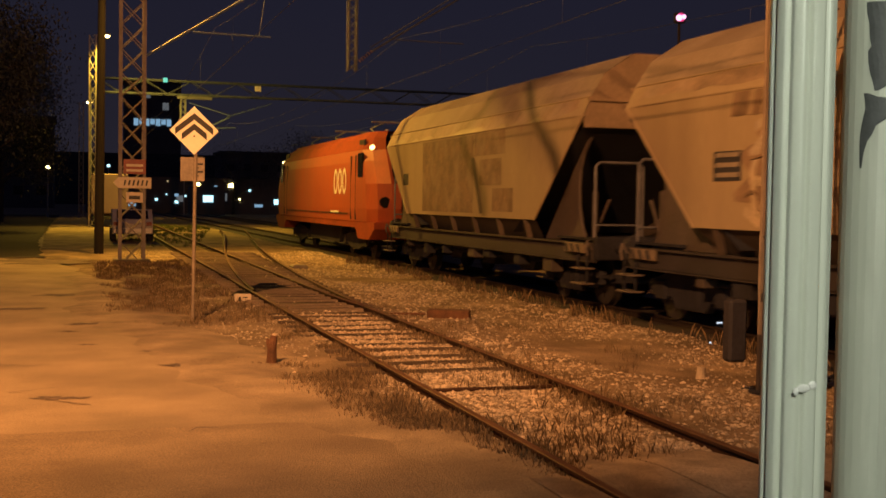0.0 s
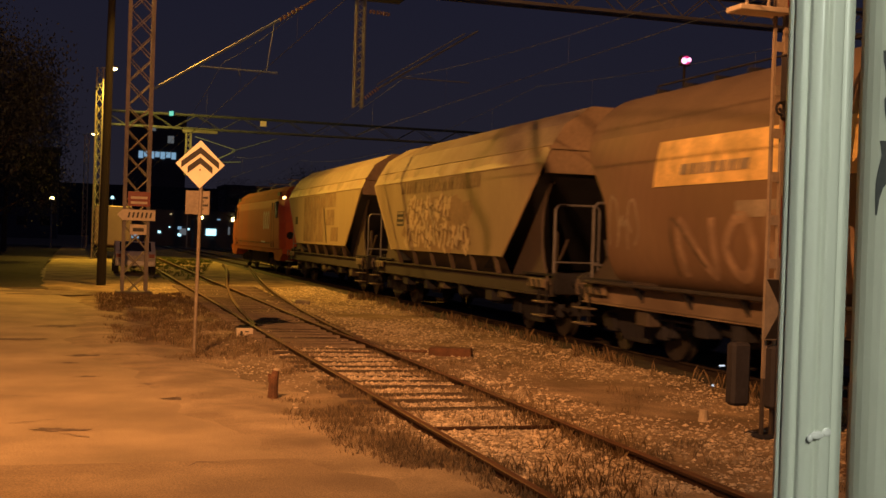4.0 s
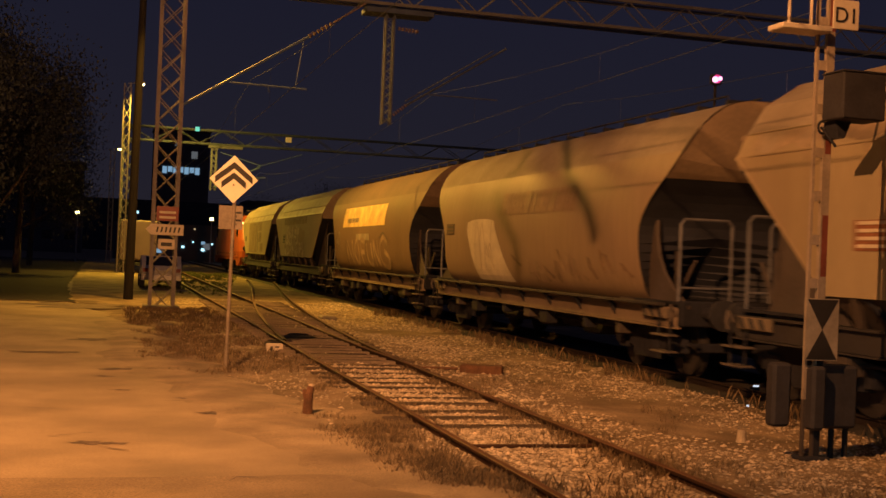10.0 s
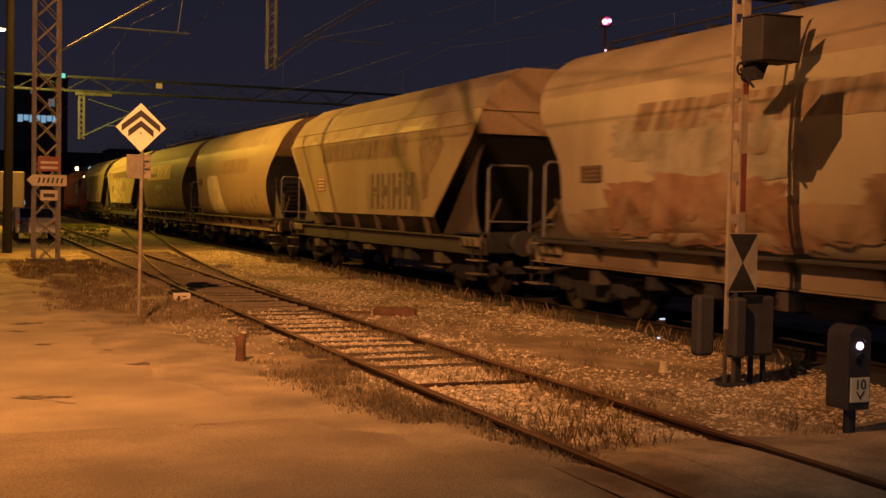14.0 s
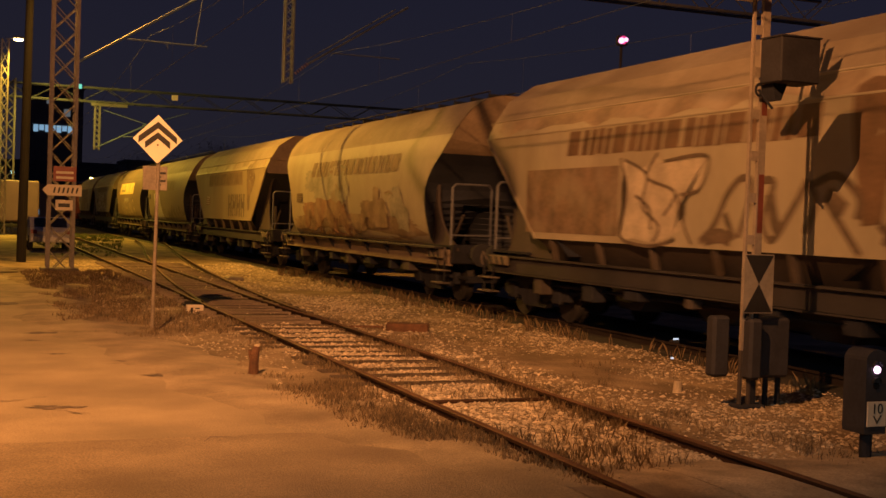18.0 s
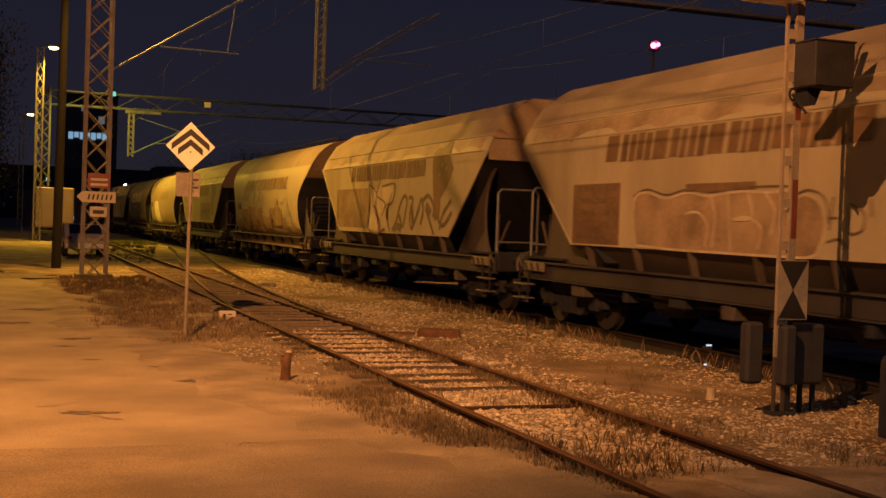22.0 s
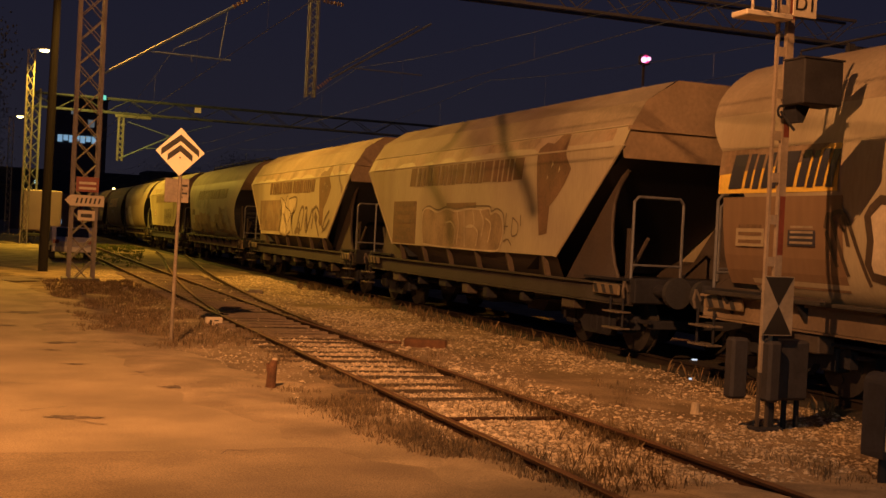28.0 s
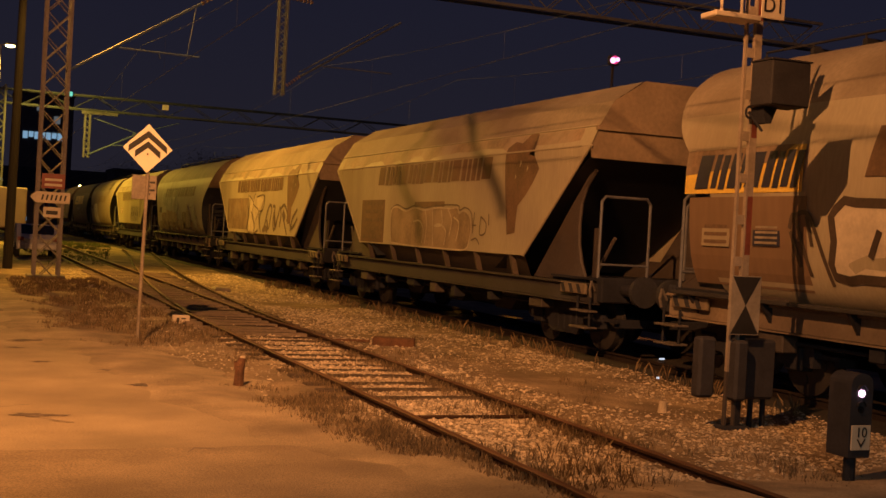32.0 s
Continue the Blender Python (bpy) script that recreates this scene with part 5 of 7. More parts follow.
    strokes(w, flat_x, [[(-0.62, 1.6), (-0.95, 1.66), (-1.2, 1.6)], [(-1.98, 2.2), (-2.1, 1.85), (-2.2, 1.75)], [(-3.05, 2.2), (-3.35, 2.0)]], 0.19, M_SPRAY_GREY2, "thick end of the black tag", 0.004)
    figure(w, -3.75, flat_x, M_DECAL)
    place_vehicle(w, 8.46)
    # 8: angular, lettering, panel and outlined bubble graffiti
    w = angular_wagon("pale angular grain hopper wagon with outlined bubble graffiti", 8)
    letters(w, 3.4, -3.05, 2.83, 3.26, 13, flat_x, M_DECAL, "dark brown lettering block")
    placard(w, 3.68, 2.0, 1.65, 1.0, flat_x, M_DECAL, 5, "dark brown data panel")
    ring = [(2.28, 1.52), (2.38, 1.9), (2.34, 2.26), (2.0, 2.33), (1.43, 2.24), (0.87, 2.31), (0.28, 2.26), (-0.45, 2.31), (-1.11, 2.29), (-1.48, 2.31), (-1.60, 2.2), (-1.85, 2.25), (-2.12, 2.14), (-2.22, 1.9), (-2.16, 1.66), (-2.0, 1.50), (-1.5, 1.475)]
    part("graffiti_fill", decal(flat_x, smooth_path(ring, 3), 0.005), M_BUBBLE, w, "brown bubble graffiti fill")
    strokes(w, flat_x, [ring + [(0.1, 1.48), (1.2, 1.485), (2.28, 1.52)], [(0.91, 2.01), (0.55, 2.03), (0.30, 1.84), (0.36, 1.56)], [(0.24, 2.27), (0.12, 1.96), (0.18, 1.55)], [(-0.17, 2.28), (-0.28, 1.52)],
                        [(-0.65, 2.28), (-0.74, 1.97), (-0.3, 1.93)], [(-0.3, 1.93), (-0.6, 1.97), (-0.95, 1.84), (-0.9, 1.55)], [(-1.04, 2.27), (-1.24, 2.05), (-1.16, 1.74)], [(-1.34, 2.12), (-1.63, 1.99), (-1.52, 1.64)]],
            0.035, M_TAG_DULL, "pale graffiti outline", 0.006)
    strokes(w, flat_x, [[(2.42, 2.28), (2.0, 2.38), (1.43, 2.29), (0.87, 2.36), (0.28, 2.31), (-0.5, 2.36), (-1.48, 2.36), (-1.62, 2.26), (-1.9, 2.31), (-2.2, 2.2), (-2.29, 1.9)], [(-2.36, 2.22), (-2.30, 1.82)], [(-2.29, 1.97), (-2.46, 1.97)], [(-2.66, 2.14), (-2.64, 1.81), (-2.88, 1.83), (-2.91, 2.02), (-2.66, 2.14)], [(-3.02, 2.19), (-3.04, 1.98)], [(-2.26, 1.68), (-2.48, 1.72), (-2.65, 1.61)]],
            0.03, M_SPRAY_GREY2, "thin black tag stroke", 0.003)
    patch(w, flat_x, 0.9, -0.8, 2.33, 2.44, M_DECAL, "dark strip")
    figure(w, -3.95, flat_x, M_DECAL)
    place_vehicle(w, -6.74)
    # 9: round, dark-blue lettering on yellow
    w = round_wagon("pale barrel-sided grain hopper wagon with yellow banner and black graffiti", 9, M_WAGON)
    patch(w, round_x, 6.3, 3.9, 1.3, 2.44, M_WAGON_BROWN, "brown stained lower side", "stain", 0.003)
    patch(w, round_x, 6.42, 4.0, 2.49, 3.06, M_YELLOW, "yellow banner", "banner")
    part("banner_fade", quad(round_x, [(6.43, 3.07), (4.2, 3.07), (4.6, 2.86), (6.43, 2.74)], 0.009), M_DECAL_PALE, w, "faded brown part of the banner")
    letters(w, 6.2, 4.05, 2.54, 3.0, 6, lambda z: round_x(z) - 0.007, M_NAVY, "dark blue slanted lettering block", 0.22)
    for k, (cy, ry, rz) in enumerate(((2.75, 0.72, 0.46), (1.25, 0.62, 0.50), (-0.2, 0.66, 0.44), (-1.6, 0.6, 0.48))):
        rnd = random.Random(90 + k)
        ring = [(cy + ry * math.copysign(abs(math.cos(a)) ** 0.5, math.cos(a)) * rnd.uniform(0.9, 1.1), 1.92 + rz * math.copysign(abs(math.sin(a)) ** 0.5, math.sin(a)) * rnd.uniform(0.9, 1.1)) for a in [6.2832 * q / 18 for q in range(18)]]
        bm = B()
        mid = bm.verts.new((round_x(1.92) - 0.006, cy, 1.92))
        vs = [bm.verts.new((round_x(v) - 0.006, u, v)) for u, v in ring]
        for a, b in zip(vs, vs[1:] + vs[:1]):
            bm.faces.new((mid, a, b))
        part("graffiti_fill", bm, M_SPRAY_LIGHT, w, "pale bubble letter fill")
        bm = B()
        stroke(bm, lambda z: round_x(z) - 0.004, ring + ring[:2], 0.11)
        stroke(bm, lambda z: round_x(z) - 0.006, [(cy + 0.1, 1.75), (cy - 0.05, 2.05)], 0.09)
        part("graffiti_outline", bm, M_SPRAY_DARK, w, "bold black bubble outline")
    strokes(w, round_x, [[(4.20, 2.05), (4.12, 2.22), (3.98, 1.9), (3.85, 1.5)], [(4.12, 2.2), (3.86, 2.22), (3.62, 1.75), (3.5, 1.4)], [(4.18, 2.02), (4.02, 1.6)], [(3.88, 2.2), (3.8, 1.85)]], 0.06, M_SPRAY_DARK, "black angular tag stroke", 0.006)
    letters(w, 2.98, -3.2, 2.62, 3.2, 13, round_x, M_DECAL, "dark brown lettering block")
    placard(w, 4.65, 1.99, 0.52, 0.32, round_x, M_NAVY, 5, "black data plate with pale print", M_SPRAY_GREY)
    placard(w, 5.7, 2.0, 0.6, 0.4, round_x, M_WAGON, 4, "small printed data block")
    place_vehicle(w, -22.6)


def make_locomotive():
    w = empty("electric_locomotive", Matrix.Identity(4), "red electric locomotive with white emblem leading the train", "locomotive", "freight train")
    # half-width, height and half-length of each level, nose narrowing towards the ends
    lev = [(1.46, 1.15, 9.05), (1.49, 1.55, 9.15), (1.49, 2.3, 9.0), (1.47, 3.0, 8.45), (1.42, 3.35, 8.1), (1.22, 3.72, 7.6), (0.95, 3.95, 7.2)]
    bm = B()
    seg = [-1, -0.965, -0.90, -0.6, 0, 0.6, 0.90, 0.965, 1]
    nar = [0.62, 0.86, 1, 1, 1, 1, 1, 0.86, 0.62]
    grid = []
    for s in (-1, 1):
        g = [[bm.verts.new((s * x * n, L * k, z)) for k, n in zip(seg, nar)] for x, z, L in lev[:5]]
        for a, b in zip(g, g[1:]):
            for i in range(len(seg) - 1):
                bm.faces.new((a[i], a[i + 1], b[i + 1], b[i]))
        grid.append(g)
    for i in range(len(seg) - 1):
        bm.faces.new((grid[0][-1][i], grid[0][-1][i + 1], grid[1][-1][i + 1], grid[1][-1][i]))
    for i in (0, -1):
        for k in range(4):
            bm.faces.new((grid[0][k][i], grid[0][k + 1][i], grid[1][k + 1][i], grid[1][k][i]))
    bmesh.ops.recalc_face_normals(bm, faces=bm.faces)
    part("body", bm, M_RED, w, "glossy red sloping-nosed body")
    bm = B()
    rows = [[bm.verts.new((s * x * n * 1.002, L * k, z + 0.004)) for k, n in zip(seg, nar)] for s, part_lev in ((-1, lev[4:]), (1, lev[:3:-1])) for x, z, L in part_lev]
    for a, b in zip(rows, rows[1:]):
        for i in range(len(seg) - 1):
            bm.faces.new((a[i], a[i + 1], b[i + 1], b[i]))
    bmesh.ops.recalc_face_normals(bm, faces=bm.faces)
    part("roof", bm, M_LOCO_ROOF, w, "dull red roof")
    bm = B()
    prism(bm, [(-9.0, 1.16), (9.0, 1.16), (9.0, 0.95), (8.3, 0.62), (6.9, 0.62), (6.5, 0.95), (-6.5, 0.95), (-6.9, 0.62), (-8.3, 0.62), (-9.0, 0.95)], "x", -1.44, 1.44)
    part("skirt", bm, M_LOCO_ROOF, w, "dull red lower skirt")
    for s in (-1, 1):
        bm = B()
        for k in range(5):
            box(bm, s * 1.494 - 0.006, s * 1.494 + 0.006, -5.6 + 2.35 * k, -3.5 + 2.35 * k, 1.36, 1.39)
        part("side_seam", bm, M_BLACKISH, w, "thin dark seam along the lower body")
    bm = B()
    prism(bm, [(-3.0, 0.95), (3.0, 0.95), (2.6, 0.35), (-2.6, 0.35)], "x", -1.1, 1.1)
    part("transformer_box", bm, M_FRAME, w, "dark underfloor equipment box")
    for s in (-1, 1):
        for e in (-1, 1):
            bm = B()
            box(bm, s * 1.47 - 0.03, s * 1.47 + 0.03, min(e * 7.0, e * 7.65), max(e * 7.0, e * 7.6), 2.5, 3.25, 0.02)
            part("cab_window", bm, M_GLASSY, w, "dark cab side window")
            bm = B()
            box(bm, s * 1.485 - 0.01, s * 1.485 + 0.02, min(e * 6.0, e * 6.05), max(e * 6.0, e * 6.05), 1.2, 3.2)
            box(bm, s * 1.485 - 0.01, s * 1.485 + 0.02, min(e * 6.65, e * 6.7), max(e * 6.65, e * 6.7), 1.2, 3.2)
            part("door_seam", bm, M_BLACKISH, w)
            bm = B()
            box(bm, s * 1.30 - 0.03, s * 1.30 + 0.03, min(e * 6.5, e * 7.2), max(e * 6.5, e * 7.2), 3.46, 3.68)
            part("roof_vent", bm, M_BLACKISH, w, "dark roof vent")
    # front windows and lamps
    for e in (-1, 1):
        bm = B()
        vs = [bm.verts.new(c) for c in ((-0.86, e * 9.06, 2.32), (0.86, e * 9.06, 2.32), (0.84, e * 8.52, 3.0), (-0.84, e * 8.52, 3.0))]
        bm.faces.new(vs)
        part("windscreen", bm, M_GLASSY, w, "raked dark windscreen")
        for s in (-1, 1):
            bm = B()
            tube(bm, (s * 1.12, e * 8.9, 1.75), (s * 1.12, e * 9.04, 1.75), 0.16, 14)
            part("headlight", bm, M_GLASSY, w, "unlit headlight cluster")
            bm = B()
            tube(bm, (s * 0.875, e * 9.05, 1.03), (s * 0.875, e * 9.62, 1.03), 0.12, 12)
            tube(bm, (s * 0.875, e * 9.55, 1.03), (s * 0.875, e * 9.64, 1.03), 0.26, 16)
            part("buffer", bm, M_FRAME, w)
    bm = B()
    for k, u in enumerate((-3.75, -4.42, -5.09)):
        ring = [(u + 0.24 * math.cos(a), 2.42 + 0.36 * math.sin(a)) for a in [6.2832 * i / 16 for i in range(17)]]
        stroke(bm, lambda z: -1.492, ring, 0.14)
    part("emblem", bm, M_WHITE, w, "white rounded operator emblem")
    bm = B()
    stroke(bm, lambda z: -1.50, [(-3.0, 1.42), (-4.3, 1.42)], 0.07)
    part("stencil", bm, M_WHITE, w, "small pale stencil")
    for y in (-5.2, 0.5, 5.2):
        bm = B()
        for s in (-1, 1):
            path_tube(bm, [(s * 0.5, y, 4.0), (s * 0.45, y + 0.9, 4.18), (s * 0.35, y - 0.5, 4.3)], 0.025, 6)
        tube(bm, (-0.75, y - 0.5, 4.32), (0.75, y - 0.5, 4.32), 0.03, 6)
        box(bm, -0.6, 0.6, y - 0.7, y + 0.9, 3.93, 4.02)
        part("pantograph", bm, M_PIPE, w, "folded pantograph")
    bm = B()
    for k in range(6):
        y = -3.6 + 1.3 * k
        for q in range(4):
            tube(bm, (0.3, y, 3.98 + 0.07 * q), (0.3, y, 4.02 + 0.07 * q), 0.07, 10)
    part("roof_insulator", bm, M_INSULATOR, w, "roof insulators")
    bm = B()
    tube(bm, (-1.20, -7.75, 3.42), (-1.26, -7.82, 3.40), 0.07, 10)
    part("marker_lamp", bm, G_HEAD, w, "lit marker lamp")
    bogie(w, -4.95, 3.0)
    bogie(w, 4.95, 3.0)
    place_vehicle(w, 118.9)


make_train()
make_locomotive()

# ---- yard furniture ----


def warning_sign():
    x, y = 2.87, 16.43
    s = empty("warning_sign", pose(x, y, 0), "pale diamond board with two black chevrons on a slim post", "sign")
    bm = tube(B(), (0, 0.03, -0.1), (0.03, 0.03, 3.0), 0.028, 10)
    part("post", bm, M_BACKPLATE, s, "slim grey steel post")
    c, r = 2.97, 0.375
    bm = B()
    prism(bm, [(0, c - r), (r, c), (0, c + r), (-r, c)], "y", -0.02, -0.005)
    part("board", bm, M_SIGN, s, "pale yellow diamond board")
    for k in (0, 1):
        bm = B()
        top, w = c + 0.27 - 0.16 * k, 0.075
        reach = 0.29 - 0.10 * k
        for d in (-1, 1):
            prism(bm, [(0, top), (0, top - w * 1.35), (d * reach, top - w * 1.35 - reach * 0.80), (d * reach, top - reach * 0.80)][::d], "y", -0.026, -0.021)
        part("chevron", bm, M_SIGN_BLACK, s, "black chevron")
    bm = B()
    box(bm, -0.2, 0.17, 0.045, 0.06, 2.19, 2.56, 0.004)
    bp = part("back_plate", bm, M_BACKPLATE, s, "small grey square plate behind the post")
    bm = B()
    for k in range(4):
        box(bm, 0.06, 0.075 + 0.07 * (k % 2), 0.040, 0.0445, 2.26 + 0.06 * k, 2.29 + 0.06 * k)
    part("print", bm, M_SIGN_BLACK, bp, "worn dark print")
    bm = B()
    box(bm, -0.012, 0.012, -0.027, -0.02, c - 0.1, c - 0.075)
    part("bolt", bm, M_RUST, s)
    return s


def lattice(bm, x0, x1, y0, y1, z0, z1, n, leg=0.045, lace=0.018):
    for x in (x0, x1):
        for y in (y0, y1):
            box(bm, x - leg, x + leg, y - leg, y + leg, z0, z1)
    dz = (z1 - z0) / n
    for k in range(n):
        a, b = z0 + k * dz, z0 + (k + 1) * dz
        for y in (y0, y1):
            tube(bm, (x0, y, a), (x1, y, b), lace, 5)
            tube(bm, (x1, y, a), (x0, y, b), lace, 5)
        for x in (x0, x1):
            tube(bm, (x, y0, a), (x, y1, b), lace, 5)


def truss(bm, x0, x1, y0, y1, z0, z1, n, leg=0.05, lace=0.022):
    for y in (y0, y1):
        for z in (z0, z1):
            box(bm, x0, x1, y - leg, y + leg, z - leg, z + leg)
    d = (x1 - x0) / n
    for k in range(n):
        a, b = x0 + k * d, x0 + (k + 1) * d
        za, zb = (z0, z1) if k % 2 else (z1, z0)
        for y in (y0, y1):
            tube(bm, (a, y, za), (b, y, zb), lace, 5)
        tube(bm, (a, y0, z0), (b, y1, z0), lace, 5)


def insulator(bm, p, q, discs=6, r=0.07):
    p, q = Vector(p), Vector(q)
    for k in range(discs):
        a, b = p.lerp(q, (k + 0.1) / discs), p.lerp(q, (k + 0.7) / discs)
        tube(bm, a, b, r, 10, r * 0.6)


def gantry_near():
    y = 34.3
    g = empty("catenary_gantry", pose(0, y, 0), "rust-stained lattice portal carrying the overhead line", "gantry")
    bm = B()
    lattice(bm, 2.34, 3.02, -0.34, 0.34, -0.1, 10.6, 15)
    part("tower", bm, M_LATTICE, g, "square lattice tower with crossed lacing")
    bm = B()
    box(bm, 2.15, 3.2, -0.5, 0.5, -0.05, 0.10, 0.02)
    part("footing", bm, M_CONCRETE_SLAB, g, "concrete footing")
    bm = B()
    truss(bm, 2.7, 30, -0.3, 0.3, 9.75, 10.65, 26)
    part("beam", bm, M_BEAM, g, "long lattice cross beam")
    bm = B()
    lattice(bm, 9.22, 9.48, -0.12, 0.12, 6.0, 9.7, 14, 0.025, 0.010)
    part("dropper", bm, M_GANTRY_DARK, g, "slim hanging lattice dropper")
    bm = B()
    box(bm, 8.5, 10.7, -0.4, 0.4, 9.45, 9.62, 0.02)
    part("hanger_plate", bm, M_GANTRY_DARK, g, "steel hanger plate under the beam")
    bm = B()
    tube(bm, (3.05, -0.3, 6.12), (6.75, -0.3, 8.5), 0.038, 8)
    tube(bm, (4.4, -0.3, 6.9), (6.75, -0.3, 6.87), 0.025, 6)
    tube(bm, (5.55, -0.3, 6.88), (5.6, -0.3, 6.7), 0.02, 6)
    tube(bm, (6.6, -0.3, 8.4), (6.4, -0.3, 6.9), 0.014, 5)
    part("cantilever", bm, M_TUBE, g, "bright inclined cantilever tube")
    bm = B()
    insulator(bm, (6.75, -0.3, 8.5), (7.5, -0.3, 9.0))
    tube(bm, (7.5, -0.3, 9.0), (8.5, -0.3, 9.7), 0.03, 6)
    part("insulator", bm, M_INSULATOR, g, "ribbed brown insulator")
    for p, q in (((9.6, -0.1, 9.05), (10.3, -0.1, 9.0)), ((9.55, -0.1, 6.3), (9.95, -0.25, 6.65))):
        bm = B()
        insulator(bm, p, q)
        part("insulator", bm, M_INSULATOR, g, "ribbed brown insulator")
    bm = B()
    tube(bm, (9.9, -0.2, 6.6), (13.0, -0.8, 8.6), 0.032, 8)
    tube(bm, (9.9, -0.2, 6.75), (12.6, -0.7, 8.5), 0.018, 6)
    tube(bm, (10.6, -0.4, 7.0), (12.8, -0.7, 6.95), 0.018, 6)
    part("cantilever", bm, M_GANTRY_DARK, g, "inclined cantilever tube")
    # plates on the tower
    for nm, x0, x1, z0, z1, mat, lab in (("red_plate", 2.42, 3.06, 2.62, 3.05, M_RED_SIGN, "dark red plate with unreadable lines"),
                                         ("small_plate", 2.50, 2.98, 1.78, 2.08, M_WHITE_SIGN, "small white plate with a dark pictogram")):
        bm = box(B(), x0, x1, -0.43, -0.41, z0, z1, 0.004)
        p = part(nm, bm, mat, g, lab)
        bm = B()
        n = 2 if nm == "red_plate" else 1
        for k in range(n):
            zz = z1 - 0.16 - 0.15 * k
            box(bm, x0 + 0.08, x1 - 0.08, -0.436, -0.431, zz - 0.05, zz + (0.02 if n == 2 else 0.06))
        part("print", bm, M_WHITE_SIGN if n == 2 else M_SIGN_BLACK, p)
    bm = B()
    prism(bm, [(2.12, 2.36), (2.28, 2.20), (3.22, 2.20), (3.22, 2.52), (2.28, 2.52)], "y", -0.45, -0.43)
    p = part("arrow_plate", bm, M_WHITE_SIGN, g, "white arrow plate with dark unreadable letters")
    bm = B()
    for k in range(6):
        u = 2.42 + 0.125 * k
        prism(bm, [(u, 2.28), (u + 0.05, 2.28), (u + 0.085, 2.44), (u + 0.035, 2.44)], "y", -0.456, -0.451)
    part("print", bm, M_SIGN_BLACK, p)
    return g


def gantry_far():
    y = 79.0
    g = empty("catenary_gantry", pose(0, y, 0), "yellow-lit lattice portal farther along the line", "gantry")
    bm = B()
    lattice(bm, 1.9, 2.7, -0.4, 0.4, -0.1, 10.0, 12, 0.06, 0.03)
    part("tower", bm, M_GANTRY, g)
    bm = B()
    truss(bm, 2.2, 36, -0.35, 0.35, 8.85, 9.75, 22, 0.05, 0.025)
    part("beam", bm, M_GANTRY_DARK, g, "long lattice cross beam")
    bm = B()
    box(bm, 7.4, 9.7, -0.5, -0.3, 8.55, 8.75)
    lattice(bm, 7.65, 7.95, -0.45, -0.15, 5.7, 8.6, 8, 0.05, 0.02)
    part("dropper", bm, M_GANTRY, g, "hanging dropper post")
    bm = B()
    tube(bm, (7.9, -0.5, 5.9), (10.8, -1.2, 7.4), 0.05, 6)
    tube(bm, (8.2, -0.5, 8.3), (10.8, -1.2, 7.5), 0.03, 6)
    tube(bm, (9.4, -0.9, 6.6), (11.2, -1.2, 6.7), 0.035, 6)
    tube(bm, (10.6, -1.2, 7.4), (13.6, -1.2, 8.4), 0.03, 6)
    part("cantilever", bm, M_TUBE, g, "cantilever tubes")
    bm = box(B(), 12.55, 12.95, -0.55, -0.4, 9.25, 9.6)
    part("small_plate", bm, M_WHITE, g, "small bright plate on the beam")
    part("green_lamp", box(B(), 6.48, 6.77, -0.5, -0.4, 9.6, 9.9, 0.03), G_GREEN, g, "small green lamp on the beam")
    return g


def wires():
    w = empty("overhead_wires", Matrix.Identity(4), "copper contact and carrier wires over the tracks", "overhead wire")
    for x, z0 in ((TRACK_X, 5.75), (TRACK_X + 4.5, 5.75), (5.1, 5.75)):
        bm = B()
        y0 = -10
        tube(bm, (x, -45, z0), (x, 240, z0), 0.007, 5)
        spans = [(-10, 34.3), (34.3, 79), (79, 125), (125, 180)]
        for a, b in spans:
            pts = []
            for k in range(11):
                t = k / 10
                pts.append((x, a + (b - a) * t, z0 + 0.45 + 0.9 * (2 * t - 1) ** 2))
            for p, q in zip(pts, pts[1:]):
                tube(bm, p, q, 0.006, 5)
            for k in (1, 3, 5, 7, 9):
                tube(bm, pts[k], (x, pts[k][1], z0), 0.003, 4)
        part("wire", bm, M_WIRE, w)


def bollard():
    b = empty("bollard", pose(3.3, 11.3, 0), "short rusty iron stub standing in the gravel", "bollard")
    bm = B()
    tube(bm, (0, 0, -0.05), (0.01, 0, 0.25), 0.062, 12, 0.055)
    tube(bm, (0.01, 0, 0.25), (0.03, 0, 0.35), 0.055, 9, 0.035)
    tube(bm, (-0.03, 0.01, 0.22), (-0.045, 0.01, 0.31), 0.025, 7, 0.015)
    for v in bm.verts:
        v.co += Vector((noise.noise(v.co * 14), noise.noise(v.co * 14 + Vector((5, 0, 0))), 0)) * 0.012
    part("stem", bm, M_RUST, b, "rusty cylindrical stem")
    bm = B()
    bmesh.ops.create_uvsphere(bm, u_segments=12, v_segments=8, radius=0.034, matrix=pose(0.035, 0, 0.355) @ Matrix.Diagonal((1.1, 1, 0.7, 1)))
    part("cap", bm, M_STONE, b, "pale worn cap")


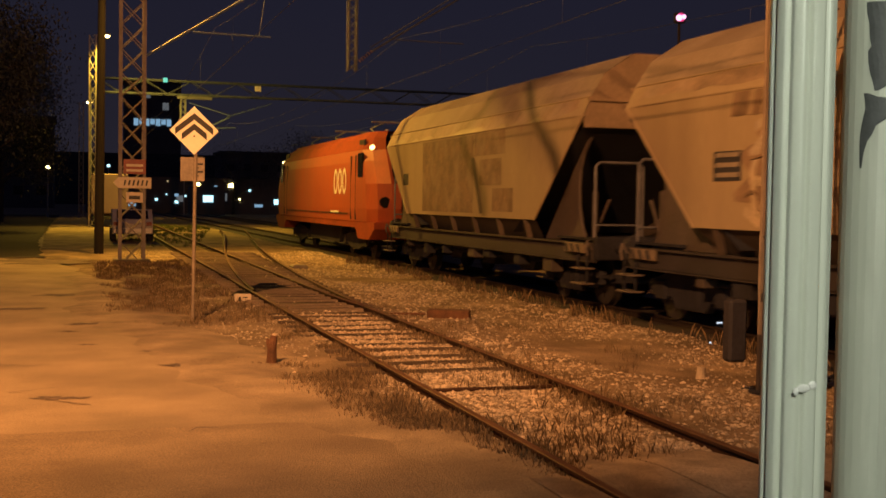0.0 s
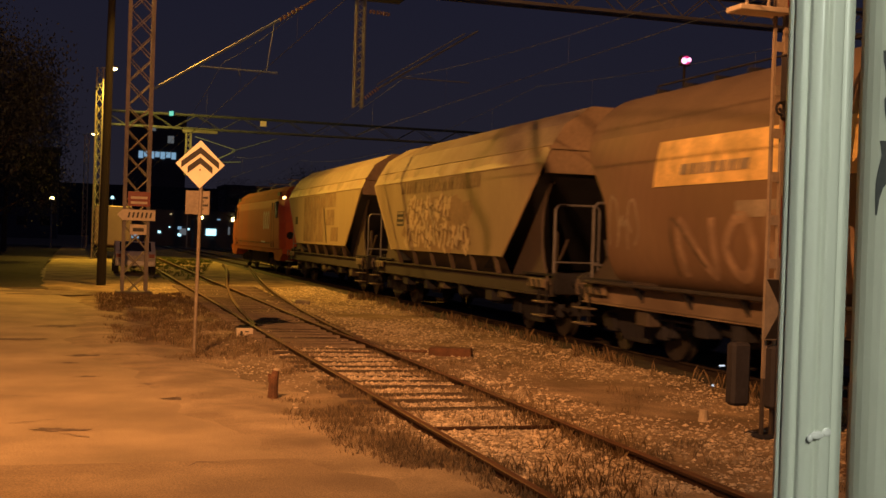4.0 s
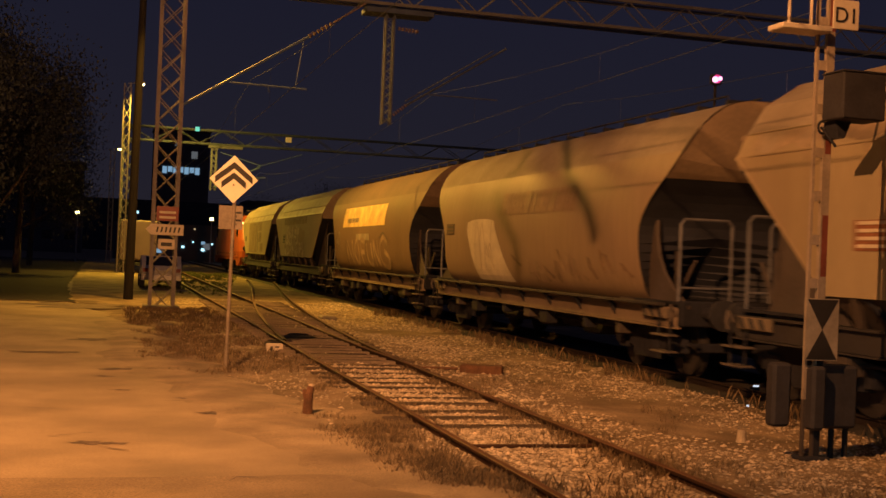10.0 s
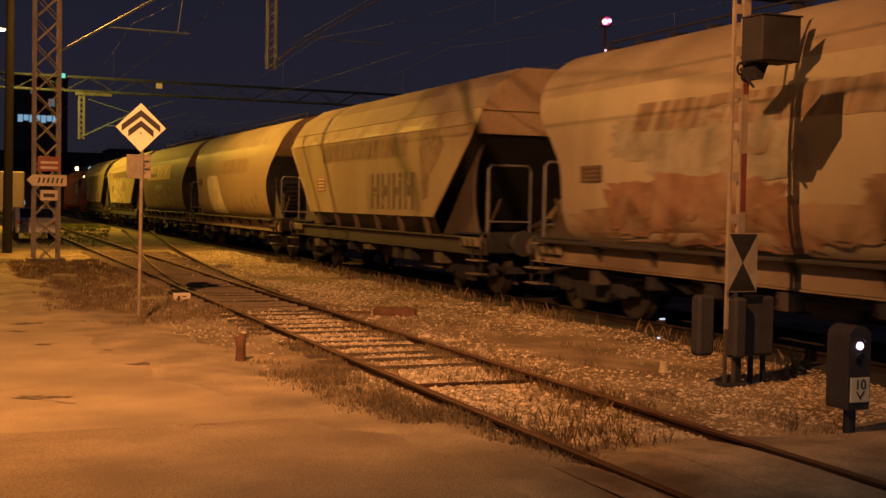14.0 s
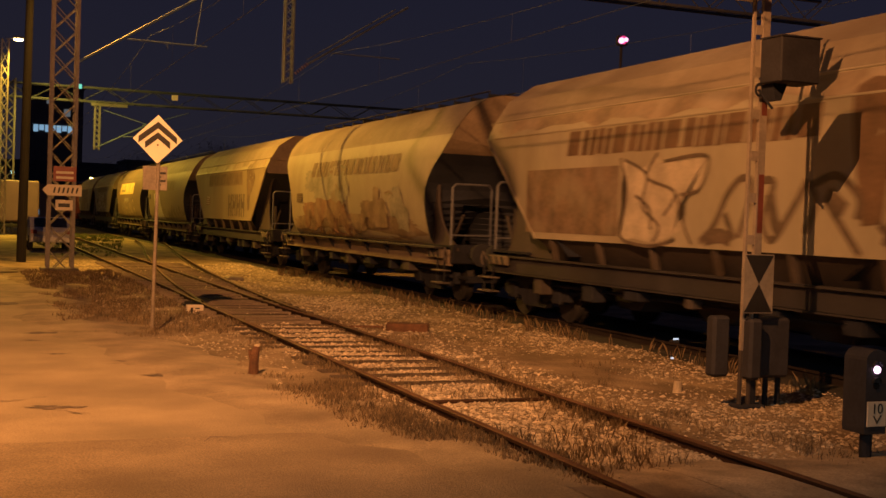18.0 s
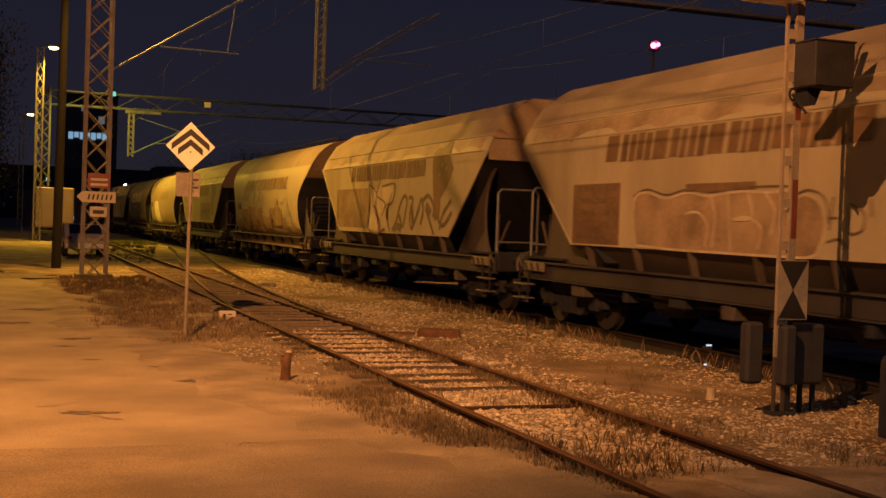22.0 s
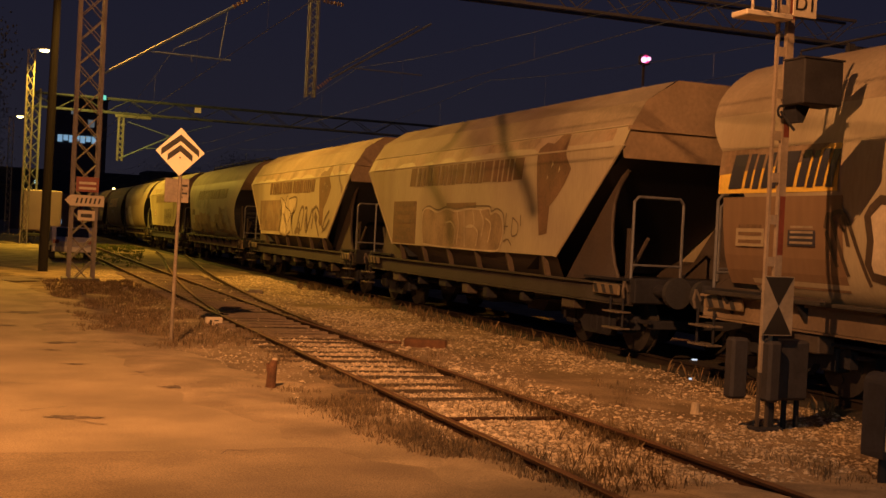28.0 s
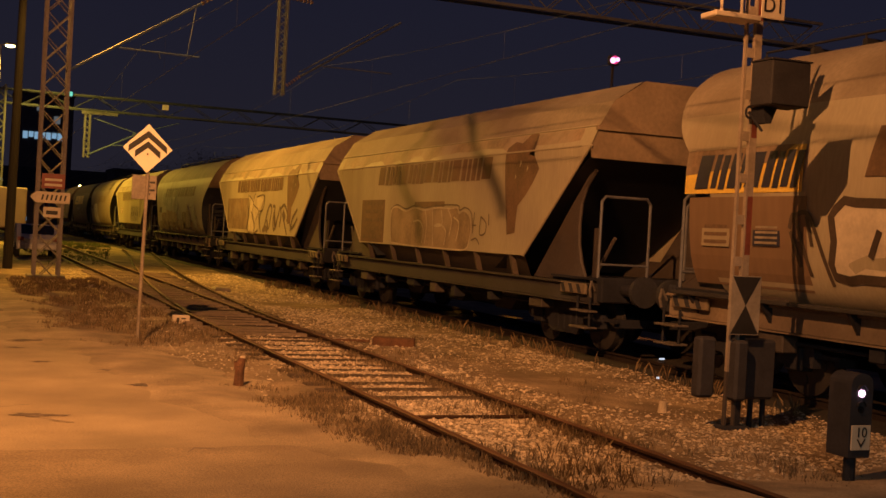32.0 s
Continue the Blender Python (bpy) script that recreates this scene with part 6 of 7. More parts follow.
def signal_mast():
    m = empty("signal_mast", pose(7.92, 8.25, 0), "tall twin-channel signal post with red and white bands", "railway signal")
    for k in range(8):
        z0, z1 = k * 0.62, (k + 1) * 0.62
        low = z0 < 0.5
        part("flange", box(B(), -0.125, -0.100, -0.035, 0.01, z0, z1), M_FRAME_LIGHT if low else M_MAST, m, "narrow front flange")
        part("channel", box(B(), 0.004, 0.072, -0.045, 0.02, z0, z1), M_FRAME if z0 < 1.2 else (M_MAST_RED if k % 2 else M_MAST), m, "painted channel length")
        part("channel_edge", box(B(), -0.018, 0.002, -0.047, 0.0, z0, z1), M_FRAME_LIGHT if low else M_MAST, m, "pale channel edge")
    for k in range(10):
        z = 0.42 + 0.44 * k
        part("batten_plate", box(B(), -0.0995, -0.0185, -0.040, -0.030, z, z + 0.10), M_MAST, m)
    bm = B()
    for i in range(14):
        a, b = 6.2832 * i / 14, 6.2832 * (i + 1) / 14
        tube(bm, (-0.07 + 0.045 * math.cos(a), -0.09, 3.36 + 0.06 * math.sin(a)), (-0.07 + 0.045 * math.cos(b), -0.09, 3.36 + 0.06 * math.sin(b)), 0.014, 6)
    part("ring", bm, M_FRAME, m, "iron ring")
    bm = B()
    box(bm, -0.12, 0.365, -0.50, -0.15, 3.41, 3.87, 0.012)
    head = part("signal_head", bm, M_CABINET, m, "dark box of the signal head seen from behind")
    bm = B()
    box(bm, -0.13, 0.375, -0.51, -0.14, 3.87, 3.885)
    part("lid", bm, M_CABINET, head, "thin overhanging lid")
    for z in (3.5, 3.72):
        part("bracket", box(B(), -0.02, 0.10, -0.15, -0.06, z, z + 0.06), M_FRAME, m, "signal bracket")
    bm = B()
    prism(bm, [(-0.06, 3.41), (0.12, 3.41), (0.05, 3.24), (-0.02, 3.24)], "y", -0.30, -0.10)
    part("cable_gland", bm, M_FRAME, m, "cable gland under the signal head")
    part("rod", tube(B(), (-0.09, -0.1, 3.36), (0.02, -0.2, 3.16), 0.014, 6), M_FRAME, m, "thin control rod")
    bm = B()
    box(bm, -0.18, 0.19, -0.115, -0.07, 1.02, 1.64)
    p = part("marker_board", bm, M_BOARD, m, "white and black hourglass marker board")
    bm = B()
    prism(bm, [(-0.17, 1.63), (0.18, 1.63), (0.005, 1.33)], "y", -0.118, -0.111)
    prism(bm, [(-0.17, 1.03), (0.18, 1.03), (0.005, 1.33)], "y", -0.118, -0.111)
    part("triangle", bm, M_SIGN_BLACK, p)
    bm = B()
    box(bm, 0.0, 0.30, -0.1, -0.085, 4.36, 4.66, 0.005)
    plate = part("name_plate", bm, M_WHITE_SIGN, m, "white plate lettered D1")
    cu = bpy.data.curves.new("text", "FONT")
    cu.body, cu.size, cu.align_x, cu.extrude = "D1", 0.22, "CENTER", 0.002
    tmp = new("print", cu)
    tmp.data.materials.append(M_SIGN_BLACK)
    tmp.parent = plate
    tmp.matrix_basis = pose(0.15, -0.105, 4.43, 90, 0, 0)
    bm = B()
    box(bm, -0.62, -0.05, -0.18, 0.1, 4.30, 4.36, 0.01)
    tube(bm, (-0.5, -0.1, 4.36), (-0.5, -0.1, 5.3), 0.018, 6)
    tube(bm, (-0.25, -0.1, 4.36), (-0.25, -0.1, 5.3), 0.018, 6)
    part("platform", bm, M_WHITE_SIGN, m, "small service platform")
    for b in ((-0.46, -0.25, -0.02, 0.14, 0.34, 0.98), (-0.10, 0.06, -0.16, 0.02, 0.32, 0.96), (0.10, 0.52, -0.02, 0.26, 0.32, 0.96)):
        part("cabinet", box(B(), *b, 0.03), M_CABINET, m, "grey-brown control box at the foot")
    bm = B()
    tube(bm, (0.3, 0.1, 0), (0.3, 0.1, 0.34), 0.03, 8)
    tube(bm, (0.5, 0.15, 0), (0.5, 0.15, 0.34), 0.03, 8)
    box(bm, -0.16, 0.16, -0.12, 0.12, -0.05, 0.05, 0.02)
    part("foot", bm, M_FRAME, m, "mast foot and pipes")


def dwarf_signal():
    d = empty("dwarf_signal", pose(6.985, 5.40, 0), "low dark shunting signal with one white light and a number plate", "railway signal")
    out = [(-0.105, 0.29), (0.105, 0.29), (0.11, 0.34), (0.11, 0.88)] + [(0.11 * math.cos(a), 0.88 + 0.09 * math.sin(a)) for a in [math.pi * k / 10 for k in range(1, 10)]] + [(-0.11, 0.88), (-0.11, 0.34)]
    part("case", prism(B(), out, "y", -0.10, 0.16), M_CABINET, d, "round-topped dark case")
    part("lens", tube(B(), (-0.01, -0.10, 0.81), (-0.01, -0.115, 0.81), 0.031, 14), G_PINK, d, "lit white lens")
    part("lens", tube(B(), (-0.01, -0.10, 0.68), (-0.01, -0.11, 0.68), 0.028, 14), M_GLASSY, d, "unlit dark lens")
    for z in (0.875, 0.745):
        bm = B()
        for k in range(9):
            a, b = math.pi * k / 9, math.pi * (k + 1) / 9
            vs = [bm.verts.new((-0.01 + 0.045 * math.cos(q), y, z - 0.04 + 0.045 * math.sin(q))) for q, y in ((a, -0.10), (b, -0.10), (b, -0.125), (a, -0.125))]
            bm.faces.new(vs)
        part("hood", bm, M_BLACKISH, d, "lens hood")
    pl = part("plate", box(B(), -0.095, 0.095, -0.115, -0.102, 0.355, 0.555, 0.003), M_WHITE_SIGN, d, "white plate numbered 10")
    cu = bpy.data.curves.new("text", "FONT")
    cu.body, cu.size, cu.align_x, cu.extrude = "10", 0.115, "CENTER", 0.002
    t = new("print", cu)
    t.data.materials.append(M_SIGN_BLACK)
    t.parent = pl
    t.matrix_basis = pose(0.0, -0.118, 0.46, 90, 0, 0)
    bm = B()
    for u in (-1, 1):
        prism(bm, [(0.0, 0.375), (0.0, 0.40), (u * 0.032, 0.445), (u * 0.045, 0.445)][::u], "y", -0.12, -0.117)
    part("mark", bm, M_SIGN_BLACK, pl)
    part("foot", tube(B(), (0, 0, 0.05), (0, 0, 0.31), 0.05, 10), M_FRAME, d, "short pipe foot")


def track_glints():
    # glints by the main rail, added as small glowing pieces; no lamp known here
    l = empty("track_glint", pose(10.4, 13.49, 0), "tiny cold glint low between the main rails, made to glow", "lamp")
    part("case", box(B(), -0.07, 0.07, -0.03, 0.05, 0.02, 0.155, 0.01), M_BLACKISH, l)
    part("lens", box(B(), -0.05, 0.05, -0.034, -0.028, 0.158, 0.184, 0.008), G_TRACK, l, "glowing strip for the cold glint")
    part("low_glint", box(B(), -0.855, -0.805, -1.235, -1.225, -0.03, 0.045, 0.004), G_TRACK, l, "second small glint, made to glow")


def small_things():
    c = empty("cable_cover", Matrix.Translation((7.0, 16.25, 0.02)) @ pose(0, 0, 0, 0, 0, -23), "rusty brown low box lying beside the siding", "cover box")
    part("lid", box(B(), -0.35, 0.35, -0.18, 0.18, -0.03, 0.135, 0.02), M_RUST, c, "rusty box lid")
    part("rod", tube(B(), (-1.0, 0.1, 0.03), (-0.4, 0.05, 0.05), 0.025, 6), M_RUST, c, "point rod")
    s = empty("marker_stone", pose(7.8, 9.4, 0), "small whitish stub stone in the gravel", "marker stone")
    part("stone", tube(B(), (0, 0, -0.05), (0.01, 0, 0.13), 0.06, 10, 0.045), M_STONE, s)
    p = empty("fouling_marker", pose(4.02, 19.3, 0), "small white block with a dark figure beside the rail", "marker stone")
    part("block", box(B(), -0.15, 0.15, -0.06, 0.06, 0.0, 0.20, 0.01), M_WHITE_SIGN, p)
    bm = B()
    box(bm, -0.08, -0.04, -0.066, -0.061, 0.05, 0.15)
    box(bm, 0.0, 0.08, -0.066, -0.061, 0.05, 0.07)
    box(bm, 0.0, 0.08, -0.066, -0.061, 0.13, 0.15)
    part("print", bm, M_SIGN_BLACK, p, "dark worn figure")
    m = empty("switch_motor", pose(7.0, 30.2, 0), "pale dusty point machine box beside the turnout", "point machine")
    part("case", box(B(), -0.22, 0.22, -0.3, 0.3, 0.0, 0.14, 0.04), M_BACKPLATE, m)


def station_columns():
    c = empty("canopy_column", pose(2.45, -0.40, 0), "mint-green fluted iron canopy column lit by a cold lamp", "column")
    prof = []
    n = 120
    for i in range(n):
        a = 6.2832 * i / n
        r = 0.060 - 0.0065 * (0.5 + 0.5 * math.cos(a * 10 + 0.6)) ** 4
        prof.append((r * math.cos(a), r * math.sin(a)))
    bm = B()
    zs = (-0.02, 4.6)
    prism(bm, prof, "z", *zs)
    part("shaft", bm, M_COLUMN, c, "vertical fluted shaft")
    bm = tube(B(), (0, 0, -0.02), (0, 0, 0.35), 0.10, 20, 0.085)
    part("base", bm, M_COLUMN, c, "round cast base")
    bm = B()
    for k, (dx, z, w) in enumerate(((-0.02, 1.585, 0.03), (0.0, 1.59, 0.02), (-0.035, 1.58, 0.012))):
        bmesh.ops.create_uvsphere(bm, u_segments=8, v_segments=5, radius=1, matrix=Matrix.Translation((dx, -0.060, z)) @ Matrix.Diagonal((w / 2, 0.004, 0.008, 1)))
    part("paint_splash", bm, M_WHITE, c, "white splash on the paint")
    p = empty("drainpipe", pose(2.608, -0.42, 0), "worn grey-green drainpipe with torn dark stickers", "drainpipe")
    bm = tube(B(), (0, 0, -0.02), (0, 0, 4.6), 0.068, 28)
    part("pipe", bm, M_PIPE_GREEN, p)
    for z in (0.9, 2.9):
        bm = tube(B(), (0, 0, z), (0, 0, z + 0.04), 0.073, 28)
        part("clip", bm, M_PIPE_GREEN, p, "pipe clip")
    # torn stickers: height, left and right edge in degrees round the pipe
    for rows in (((2.295, -151, -104), (2.275, -150, -96), (2.255, -146, -96), (2.23, -145, -100), (2.214, -142, -110), (2.205, -147, -108), (2.185, -146, -100), (2.165, -143, -104), (2.145, -138, -112), (2.132, -136, -130)),
                 ((2.128, -152, -146), (2.118, -150, -112), (2.10, -148, -108), (2.085, -151, -112), (2.068, -154, -132), (2.05, -156, -138), (2.04, -156, -144), (2.02, -156, -149), (1.99, -155, -152))):
        bm = B()
        prev = None
        for z, a0, a1 in rows:
            row = [bm.verts.new((0.0695 * math.cos(radians(a)), 0.0695 * math.sin(radians(a)), z)) for a in (a0 + (a1 - a0) * k / 6 for k in range(7))]
            if prev:
                for k in range(6):
                    bm.faces.new((prev[k], prev[k + 1], row[k + 1], row[k]))
            prev = row
        part("sticker", bm, M_STICKER, p, "torn dark sticker")


def lamp_post(x, y, z, head, label, lattice_pole=True):
    l = empty("street_lamp", pose(x, y, 0), label, "street lamp", "yard lamps")
    bm = B()
    if lattice_pole:
        lattice(bm, -0.2, 0.2, -0.2, 0.2, -0.1, z, 16, 0.04, 0.016)
    else:
        tube(bm, (0, 0, -0.1), (0, 0, z), 0.09, 12, 0.05)
    part("pole", bm, M_POST, l, "slender lamp pole")
    bm = B()
    tube(bm, (0, 0, z), (head * 0.8, 0, z + 0.08), 0.03, 8)
    part("arm", bm, M_POST, l)
    bm = B()
    bmesh.ops.create_uvsphere(bm, u_segments=14, v_segments=8, radius=1, matrix=Matrix.Translation((head, 0, z + 0.12)) @ Matrix.Diagonal((0.36, 0.17, 0.12, 1)))
    part("hood", bm, M_POST, l, "oval lamp hood")
    return l


def lamps():
    for x, y, z, h in ((1.98, 76.0, 12.1, 0.75), (1.37, 115.0, 10.85, 0.72)):
        l = lamp_post(x, y, z, h, "tall pale lattice lamp post with a lit yellow lamp")
        bm = B()
        bmesh.ops.create_uvsphere(bm, u_segments=14, v_segments=8, radius=1, matrix=Matrix.Translation((h, -0.02, z + 0.01)) @ Matrix.Diagonal((0.30, 0.15, 0.11, 1)))
        part("lens", bm, G_LAMP, l, "glowing yellow lens")
    l = lamp_post(-3.4, 2.0, 9.8, 1.6, "sodium street lamp over the asphalt yard", False)
    bm = B()
    bmesh.ops.create_uvsphere(bm, u_segments=14, v_segments=8, radius=1, matrix=Matrix.Translation((1.6, 0, 9.86)) @ Matrix.Diagonal((0.28, 0.14, 0.06, 1)))
    part("lens", bm, G_SODIUM, l, "glowing orange lens")
    w = empty("timber_pole", pose(1.82, 39.6, 0), "dark tarred timber pole with a sodium lamp high up", "pole")
    part("pole", tube(B(), (0, 0, -0.1), (0.1, 0, 12.2), 0.16, 12, 0.11), M_WOOD_DARK, w)
    part("arm", tube(B(), (0.1, 0, 11.6), (0.3, -1.2, 11.75), 0.03, 8), M_POST, w, "lamp arm")
    bm = B()
    bmesh.ops.create_uvsphere(bm, u_segments=14, v_segments=8, radius=1, matrix=Matrix.Translation((0.33, -1.3, 11.72)) @ Matrix.Diagonal((0.17, 0.36, 0.12, 1)))
    part("hood", bm, M_POST, w, "oval lamp hood")
    bm = B()
    bmesh.ops.create_uvsphere(bm, u_segments=14, v_segments=8, radius=1, matrix=Matrix.Translation((0.33, -1.32, 11.62)) @ Matrix.Diagonal((0.13, 0.28, 0.07, 1)))
    part("lens", bm, G_SODIUM, w, "glowing orange lens")
    # cold lamp under the station eaves, behind the viewer
    f = empty("tube_lamp", pose(1.3, -3.79, 3.4), "cold tube lamp on the station wall", "lamp")
    part("case", box(B(), -0.6, 0.6, -0.06, 0.06, 0, 0.06, 0.01), M_WHITE, f)
    part("tube", tube(B(), (-0.55, 0, -0.03), (0.55, 0, -0.03), 0.018, 10), G_COLD, f)


def overhead_cable():
    c = empty("overhead_cable", Matrix.Identity(4), "slack cable over the yard with two dangling loops", "cable")
    part("span", path_tube(B(), smooth_path([(-3.4, 2.0, 9.75), (-0.8, 5.0, 8.75), (1.59, 8.0, 8.35), (2.4, 2.0, 7.0), (3.1, -3.9, 5.9)]), 0.009, 6), M_SIGN_BLACK, c)
    for pts in (((1.59, 7.95, 8.36), (1.59, 8.0, 8.06), (1.59, 8.25, 7.94), (1.59, 8.37, 7.79), (1.59, 8.20, 7.63), (1.59, 7.96, 7.48), (1.59, 7.90, 7.30)),
                ((1.62, 7.45, 8.26), (1.60, 7.24, 8.08), (1.59, 7.14, 7.93), (1.59, 6.95, 7.79), (1.59, 6.77, 7.66), (1.59, 6.66, 7.5))):
        part("loop", path_tube(B(), smooth_path(list(pts)), 0.028, 7), M_SIGN_BLACK, c, "dangling cable loop")


def main_signal():
    s = empty("main_signal", pose(14.45, 22.4, 0), "tall dark signal behind the train showing red", "railway signal")
    part("post", tube(B(), (-0.06, 0, -0.1), (-0.06, 0, 6.3), 0.032, 10), M_WOOD_DARK, s)
    part("head", box(B(), -0.24, 0.04, -0.155, -0.02, 6.12, 6.36, 0.04), M_WOOD_DARK, s, "dark signal head")
    part("lens", tube(B(), (-0.16, -0.16, 6.23), (-0.16, -0.20, 6.23), 0.07, 16), G_RED, s, "lit red lens")
    part("lens", tube(B(), (-0.04, -0.16, 6.26), (-0.04, -0.20, 6.26), 0.05, 14), G_RED, s, "lit red lens")
    part("lower_lens", tube(B(), (-0.06, -0.06, 5.58), (-0.06, -0.10, 5.58), 0.03, 12), G_PINK, s, "small pale lower lens")
    # bloom round the lit lenses, built as a glowing disc behind them
    part("lens_halo", tube(B(), (-0.10, -0.155, 6.25), (-0.10, -0.17, 6.25), 0.10, 18), G_RED_HALO, s, "red halo of the lens, modelled as a glowing disc")


def vehicles_parked():
    v = empty("box_van", pose(3.1, 80.0, 0.0), "pale box van parked by the yard", "van")
    part("box", box(B(), -1.17, 1.17, -2.2, 2.3, 0.85, 3.45, 0.05), M_VAN, v, "pale cargo box")
    part("cab", box(B(), -1.0, 1.0, 2.3, 4.1, 0.6, 2.2, 0.12), M_VAN, v)
    bm = B()
    for s in (-1, 1):
        box(bm, s * 0.55 - 0.52, s * 0.55 + 0.50, -2.23, -2.20, 0.95, 3.35)
    part("rear_door", bm, M_VAN, v, "two rear doors")
    part("bumper", box(B(), -1.1, 1.1, -2.3, -2.2, 0.5, 0.68, 0.02), M_BLACKISH, v)
    for x in (-0.9, 0.9):
        for y in (-1.4, 2.9):
            part("wheel", tube(B(), (x - 0.1, y, 0.38), (x + 0.1, y, 0.38), 0.38, 18), M_RUBBER, v)
    c = empty("parked_car", pose(3.4, 52.5, 0), "silver hatchback parked with its tail to the yard", "car")
    bm = B()
    prism(bm, [(-2.0, 0.35), (2.1, 0.35), (2.1, 0.75), (1.1, 0.92), (0.4, 1.40), (-1.3, 1.42), (-1.9, 0.98), (-2.05, 0.8)], "x", -0.84, 0.84)
    part("body", bm, M_CAR, c, "silver hatchback body")
    bm = B()
    prism(bm, [(-1.34, 1.36), (-1.86, 0.99), (-1.88, 1.0), (-1.36, 1.38)], "x", -0.66, 0.66)
    part("rear_window", bm, M_GLASSY, c)
    for s in (-1, 1):
        part("tail_light", box(B(), s * 0.68 - 0.12, s * 0.68 + 0.12, -2.07, -2.02, 0.72, 0.88), M_RED_SIGN, c)
    part("bumper", box(B(), -0.82, 0.82, -2.14, -2.0, 0.36, 0.62, 0.03), M_CAR, c)
    for x in (-0.78, 0.78):
        for y in (-1.3, 1.35):
            part("wheel", tube(B(), (x - 0.1, y, 0.31), (x + 0.1, y, 0.31), 0.31, 18), M_RUBBER, c)


def tree(x, y, h, spread, seed, leaves=22000):
    rnd = random.Random(seed)
    t = empty("tree", pose(x, y, 0), "dark leafy tree at the edge of the yard", "tree", "trees by the yard")
    bm = B()
    tube(bm, (0, 0, -0.1), (0.1, 0, h * 0.45), 0.22, 10, 0.14)
    tips = []
    for k in range(9):
        a, z0 = k * 2.4, h * (0.22 + 0.045 * k)
        d = spread * rnd.uniform(0.5, 0.9)
        tip = (math.cos(a) * d, math.sin(a) * d, z0 + h * rnd.uniform(0.15, 0.35))
        tube(bm, (0.05, 0, z0), tip, 0.07, 7, 0.02)
        tips.append(Vector(tip))
    tips.append(Vector((0, 0, h * 0.9)))
    part("trunk", bm, M_BARK, t, "trunk with bare limbs")
    verts, faces = [], []
    for k in range(leaves):
        c = rnd.choice(tips)
        p = c + Vector((rnd.gauss(0, spread * 0.22), rnd.gauss(0, spread * 0.22), rnd.gauss(0, h * 0.075)))
        s = rnd.uniform(0.04, 0.10)
        m = Euler((rnd.uniform(0, 6), rnd.uniform(0, 6), rnd.uniform(0, 6))).to_matrix()
        i = len(verts)
        verts += [p + m @ Vector(q) * s for q in ((-1, 0, 0), (0, -0.5, 0.1), (1, 0, 0), (0, 0.5, -0.1))]
        faces.append((i, i + 1, i + 2, i + 3))
    me = bpy.data.meshes.new("crown")
    me.from_pydata(verts, [], faces)
    me.materials.append(M_LEAF)
    ob = new("crown", me)
    ob.parent = t
    tagged(ob, "loose crown of dark leaves", kind="stuff")


def greenery():
    for k, (x, y, h, s) in enumerate(((-3.6, 47, 10.5, 3.2), (-5.2, 38, 9.0, 2.8), (-3.6, 66, 11, 3.5), (-7.5, 58, 12, 4), (-4.2, 88, 12, 4.0))):
        tree(x, y, h, s, 40 + k)
    for k, (x, y, h, s) in enumerate(((24, 120, 9, 5), (34, 125, 10, 6), (46, 120, 9, 6), (30, 92, 8, 5), (44, 90, 8, 6), (60, 110, 10, 7), (20, 150, 9, 6), (75, 100, 10, 7))):
        tree(x, y, h, s, 60 + k, 6000)


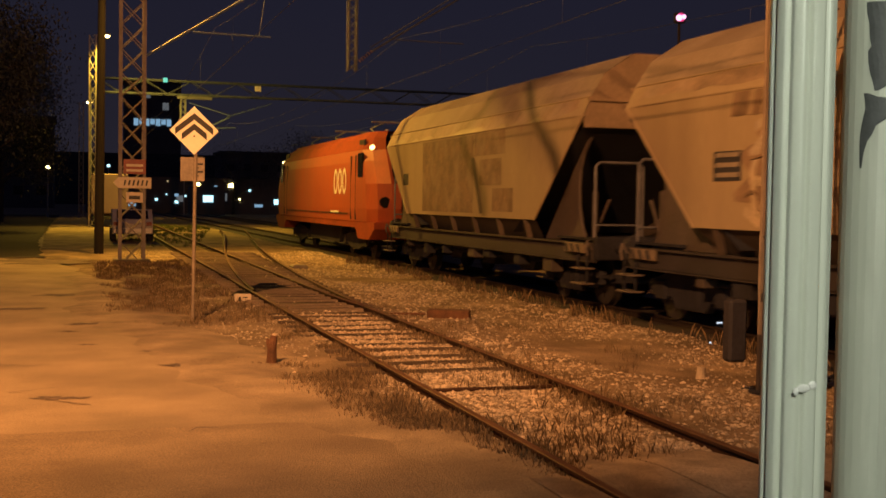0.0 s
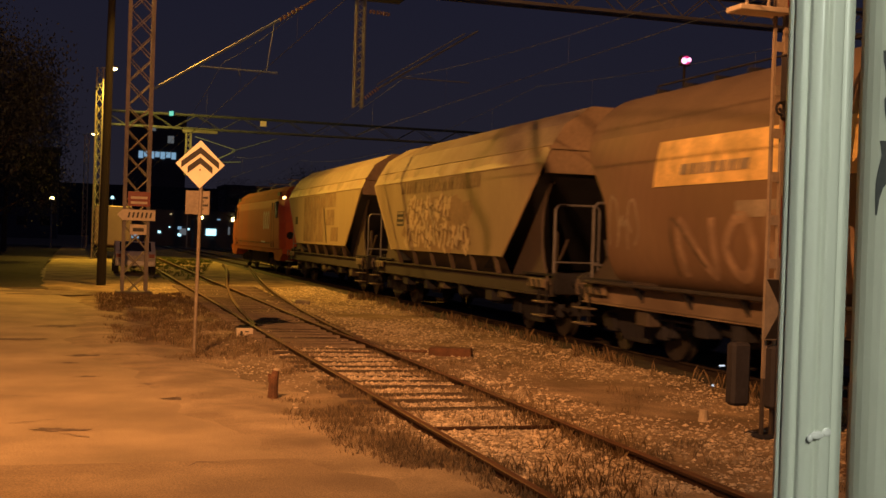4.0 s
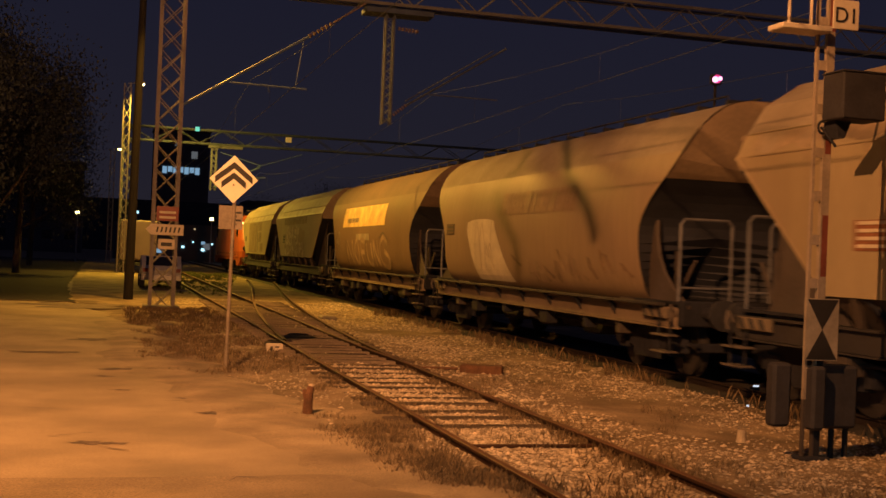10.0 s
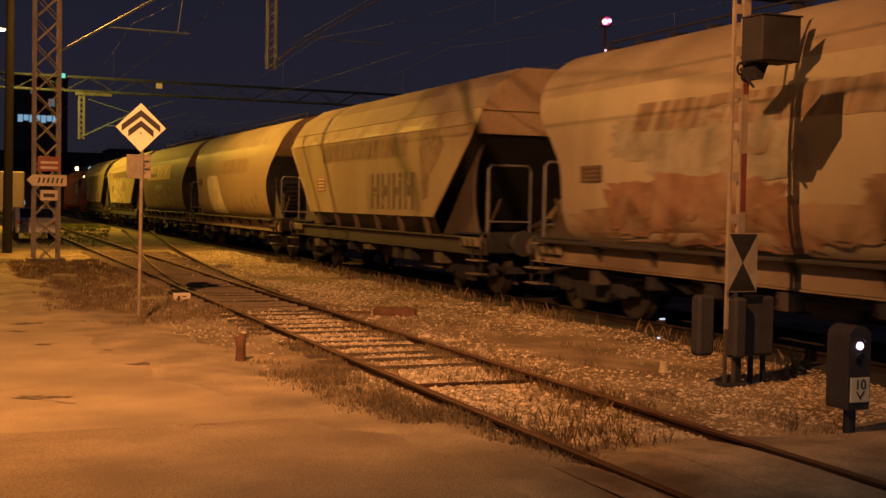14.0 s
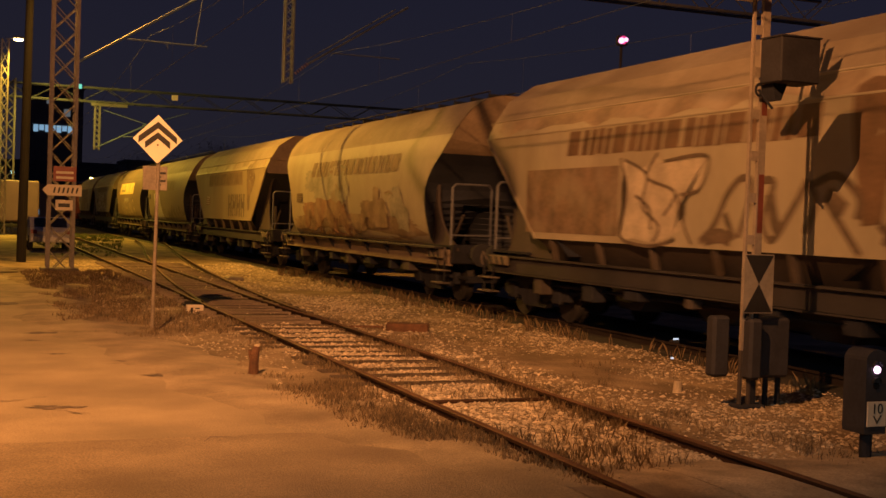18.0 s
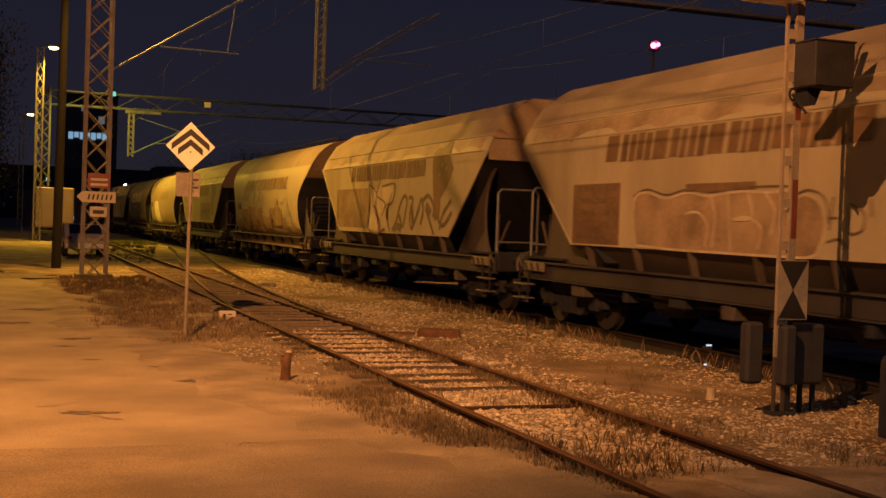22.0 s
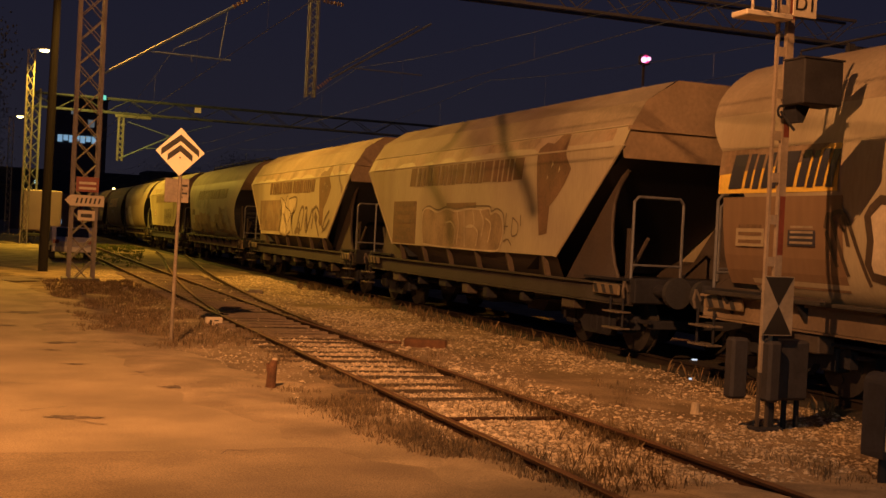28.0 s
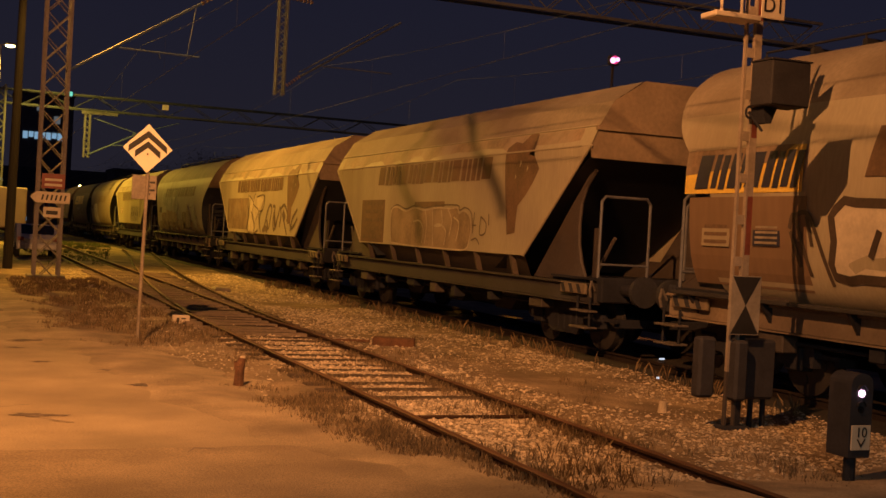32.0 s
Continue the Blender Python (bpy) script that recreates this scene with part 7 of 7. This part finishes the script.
def background():
    for k, (x, y, w, h, d, rows, cols) in enumerate(((-16, 210, 26, 15, 14, 4, 7), (46, 260, 30, 12, 14, 3, 8))):
        b = empty("apartment_building", pose(x, y, 0), "dark distant apartment block with a few lit windows", "building", "distant buildings")
        part("wall", box(B(), -w / 2, w / 2, 0, d, -0.1, h), M_BUILDING, b)
        part("roof", box(B(), -w / 2 - 0.4, w / 2 + 0.4, -0.4, d + 0.4, h, h + 0.5), M_BUILDING, b)
        rnd = random.Random(k + 3)
        for r in range(rows):
            for c in range(cols):
                u, z = -w / 2 + w * (c + 0.5) / cols, 2.2 + (h - 3) * r / rows
                lit = rnd.random()
                mat = M_GLASSY if k == 0 or lit > 0.08 else (G_WINDOW if lit < 0.05 else G_WINDOW_WARM)
                part("window", box(B(), u - 0.8, u + 0.8, -0.06, 0.02, z, z + 1.5), mat, b)
    s = empty("lit_office", pose(24.5, 400, 0), "distant office block with one lit storey", "building")
    part("wall", box(B(), -9, 9, 0, 16, -0.1, 40), M_BUILDING, s)
    part("roof", box(B(), -9.4, 9.4, -0.4, 16.4, 40, 40.8), M_BUILDING, s)
    for k in range(7):
        part("window", box(B(), -6.2 + 1.76 * k, -4.75 + 1.76 * k, -0.2, 0.02, 25.7 + 0.5 * (k % 2), 28.0), G_WINDOW, s, "lit window")
    part("window", box(B(), 3.0, 5.0, -0.2, 0.02, 31.0, 33.4), G_WINDOW_DIM, s, "dimly lit window")
    part("window", box(B(), -2.4, -0.9, -0.2, 0.02, 34.8, 36.2), G_WINDOW_DIM, s, "dimly lit window")
    far = empty("lit_kiosk", pose(15.9, 141, 0), "small kiosk with a bright cold window", "building")
    part("wall", box(B(), -2.0, 2.0, 0, 4, -0.1, 3.4), M_BUILDING, far)
    part("window", box(B(), -0.6, 0.6, -0.08, 0.0, 1.55, 2.35), G_SHOP, far, "bright cold window")
    shop = empty("shop_row", pose(16, 150, 0), "row of small lit kiosks far behind the track", "building")
    part("wall", box(B(), -14, 14, 0, 6, -0.1, 4.6), M_BUILDING, shop)
    rnd = random.Random(12)
    for k in range(14):
        u = -13 + 2 * k + rnd.uniform(-0.5, 0.5)
        if not 9 < u + 16 < 23 and rnd.random() < 0.55:
            z = rnd.uniform(0.9, 1.9)
            part("window", box(B(), u - rnd.uniform(0.2, 0.7), u + rnd.uniform(0.2, 0.6), -0.08, 0.0, z, z + rnd.uniform(0.3, 0.9)), rnd.choice((G_SHOP, G_WINDOW, G_WINDOW_WARM)), shop, "lit window")
    for x, z, r, m in ((11.67, 2.43, 0.10, G_SHOP), (12.91, 2.35, 0.24, G_WINDOW), (14.0, 2.25, 0.14, G_SHOP), (15.55, 3.77, 0.22, G_LAMP), (17.75, 3.49, 0.2, G_WINDOW), (19.65, 3.69, 0.3, G_LAMP), (22.05, 3.09, 0.16, G_SHOP),
                       (10.44, 1.78, 0.18, G_SHOP), (12.91, 1.5, 0.22, G_SHOP), (20.78, 1.94, 0.12, G_LAMP), (11.81, 4.07, 0.09, G_WINDOW_WARM), (16.6, 2.4, 0.4, G_WINDOW), (13.4, 1.9, 0.5, G_WINDOW_DIM), (18.6, 2.2, 0.6, G_WINDOW_DIM)):
        part("lit_window", box(B(), x - 16 - r, x - 16 + r, -0.10, -0.02, z - r * 0.8, z + r * 0.8, 0.03), m, shop, "small lit window")
    for k in range(5):
        x, y = (-1.5, 4.2, 12, 15.5, 24)[k], (110, 130, 128, 150, 135)[k]
        l = lamp_post(x, y, (4.2, 5.0, 4.6, 5.2, 6.0)[k], 0.0, "small distant park lamp", False)
        bm = B()
        bmesh.ops.create_uvsphere(bm, u_segments=10, v_segments=6, radius=0.2, matrix=Matrix.Translation((0, 0, (4.5, 5.3, 4.9, 5.5, 6.3)[k])))
        part("globe", bm, (G_LAMP, G_SHOP, G_LAMP, G_SHOP, G_LAMP)[k], l, "small glowing globe")
    wall = box(B(), -14, 3.2, -4.2, -3.85, -0.1, 6)
    tagged(part("wall_station", wall, M_VAN), "plain plastered station wall behind the yard", "wall", kind="structure")
    hedge = box(B(), -60, 120, 330, 331, 0, 14)
    tagged(part("backdrop", hedge, M_LEAF), "dark line of distant woods", "backdrop", kind="structure")


def stones():
    """Loose ballast and gravel round the tracks."""
    rnd = random.Random(9)
    verts, faces = [], []
    base = [(-1, 0, 0), (0, -1, 0.1), (1, 0, -0.1), (0, 1, 0), (0, 0, 0.6)]
    spots = []
    for k in range(190000):
        y = 5.6 + 36 * rnd.random() ** 1.7
        x = rnd.uniform(2.6, 9.9)
        if x < asphalt_edge(y) - 0.05 or (x < asphalt_edge(y) + 0.35 and rnd.random() < 0.35):
            continue
        if x < 4.1 and rnd.random() < 0.62:
            continue
        gauge = 4.42 < x < 5.72 and 9.6 < y < 16.9
        if 4.1 < x < 6.0 and y >= 16.9 and rnd.random() < 0.85:
            continue
        if gauge and min((y - SLEEPER_Y0) % SLEEPER_STEP, (SLEEPER_Y0 - y) % SLEEPER_STEP) < 0.06 and rnd.random() < 0.8:
            continue
        if x > 5.9 and rnd.random() < 0.5:
            continue
        d = noise.noise((x * 0.6, y * 0.45, 11)) + (0.5 if gauge else 0)
        if rnd.random() > 0.42 + 0.9 * d + (0.35 if 4.4 < x < 5.7 else 0):
            continue
        spots.append((x, y))
    for x, y in spots:
        s = rnd.choice((0.006, 0.007, 0.009, 0.011, 0.014, 0.020)) * (1 + 0.02 * y) * rnd.uniform(0.7, 1.5) * (1.25 if x > 4.4 else 0.9)
        a = rnd.uniform(0, 6.28)
        i = len(verts)
        ca, sa = math.cos(a), math.sin(a)
        z = ground_z(x, y) + 0.004
        for u, v, w in base:
            u, v, w = u * rnd.uniform(0.7, 1.3), v * rnd.uniform(0.6, 1.2), w * rnd.uniform(0.6, 1.2)
            verts.append((x + s * (u * ca - v * sa), y + s * (u * sa + v * ca), z + s * w))
        faces += [(i, i + 1, i + 4), (i + 1, i + 2, i + 4), (i + 2, i + 3, i + 4), (i + 3, i, i + 4)]
    me = bpy.data.meshes.new("ballast_stones")
    me.from_pydata(verts, [], faces)
    me.materials.append(M_STONE)
    tagged(new("ballast_stones", me), "loose pale ballast stones round the siding", "ballast", kind="stuff")


def weeds(name, mat, label, count, where, hmin, hmax, seed):
    rnd = random.Random(seed)
    verts, faces = [], []
    n = 0
    while n < count:
        x, y, ok = where(rnd)
        if not ok:
            continue
        n += 1
        for b in range(rnd.randint(5, 10)):
            h = rnd.uniform(hmin, hmax)
            a, lean = rnd.uniform(0, 6.28), rnd.uniform(0.1, 0.6) * h
            w = rnd.uniform(0.0012, 0.0028) + 0.00016 * y
            bx, by = x + rnd.gauss(0, 0.05), y + rnd.gauss(0, 0.05)
            ca, sa = math.cos(a), math.sin(a)
            i = len(verts)
            g = ground_z(bx, by)
            verts += [(bx - w * sa, by + w * ca, g - 0.02), (bx + w * sa, by - w * ca, g - 0.02), (bx + lean * 0.4 * ca + w * 0.7 * sa, by + lean * 0.4 * sa - w * 0.7 * ca, g + h * 0.6), (bx + lean * ca, by + lean * sa, g + h), (bx + lean * 0.4 * ca - w * 0.7 * sa, by + lean * 0.4 * sa + w * 0.7 * ca, g + h * 0.6)]
            faces.append((i, i + 1, i + 2, i + 3, i + 4))
    me = bpy.data.meshes.new(name)
    me.from_pydata(verts, [], faces)
    me.materials.append(mat)
    tagged(new(name, me), label, "weeds", kind="stuff")


def edge_weeds(rnd):
    y = 5.3 + 4.9 * rnd.random()
    x = rnd.gauss(3.86 - 0.05 * (y - 6), 0.24)
    return x, y, asphalt_edge(y) + 0.03 < x < 4.24 and noise.noise((x * 1.6, y * 1.3, 5)) > -0.3


def gauge_weeds(rnd):
    y, x = rnd.gauss(6.2, 0.65), rnd.gauss(4.75, 0.42)
    return x, y, 4.4 < x < 5.7 and 5.2 < y


def stub_weeds(rnd):
    x, y = rnd.choice(((2.75, 11.35), (2.95, 11.3), (3.1, 11.2), (3.45, 11.15), (1.9, 16.0), (2.5, 15.6), (3.9, 13.6)))
    return x + rnd.gauss(0, 0.13), y + rnd.gauss(0, 0.16), True


def track_weeds(rnd):
    y, x = 4.9 + 13 * rnd.random() ** 1.9, rnd.choice((rnd.gauss(4.3, 0.14), rnd.gauss(5.78, 0.16), rnd.uniform(3.9, 8.5)))
    return x, y, noise.noise((x * 0.8, y * 0.6, 8)) > 0.0


def bank_weeds(rnd):
    y, x = 9 + 26 * rnd.random(), rnd.gauss(9.45, 0.22)
    return x, y, x < 9.8


def sign_weeds(rnd):
    y, x = rnd.uniform(15.8, 34), rnd.uniform(1.6, 4.1)
    return x, y, x > asphalt_edge(y) and noise.noise((x * 0.7, y * 0.5, 15)) > -0.25


def green_strip(rnd):
    y, x = rnd.uniform(44, 85), rnd.uniform(3.4, 9.3)
    return x, y, x < 5.5 + (y - 44) * 0.12 and rnd.random() < (y - 40) / 25 and noise.noise((x * 0.8, y * 0.3, 2)) > -0.25


def crossing():
    c = empty("level_crossing", Matrix.Identity(4), "worn asphalt infill between and beside the embedded rails", "crossing")
    c["kind"] = "structure"
    for x0, x1 in ((3.98, 4.235), (4.375, 4.97), (4.98, 5.675), (5.825, 7.0), (7.0, 9.7)):
        bm = B()
        nx = max(3, int((x1 - x0) / 0.22))
        ys = [-13, -4, 0, 2] + [2 + 0.2 * k for k in range(1, 27)]
        rows = []
        for y in ys:
            row = []
            for i in range(nx + 1):
                x = x0 + (x1 - x0) * i / nx
                row.append(bm.verts.new((x, y, crossing_z(x, y) + 0.006 * noise.noise((x * 6, y * 5, 1)))))
            rows.append(row)
        for p, q in zip(rows, rows[1:]):
            for i in range(nx):
                bm.faces.new((p[i], p[i + 1], q[i + 1], q[i]))
        part("infill", bm, M_CROSSING, c, smooth=True)


warning_sign()
gantry_near()
gantry_far()
wires()
bollard()
signal_mast()
dwarf_signal()
track_glints()
small_things()
station_columns()
lamps()
overhead_cable()
main_signal()
vehicles_parked()
greenery()
background()
crossing()
stones()
weeds("dry_weeds", M_WEED, "low dry brown weeds beside the near rail", 760, edge_weeds, 0.015, 0.10, 1)
weeds("dry_weeds", M_WEED, "tall dry stalks between the rails by the crossing", 75, gauge_weeds, 0.03, 0.13, 7)
weeds("dry_weeds", M_WEED, "low dark tufts round the iron stub", 170, stub_weeds, 0.015, 0.075, 6)
weeds("dry_weeds", M_WEED, "dry weeds growing along the siding rails", 1300, track_weeds, 0.015, 0.11, 2)
weeds("dry_weeds", M_WEED, "sparse dry grass along the main track", 140, bank_weeds, 0.05, 0.28, 3)
weeds("dry_weeds", M_WEED, "dry grass round the warning sign", 1500, sign_weeds, 0.02, 0.11, 4)
weeds("green_grass", M_GREEN, "green grass between the far tracks", 1200, green_strip, 0.03, 0.13, 5)


def motions():
    for w, offset in VEHICLES:
        walk(w, [(t, pose(TRACK_X, r + offset, RAIL_Z)) for t, r in R_ROWS])
    times = [0.1 * k for k in range(0, 281)] + [28.5, 30, 32]
    ts, rs = [t for t, r in R_ROWS], [r for t, r in R_ROWS]
    for ws in WHEELSETS:
        y = ws.matrix_basis.translation.y
        walk(ws, [(t, pose(0, y, WHEEL_R, -math.degrees((float(np.interp(t, ts, rs)) - rs[0]) / WHEEL_R), 0, 0)) for t in times])


motions()
